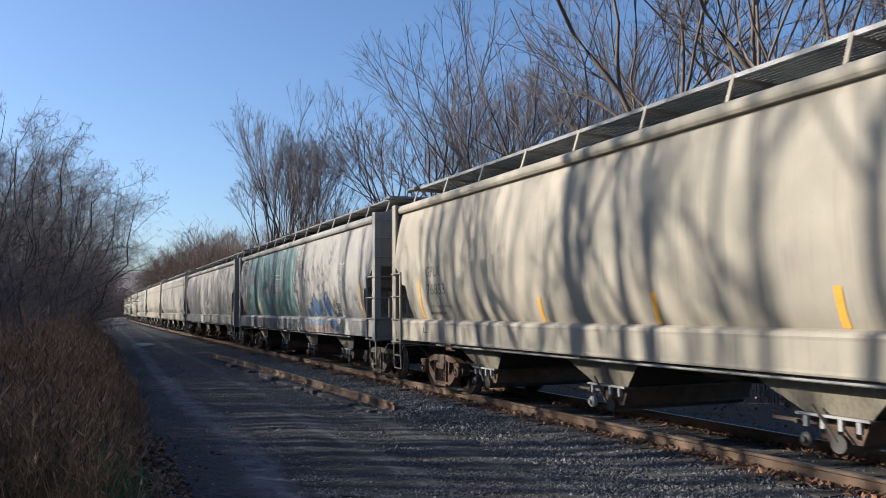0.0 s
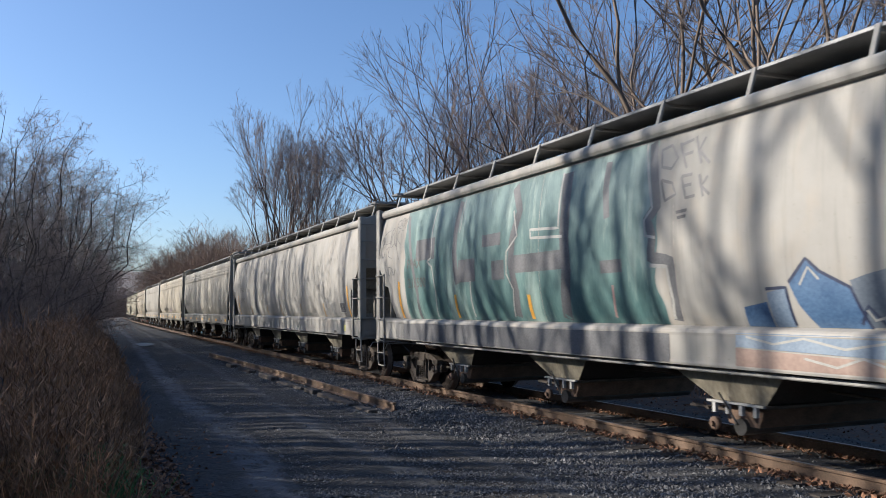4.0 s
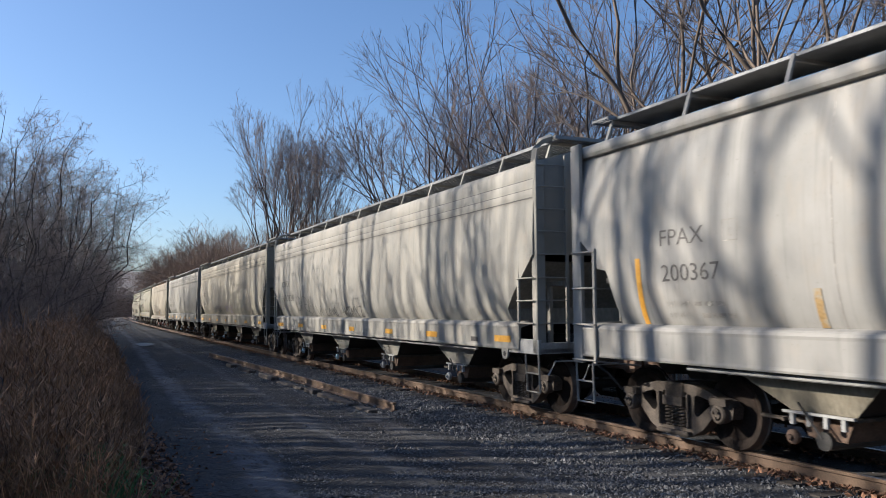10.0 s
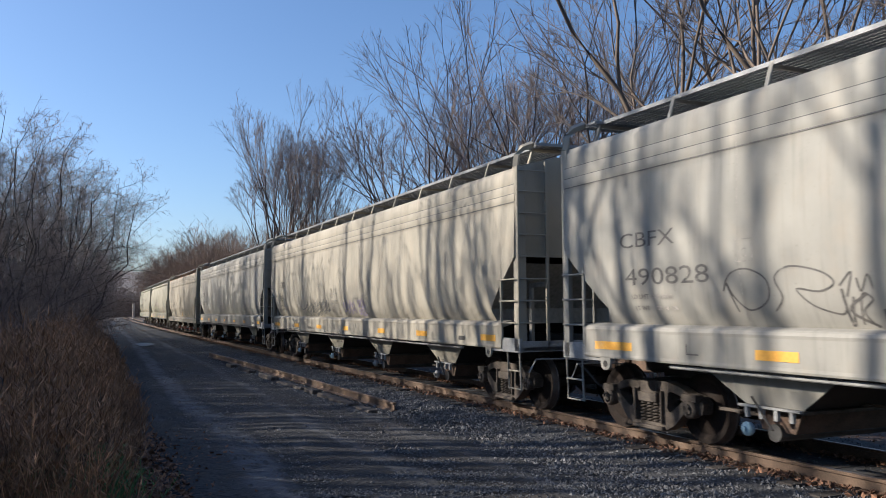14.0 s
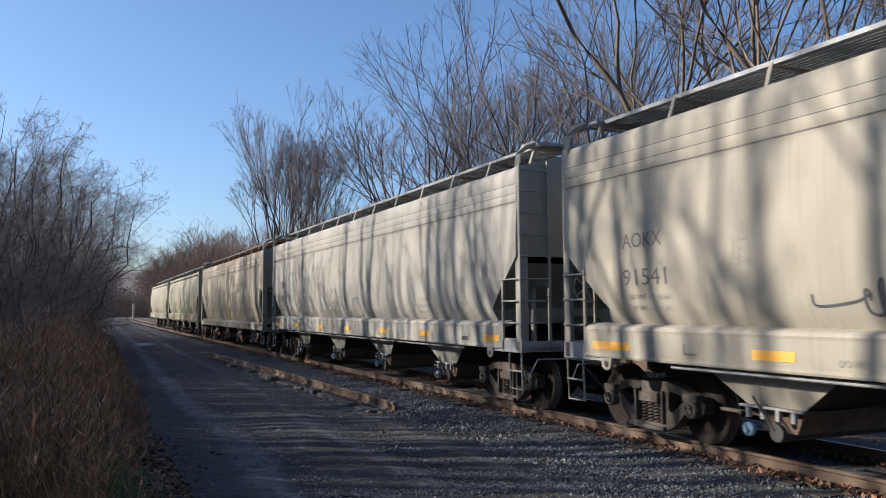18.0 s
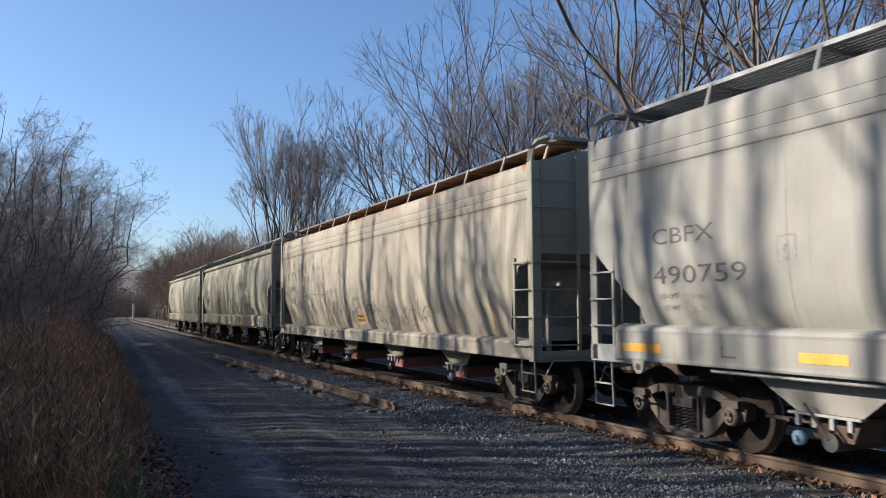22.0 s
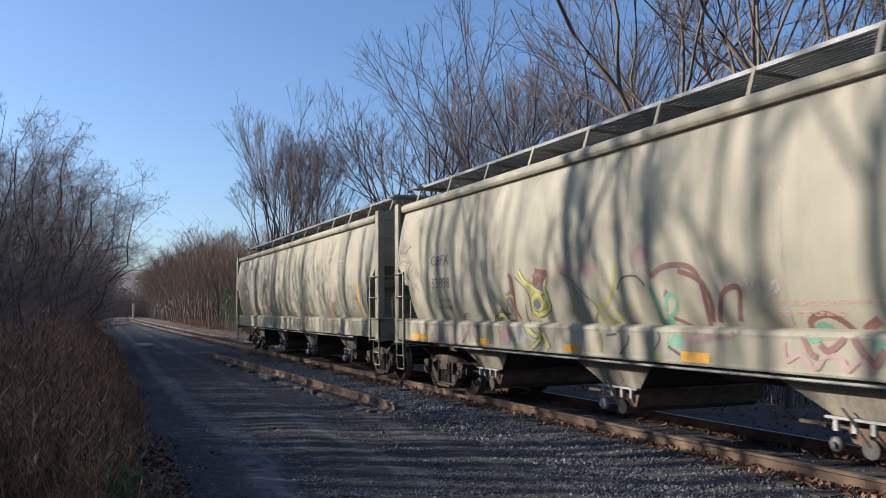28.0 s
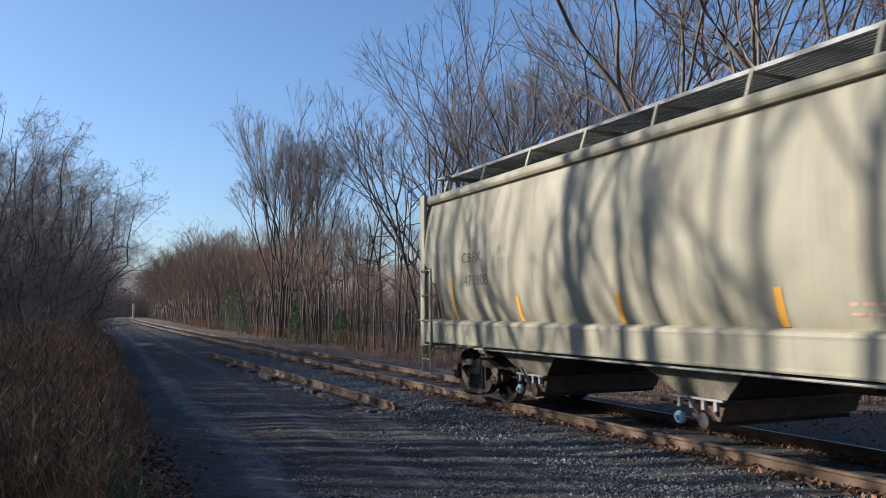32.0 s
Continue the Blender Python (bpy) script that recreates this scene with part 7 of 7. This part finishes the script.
stroke(*G, [(2.23, 1.76), (2.15, 1.91), (2.00, 2.01), (1.85, 2.02), (1.68, 1.95), (1.59, 1.82), (1.61, 1.65), (1.78, 1.50), (1.73, 1.45), (1.89, 1.49), (2.12, 1.60), (2.07, 1.69), (2.17, 1.80), (2.22, 1.76)], 0.022, "letter_grey")
stroke(*G, [(1.98, 1.77), (1.94, 1.69), (1.84, 1.67), (1.76, 1.77), (1.78, 1.87), (1.90, 1.86)], 0.022, "letter_grey")
stroke(*G, [(2.30, 1.71), (2.14, 1.50)], 0.022, "letter_grey", smooth=False)
stroke(*G, [(1.29, 1.49), (1.45, 1.62), (1.40, 1.50), (1.35, 1.62)], 0.022, "letter_grey", smooth=False)
stroke(*G, [(1.26, 1.62), (1.35, 1.53), (1.10, 1.48), (1.23, 1.55), (1.26, 1.62)], 0.022, "letter_grey", smooth=False)
stroke(*G, [(1.15, 1.64), (1.18, 1.53), (1.06, 1.66)], 0.022, "letter_grey", smooth=False)
stroke(*G, [(1.18, 1.53), (1.03, 1.45)], 0.022, "letter_grey", smooth=False)
stroke(*G, [(0.99, 1.64), (1.08, 1.58), (0.89, 1.48), (0.96, 1.51)], 0.022, "letter_grey", smooth=False)
stroke(*G, [(1.06, 1.56), (0.95, 1.60)], 0.022, "letter_grey", smooth=False)
stroke(*G, [(0.95, 1.50), (0.92, 1.66), (0.87, 1.54), (0.78, 1.73), (0.60, 1.45)], 0.022, "letter_grey", smooth=False)
stroke(*G, [(0.59, 1.75), (0.73, 1.64), (0.72, 1.52)], 0.022, "letter_grey", smooth=False)
stroke(*G, [(0.72, 1.62), (0.64, 1.66)], 0.022, "letter_grey", smooth=False)
stroke(*G, [(0.60, 1.70), (0.52, 1.67), (0.47, 1.81), (0.43, 1.66)], 0.022, "letter_grey", smooth=False)
stroke(*G, [(0.43, 1.75), (0.25, 1.84), (0.04, 1.90)], 0.022, "letter_grey", smooth=False)
stroke(*G, [(0.31, 1.83), (0.28, 1.66)], 0.022, "letter_grey", smooth=False)
panel(*G, 0.5, -0.12, 1.38, 1.66, "stripe", lift=0.005, name="notice", label="yellow notice with unreadable print")
bars(*G, 0.47, 1.56, 2, 0.5, "letter", 0.11, 0.07, seed=24)
bars(*G, 0.3, 1.10, 3, 1.0, "letter_grey", 0.07, 0.04, seed=25)
bars(*G, -4.6, 1.62, 2, 0.4, seed=26)

# car with colourful tags
words(*Hh, "CEFX", 7.69, 2.66, 0.88, 0.20)
words(*Hh, "53898", 7.69, 2.19, 0.90, 0.21)
words(*Hh, "LD LMT 219700", 7.63, 1.91, 0.80, 0.06)
words(*Hh, "LT WT 66300", 7.68, 1.77, 0.85, 0.06)
boxed_c(*Hh, 6.05, 2.44, 0.24)
for y, w in ((8.85, 0.9), (5.55, 0.45), (2.6, 0.4), (-0.07, 0.5), (-3.0, 0.45), (-6.0, 0.5)):
    panel(*Hh, y, y - w, 1.12, 1.24, "stripe", lift=0.003, name="reflector_patch", label="orange reflective strip")
words(*Hh, "THESE SHOES WHEN EXTERNAL", -1.50, 1.79, 1.75, 0.05, "letter_red")
words(*Hh, "DO NOT LINING", -1.55, 1.68, 0.85, 0.05, "letter_red")
scribble(*Hh, 6.7, 5.6, 1.7, 2.1, 8, 0.018, "letter_grey", 31)
blob(*Hh, 3.26, 2.28, 0.43, 0.26, "spray_pink", 101, spikes=0.16)
blob(*Hh, 2.55, 2.36, 0.45, 0.21, "spray_pink", 102, spikes=0.16)
blob(*Hh, 1.90, 2.33, 0.40, 0.24, "spray_pink", 103, spikes=0.16)
blob(*Hh, 0.68, 2.47, 0.32, 0.28, "spray_pink", 104, spikes=0.16)
blob(*Hh, 0.30, 1.56, 0.29, 0.19, "spray_green", 108, spikes=0.35)
blob(*Hh, 0.01, 1.36, 0.36, 0.16, "spray_green", 109, spikes=0.35)
stroke(*Hh, [(4.23, 2.30), (4.19, 1.96), (4.23, 1.63)], 0.05, "spray_red")
stroke(*Hh, [(3.72, 2.23), (3.40, 1.95), (3.15, 1.81), (3.53, 1.64), (3.40, 1.46)], 0.06, "spray_olive")
stroke(*Hh, [(2.34, 2.32), (2.30, 2.01), (2.52, 1.69)], 0.05, "spray_olive")
stroke(*Hh, [(1.28, 2.36), (1.34, 2.03), (1.53, 1.84), (1.79, 1.73), (1.65, 1.38), (1.63, 1.16)], 0.07, "spray_olive")
stroke(*Hh, [(1.34, 1.77), (1.28, 1.65), (1.22, 1.47), (1.60, 1.65)], 0.06, "spray_olive")
stroke(*Hh, [(0.50, 1.25), (0.42, 1.17), (0.30, 1.12)], 0.06, "spray_olive")
stroke(*Hh, [(2.70, 2.32), (2.38, 2.20), (2.06, 1.97), (1.86, 1.85), (1.79, 1.73), (1.93, 1.57), (1.67, 1.46)], 0.022, "spray_black")
stroke(*Hh, [(1.25, 2.02), (1.10, 2.18), (0.80, 2.19), (0.63, 2.06)], 0.03, "spray_black")
stroke(*Hh, [(0.49, 2.17), (0.26, 2.28), (-0.06, 2.30), (-0.32, 2.23), (-0.44, 2.04), (-0.47, 1.76), (-0.44, 1.54)], 0.075, "spray_red")
stroke(*Hh, [(0.53, 2.04), (0.42, 1.80), (0.43, 1.59)], 0.07, "spray_green")
stroke(*Hh, [(0.29, 1.73), (0.23, 1.91), (0.09, 1.93), (0.05, 1.81), (0.18, 1.68), (0.29, 1.66)], 0.06, "spray_green")
stroke(*Hh, [(0.19, 1.65), (-0.02, 1.58), (-0.18, 1.52)], 0.05, "spray_red")
stroke(*Hh, [(0.20, 1.99), (0.26, 1.90)], 0.07, "spray_red")
stroke(*Hh, [(-0.13, 1.33), (-0.32, 1.39), (-0.60, 1.43)], 0.09, "spray_pink")
stroke(*Hh, [(1.49, 1.39), (1.25, 1.42)], 0.03, "spray_black")
stroke(*Hh, [(0.98, 1.41), (1.01, 1.30), (1.19, 1.14)], 0.03, "spray_black")
stroke(*Hh, [(0.43, 1.59), (0.33, 1.39), (0.46, 1.22)], 0.03, "spray_black")
stroke(*Hh, [(0.17, 1.29), (-0.05, 1.20)], 0.04, "spray_black")
stroke(*Hh, [(-0.47, 2.06), (-0.57, 1.84), (-0.51, 1.60)], 0.07, "spray_red")
stroke(*Hh, [(-0.63, 1.60), (-0.76, 1.91), (-0.92, 2.00), (-1.05, 1.96), (-0.96, 1.61)], 0.07, "spray_red")
stroke(*Hh, [(-0.04, 2.23), (-0.28, 2.16), (-0.49, 2.05)], 0.07, "spray_red")
stroke(*Hh, [(-1.11, 1.91), (-1.18, 2.10), (-1.25, 1.95), (-1.35, 2.07), (-1.44, 1.90), (-1.59, 2.07), (-1.62, 1.97), (-1.50, 1.90)], 0.04, "letter_grey")
stroke(*Hh, [(-2.12, 1.27), (-2.02, 1.33), (-1.93, 1.60), (-2.14, 1.70), (-2.33, 1.64), (-2.45, 1.48), (-2.26, 1.34), (-2.16, 1.40)], 0.07, "spray_red")
blob(*Hh, -2.09, 1.52, 0.27, 0.22, "spray_green", 110, spikes=0.15)
blob(*Hh, -2.84, 1.47, 0.18, 0.20, "spray_green", 111, spikes=0.2)
stroke(*Hh, [(-2.76, 1.65), (-2.56, 1.52), (-2.67, 1.32), (-2.78, 1.24), (-2.89, 1.37)], 0.09, "spray_red")
stroke(*Hh, [(-1.70, 1.41), (-1.72, 1.22), (-1.90, 1.29), (-2.09, 1.16), (-2.23, 1.29), (-2.42, 1.26), (-2.46, 1.16), (-2.62, 1.27), (-2.75, 1.16)], 0.06, "spray_pink")
stroke(*Hh, [(-0.49, 1.44), (-0.86, 1.44), (-1.09, 1.53), (-1.18, 1.51)], 0.05, "spray_pink")
stroke(*Hh, [(7.90, 1.19), (7.83, 1.13), (7.54, 1.12), (7.30, 1.14), (7.16, 1.26), (7.04, 1.15), (6.82, 1.16), (6.58, 1.18), (6.32, 1.14), (6.12, 1.22), (5.94, 1.39), (5.78, 1.32), (5.58, 1.15)], 0.05, "spray_pink")
blob(*Hh, 4.45, 1.32, 0.47, 0.26, "spray_pink", 112, spikes=0.15)
stroke(*Hh, [(4.65, 1.84), (4.47, 1.96), (4.27, 1.98), (4.20, 1.73), (4.24, 1.54)], 0.05, "spray_olive")
stroke(*Hh, [(4.34, 2.37), (4.28, 2.17), (4.29, 1.89), (4.29, 1.59)], 0.06, "spray_red")
blob(*Hh, 4.39, 1.99, 0.21, 0.15, "spray_red", 113, spikes=0.35)
blob(*Hh, 4.74, 1.68, 0.20, 0.20, "spray_red", 114, spikes=0.35)
stroke(*Hh, [(5.19, 1.50), (5.03, 1.64), (4.91, 1.63), (4.86, 1.52)], 0.03, "spray_black")
stroke(*Hh, [(6.39, 1.59), (6.28, 1.67), (6.16, 1.68), (6.12, 1.60)], 0.03, "letter")
stroke(*Hh, [(4.62, 1.60), (4.50, 1.68), (4.41, 1.66)], 0.03, "spray_black")
stroke(*Hh, [(4.47, 1.92), (4.41, 1.79), (4.38, 1.70)], 0.04, "spray_red")
stroke(*Hh, [(9.61, 3.25), (9.51, 3.09), (9.59, 2.91)], 0.022, "spray_red")
stroke(*Hh, [(9.34, 3.30), (9.42, 3.12), (9.39, 2.95)], 0.022, "spray_red")
stroke(*Hh, [(9.20, 3.32), (9.31, 3.13), (9.33, 2.92)], 0.022, "spray_red")
stroke(*Hh, [(9.19, 2.93), (9.11, 3.08), (8.90, 3.15)], 0.022, "spray_red")
stroke(*Hh, [(9.16, 2.86), (9.03, 2.79), (8.82, 2.83)], 0.022, "spray_red")
stroke(*Hh, [(9.54, 2.78), (9.39, 2.84), (9.22, 2.84)], 0.022, "spray_red")
stroke(*Hh, [(9.10, 2.47), (9.01, 2.61), (8.79, 2.81)], 0.022, "spray_red")
stroke(*Hh, [(8.91, 2.56), (8.83, 2.60), (8.70, 2.65)], 0.022, "spray_red")
stroke(*Hh, [(9.07, 2.46), (8.97, 2.43), (8.86, 2.49)], 0.022, "spray_red")
stroke(*Hh, [(8.69, 2.18), (8.57, 2.32), (8.51, 2.21), (8.40, 2.18)], 0.022, "spray_red")
stroke(*Hh, [(8.49, 2.48), (8.41, 2.54), (8.36, 2.55)], 0.022, "spray_red")
stroke(*Hh, [(9.48, 3.04), (9.25, 3.03), (9.03, 3.11)], 0.022, "spray_red")
stroke(*Hh, [(9.01, 3.26), (8.95, 3.14), (8.82, 3.17)], 0.022, "spray_red")
part("corner_stripe", Shape().box(-1.566, -1.5615, 9.71, 9.84, 2.95, 4.18), M["stripe"], Hh[0], "faded orange stripe down the corner post")
stroke(*Hh, [(4.07, 2.33), (3.82, 2.17), (3.55, 2.04), (3.32, 1.98), (3.14, 2.14), (3.06, 2.27)], 0.06, "spray_olive")
stroke(*Hh, [(3.70, 1.73), (3.61, 1.90), (3.40, 1.95), (3.33, 1.81), (3.47, 1.67), (3.64, 1.68)], 0.06, "spray_olive")
stroke(*Hh, [(3.09, 2.00), (3.19, 1.84), (3.44, 1.67), (3.71, 1.70)], 0.06, "spray_olive")
stroke(*Hh, [(3.74, 1.41), (3.49, 1.40), (3.30, 1.29), (3.05, 1.17)], 0.06, "spray_olive")
stroke(*Hh, [(3.61, 1.16), (3.37, 1.26), (3.26, 1.38)], 0.06, "spray_olive")
stroke(*Hh, [(4.93, 1.28), (5.16, 1.53), (4.90, 1.65), (4.90, 1.50)], 0.06, "spray_olive")
stroke(*Hh, [(4.12, 2.30), (3.76, 2.08), (3.68, 1.93), (3.70, 1.73)], 0.02, "spray_black", lift=0.010)
stroke(*Hh, [(3.85, 1.85), (3.89, 1.61), (3.84, 1.50), (3.71, 1.33)], 0.02, "spray_black", lift=0.010)
stroke(*Hh, [(4.36, 2.04), (4.58, 1.60), (4.34, 1.58)], 0.02, "spray_black", lift=0.010)
stroke(*Hh, [(4.87, 1.63), (4.74, 1.54)], 0.02, "spray_black", lift=0.010)
stroke(*Hh, [(3.37, 1.93), (3.15, 2.03), (3.06, 2.00)], 0.02, "spray_black", lift=0.010)
stroke(*Hh, [(3.60, 1.45), (3.43, 1.37), (3.17, 1.22)], 0.02, "spray_black", lift=0.010)
stroke(*Hh, [(4.27, 2.34), (4.21, 2.16), (4.30, 1.92)], 0.06, "spray_red")
stroke(*Hh, [(3.52, 2.29), (3.31, 2.31), (3.25, 2.23)], 0.06, "spray_red")
scribble(*Hh, -4.18, -4.7, 1.88, 2.05, 4, 0.035, "spray_red", 70)
scribble(*Hh, -4.85, -5.3, 1.86, 2.06, 4, 0.035, "spray_red", 71)
scribble(*Hh, -4.3, -4.85, 1.6, 1.78, 4, 0.035, "spray_red", 72)
scribble(*Hh, -5.0, -6.0, 1.58, 1.85, 7, 0.035, "spray_red", 73)
scribble(*Hh, -4.0, -4.9, 1.2, 1.35, 6, 0.025, "letter_grey", 74)

# denser colours of the front tag: red flash, grey shading, yellow bands edged in black
fill(*Hh, [(3.54, 2.16), (3.41, 2.42), (3.28, 2.34), (3.08, 2.41), (3.04, 2.27), (3.19, 2.20), (3.27, 2.01), (3.42, 2.08)], "spray_maroon")
fill(*Hh, [(3.51, 2.08), (3.28, 2.21), (3.21, 2.01), (3.34, 1.82), (3.51, 1.74), (3.59, 1.88)], "spray_slate", lift=0.007)
for pts in ([(3.97, 2.40), (3.81, 2.23), (3.56, 2.13), (3.43, 2.06), (3.29, 2.02)], [(3.12, 2.22), (3.18, 2.09), (3.13, 1.93), (3.09, 1.79), (3.27, 1.71), (3.48, 1.67), (3.62, 1.74), (3.57, 1.94), (3.38, 1.99), (3.28, 1.87), (3.37, 1.76)], [(4.94, 1.57), (4.90, 1.64), (4.73, 1.66), (4.65, 1.60)], [(3.65, 1.41), (3.46, 1.33), (3.32, 1.36), (3.19, 1.35), (3.02, 1.15)], [(3.35, 1.43), (3.29, 1.30), (3.42, 1.21), (3.56, 1.13)]):
    stroke(*Hh, pts, 0.10, "spray_black", lift=0.008)
    stroke(*Hh, pts, 0.065, "spray_yellow", lift=0.011)
stroke(*Hh, [(4.29, 2.35), (4.19, 2.10), (4.22, 1.80), (4.13, 1.59)], 0.045, "spray_maroon", lift=0.009)
fill(*Hh, [(4.41, 2.02), (4.25, 2.04), (4.20, 1.74), (4.34, 1.71)], "spray_slate")
fill(*Hh, [(4.71, 1.66), (4.67, 1.75), (4.56, 1.71), (4.58, 1.62)], "spray_maroon")
fill(*Hh, [(4.11, 1.49), (3.70, 1.49), (3.71, 1.19), (4.10, 1.17)], "spray_pale")

# last car
words(*I, "CBFX", 7.89, 2.64, 0.82, 0.19)
words(*I, "471808", 7.83, 2.20, 1.0, 0.20)
boxed_c(*I, 6.29, 2.40, 0.26)
for y, top in ((8.45, 2.40), (5.85, 1.98), (3.02, 1.98), (0.17, 1.99), (-2.8, 1.99), (-5.75, 1.99), (-8.35, 2.44)):
    panel(*I, y, y - 0.11, 1.56, top, "stripe", name="reflector_stripe", label="orange reflective stripe")
for i, t in enumerate(("EXTERIOR PAINT", "WILLIAMS HAYWARD 12-12072", "TIMS 02 20", "INTERIOR LINING", "HEMPEL 35480", "TIMS 02 20")):
    words(*I, t, -6.46, 2.50 - 0.09 * i, 0.047 * len(t), 0.055, "letter_grey")
words(*I, "W 10-8 H 8-3", -6.6, 3.10, 0.52, 0.05, "spray_white")
words(*I, "8-2 H 15-2", -6.75, 3.00, 0.40, 0.05, "spray_white")
bars(*I, -0.75, 1.78, 2, 0.75, "letter_red", 0.10, 0.035, seed=80)
bars(*I, 7.8, 1.9, 2, 0.8, seed=81)
words(*I, "EMPTY LOAD", -7.75, 1.28, 0.5, 0.05, "letter_grey")
words(*I, "PULL HERE", -8.75, 1.30, 0.30, 0.045, "letter_grey")
words(*I, "LIFT HERE", -8.77, 1.23, 0.30, 0.045, "letter_grey")
panel(*I, -7.2, -7.5, 1.20, 1.29, "letter_grey", name="data_plate")
panel(*I, 7.9, 7.7, 1.27, 1.38, "letter_grey", name="stencil_mark")


# ---- ties under the rails ----
rng = random.Random(2)
TIE = [fix_normals(Shape().box(-1.28 - 0.05 * i, 1.28 + 0.04 * i, -0.115, 0.115, -0.14, 0.0, 0.012).mesh("tie", M["tie"])) for i in range(3)]
for i in range(290):
    y = -6 + 0.54 * i
    t = part("tie", TIE[i % 3], None, track)
    t.matrix_basis = pose(track_x(y) - 8.4 + rng.gauss(0, 0.03), y, rng.uniform(-0.004, 0.012), 0, rng.gauss(0, 0.5), rng.gauss(0, 1.0))
far_ties = Shape()
for i in range(360):
    y = -200 + 0.54 * i
    far_ties.box(track_x(y) - 8.4 - 1.28, track_x(y) - 8.4 + 1.28, y - 0.11, y + 0.11, -0.14, 0.0)
for i in range(300):
    y = 150.6 + 0.54 * i
    far_ties.box(track_x(y) - 8.4 - 1.28, track_x(y) - 8.4 + 1.28, y - 0.11, y + 0.11, -0.14, 0.0)
tagged(part("far_ties", far_ties, M["tie"], track), kind="stuff")


def motions():
    """The train rolls towards the camera and past it; every wheelset turns with the way covered."""
    for car, mid in CARS:
        rows = []
        for i in range(33):
            y = mid - moved(float(i))
            rows.append((float(i), pose(track_x(y), y, RAIL_Z, 0, 0, math.degrees(track_turn(y)))))
        walk(car, rows)
    for w, y in WHEELS:
        rows = []
        for i in range(321):
            rows.append((i / 10, Matrix.Translation((0, y, 0.457)) @ Matrix.Rotation(moved(i / 10) / 0.475, 4, "X")))
        walk(w, rows)


motions()
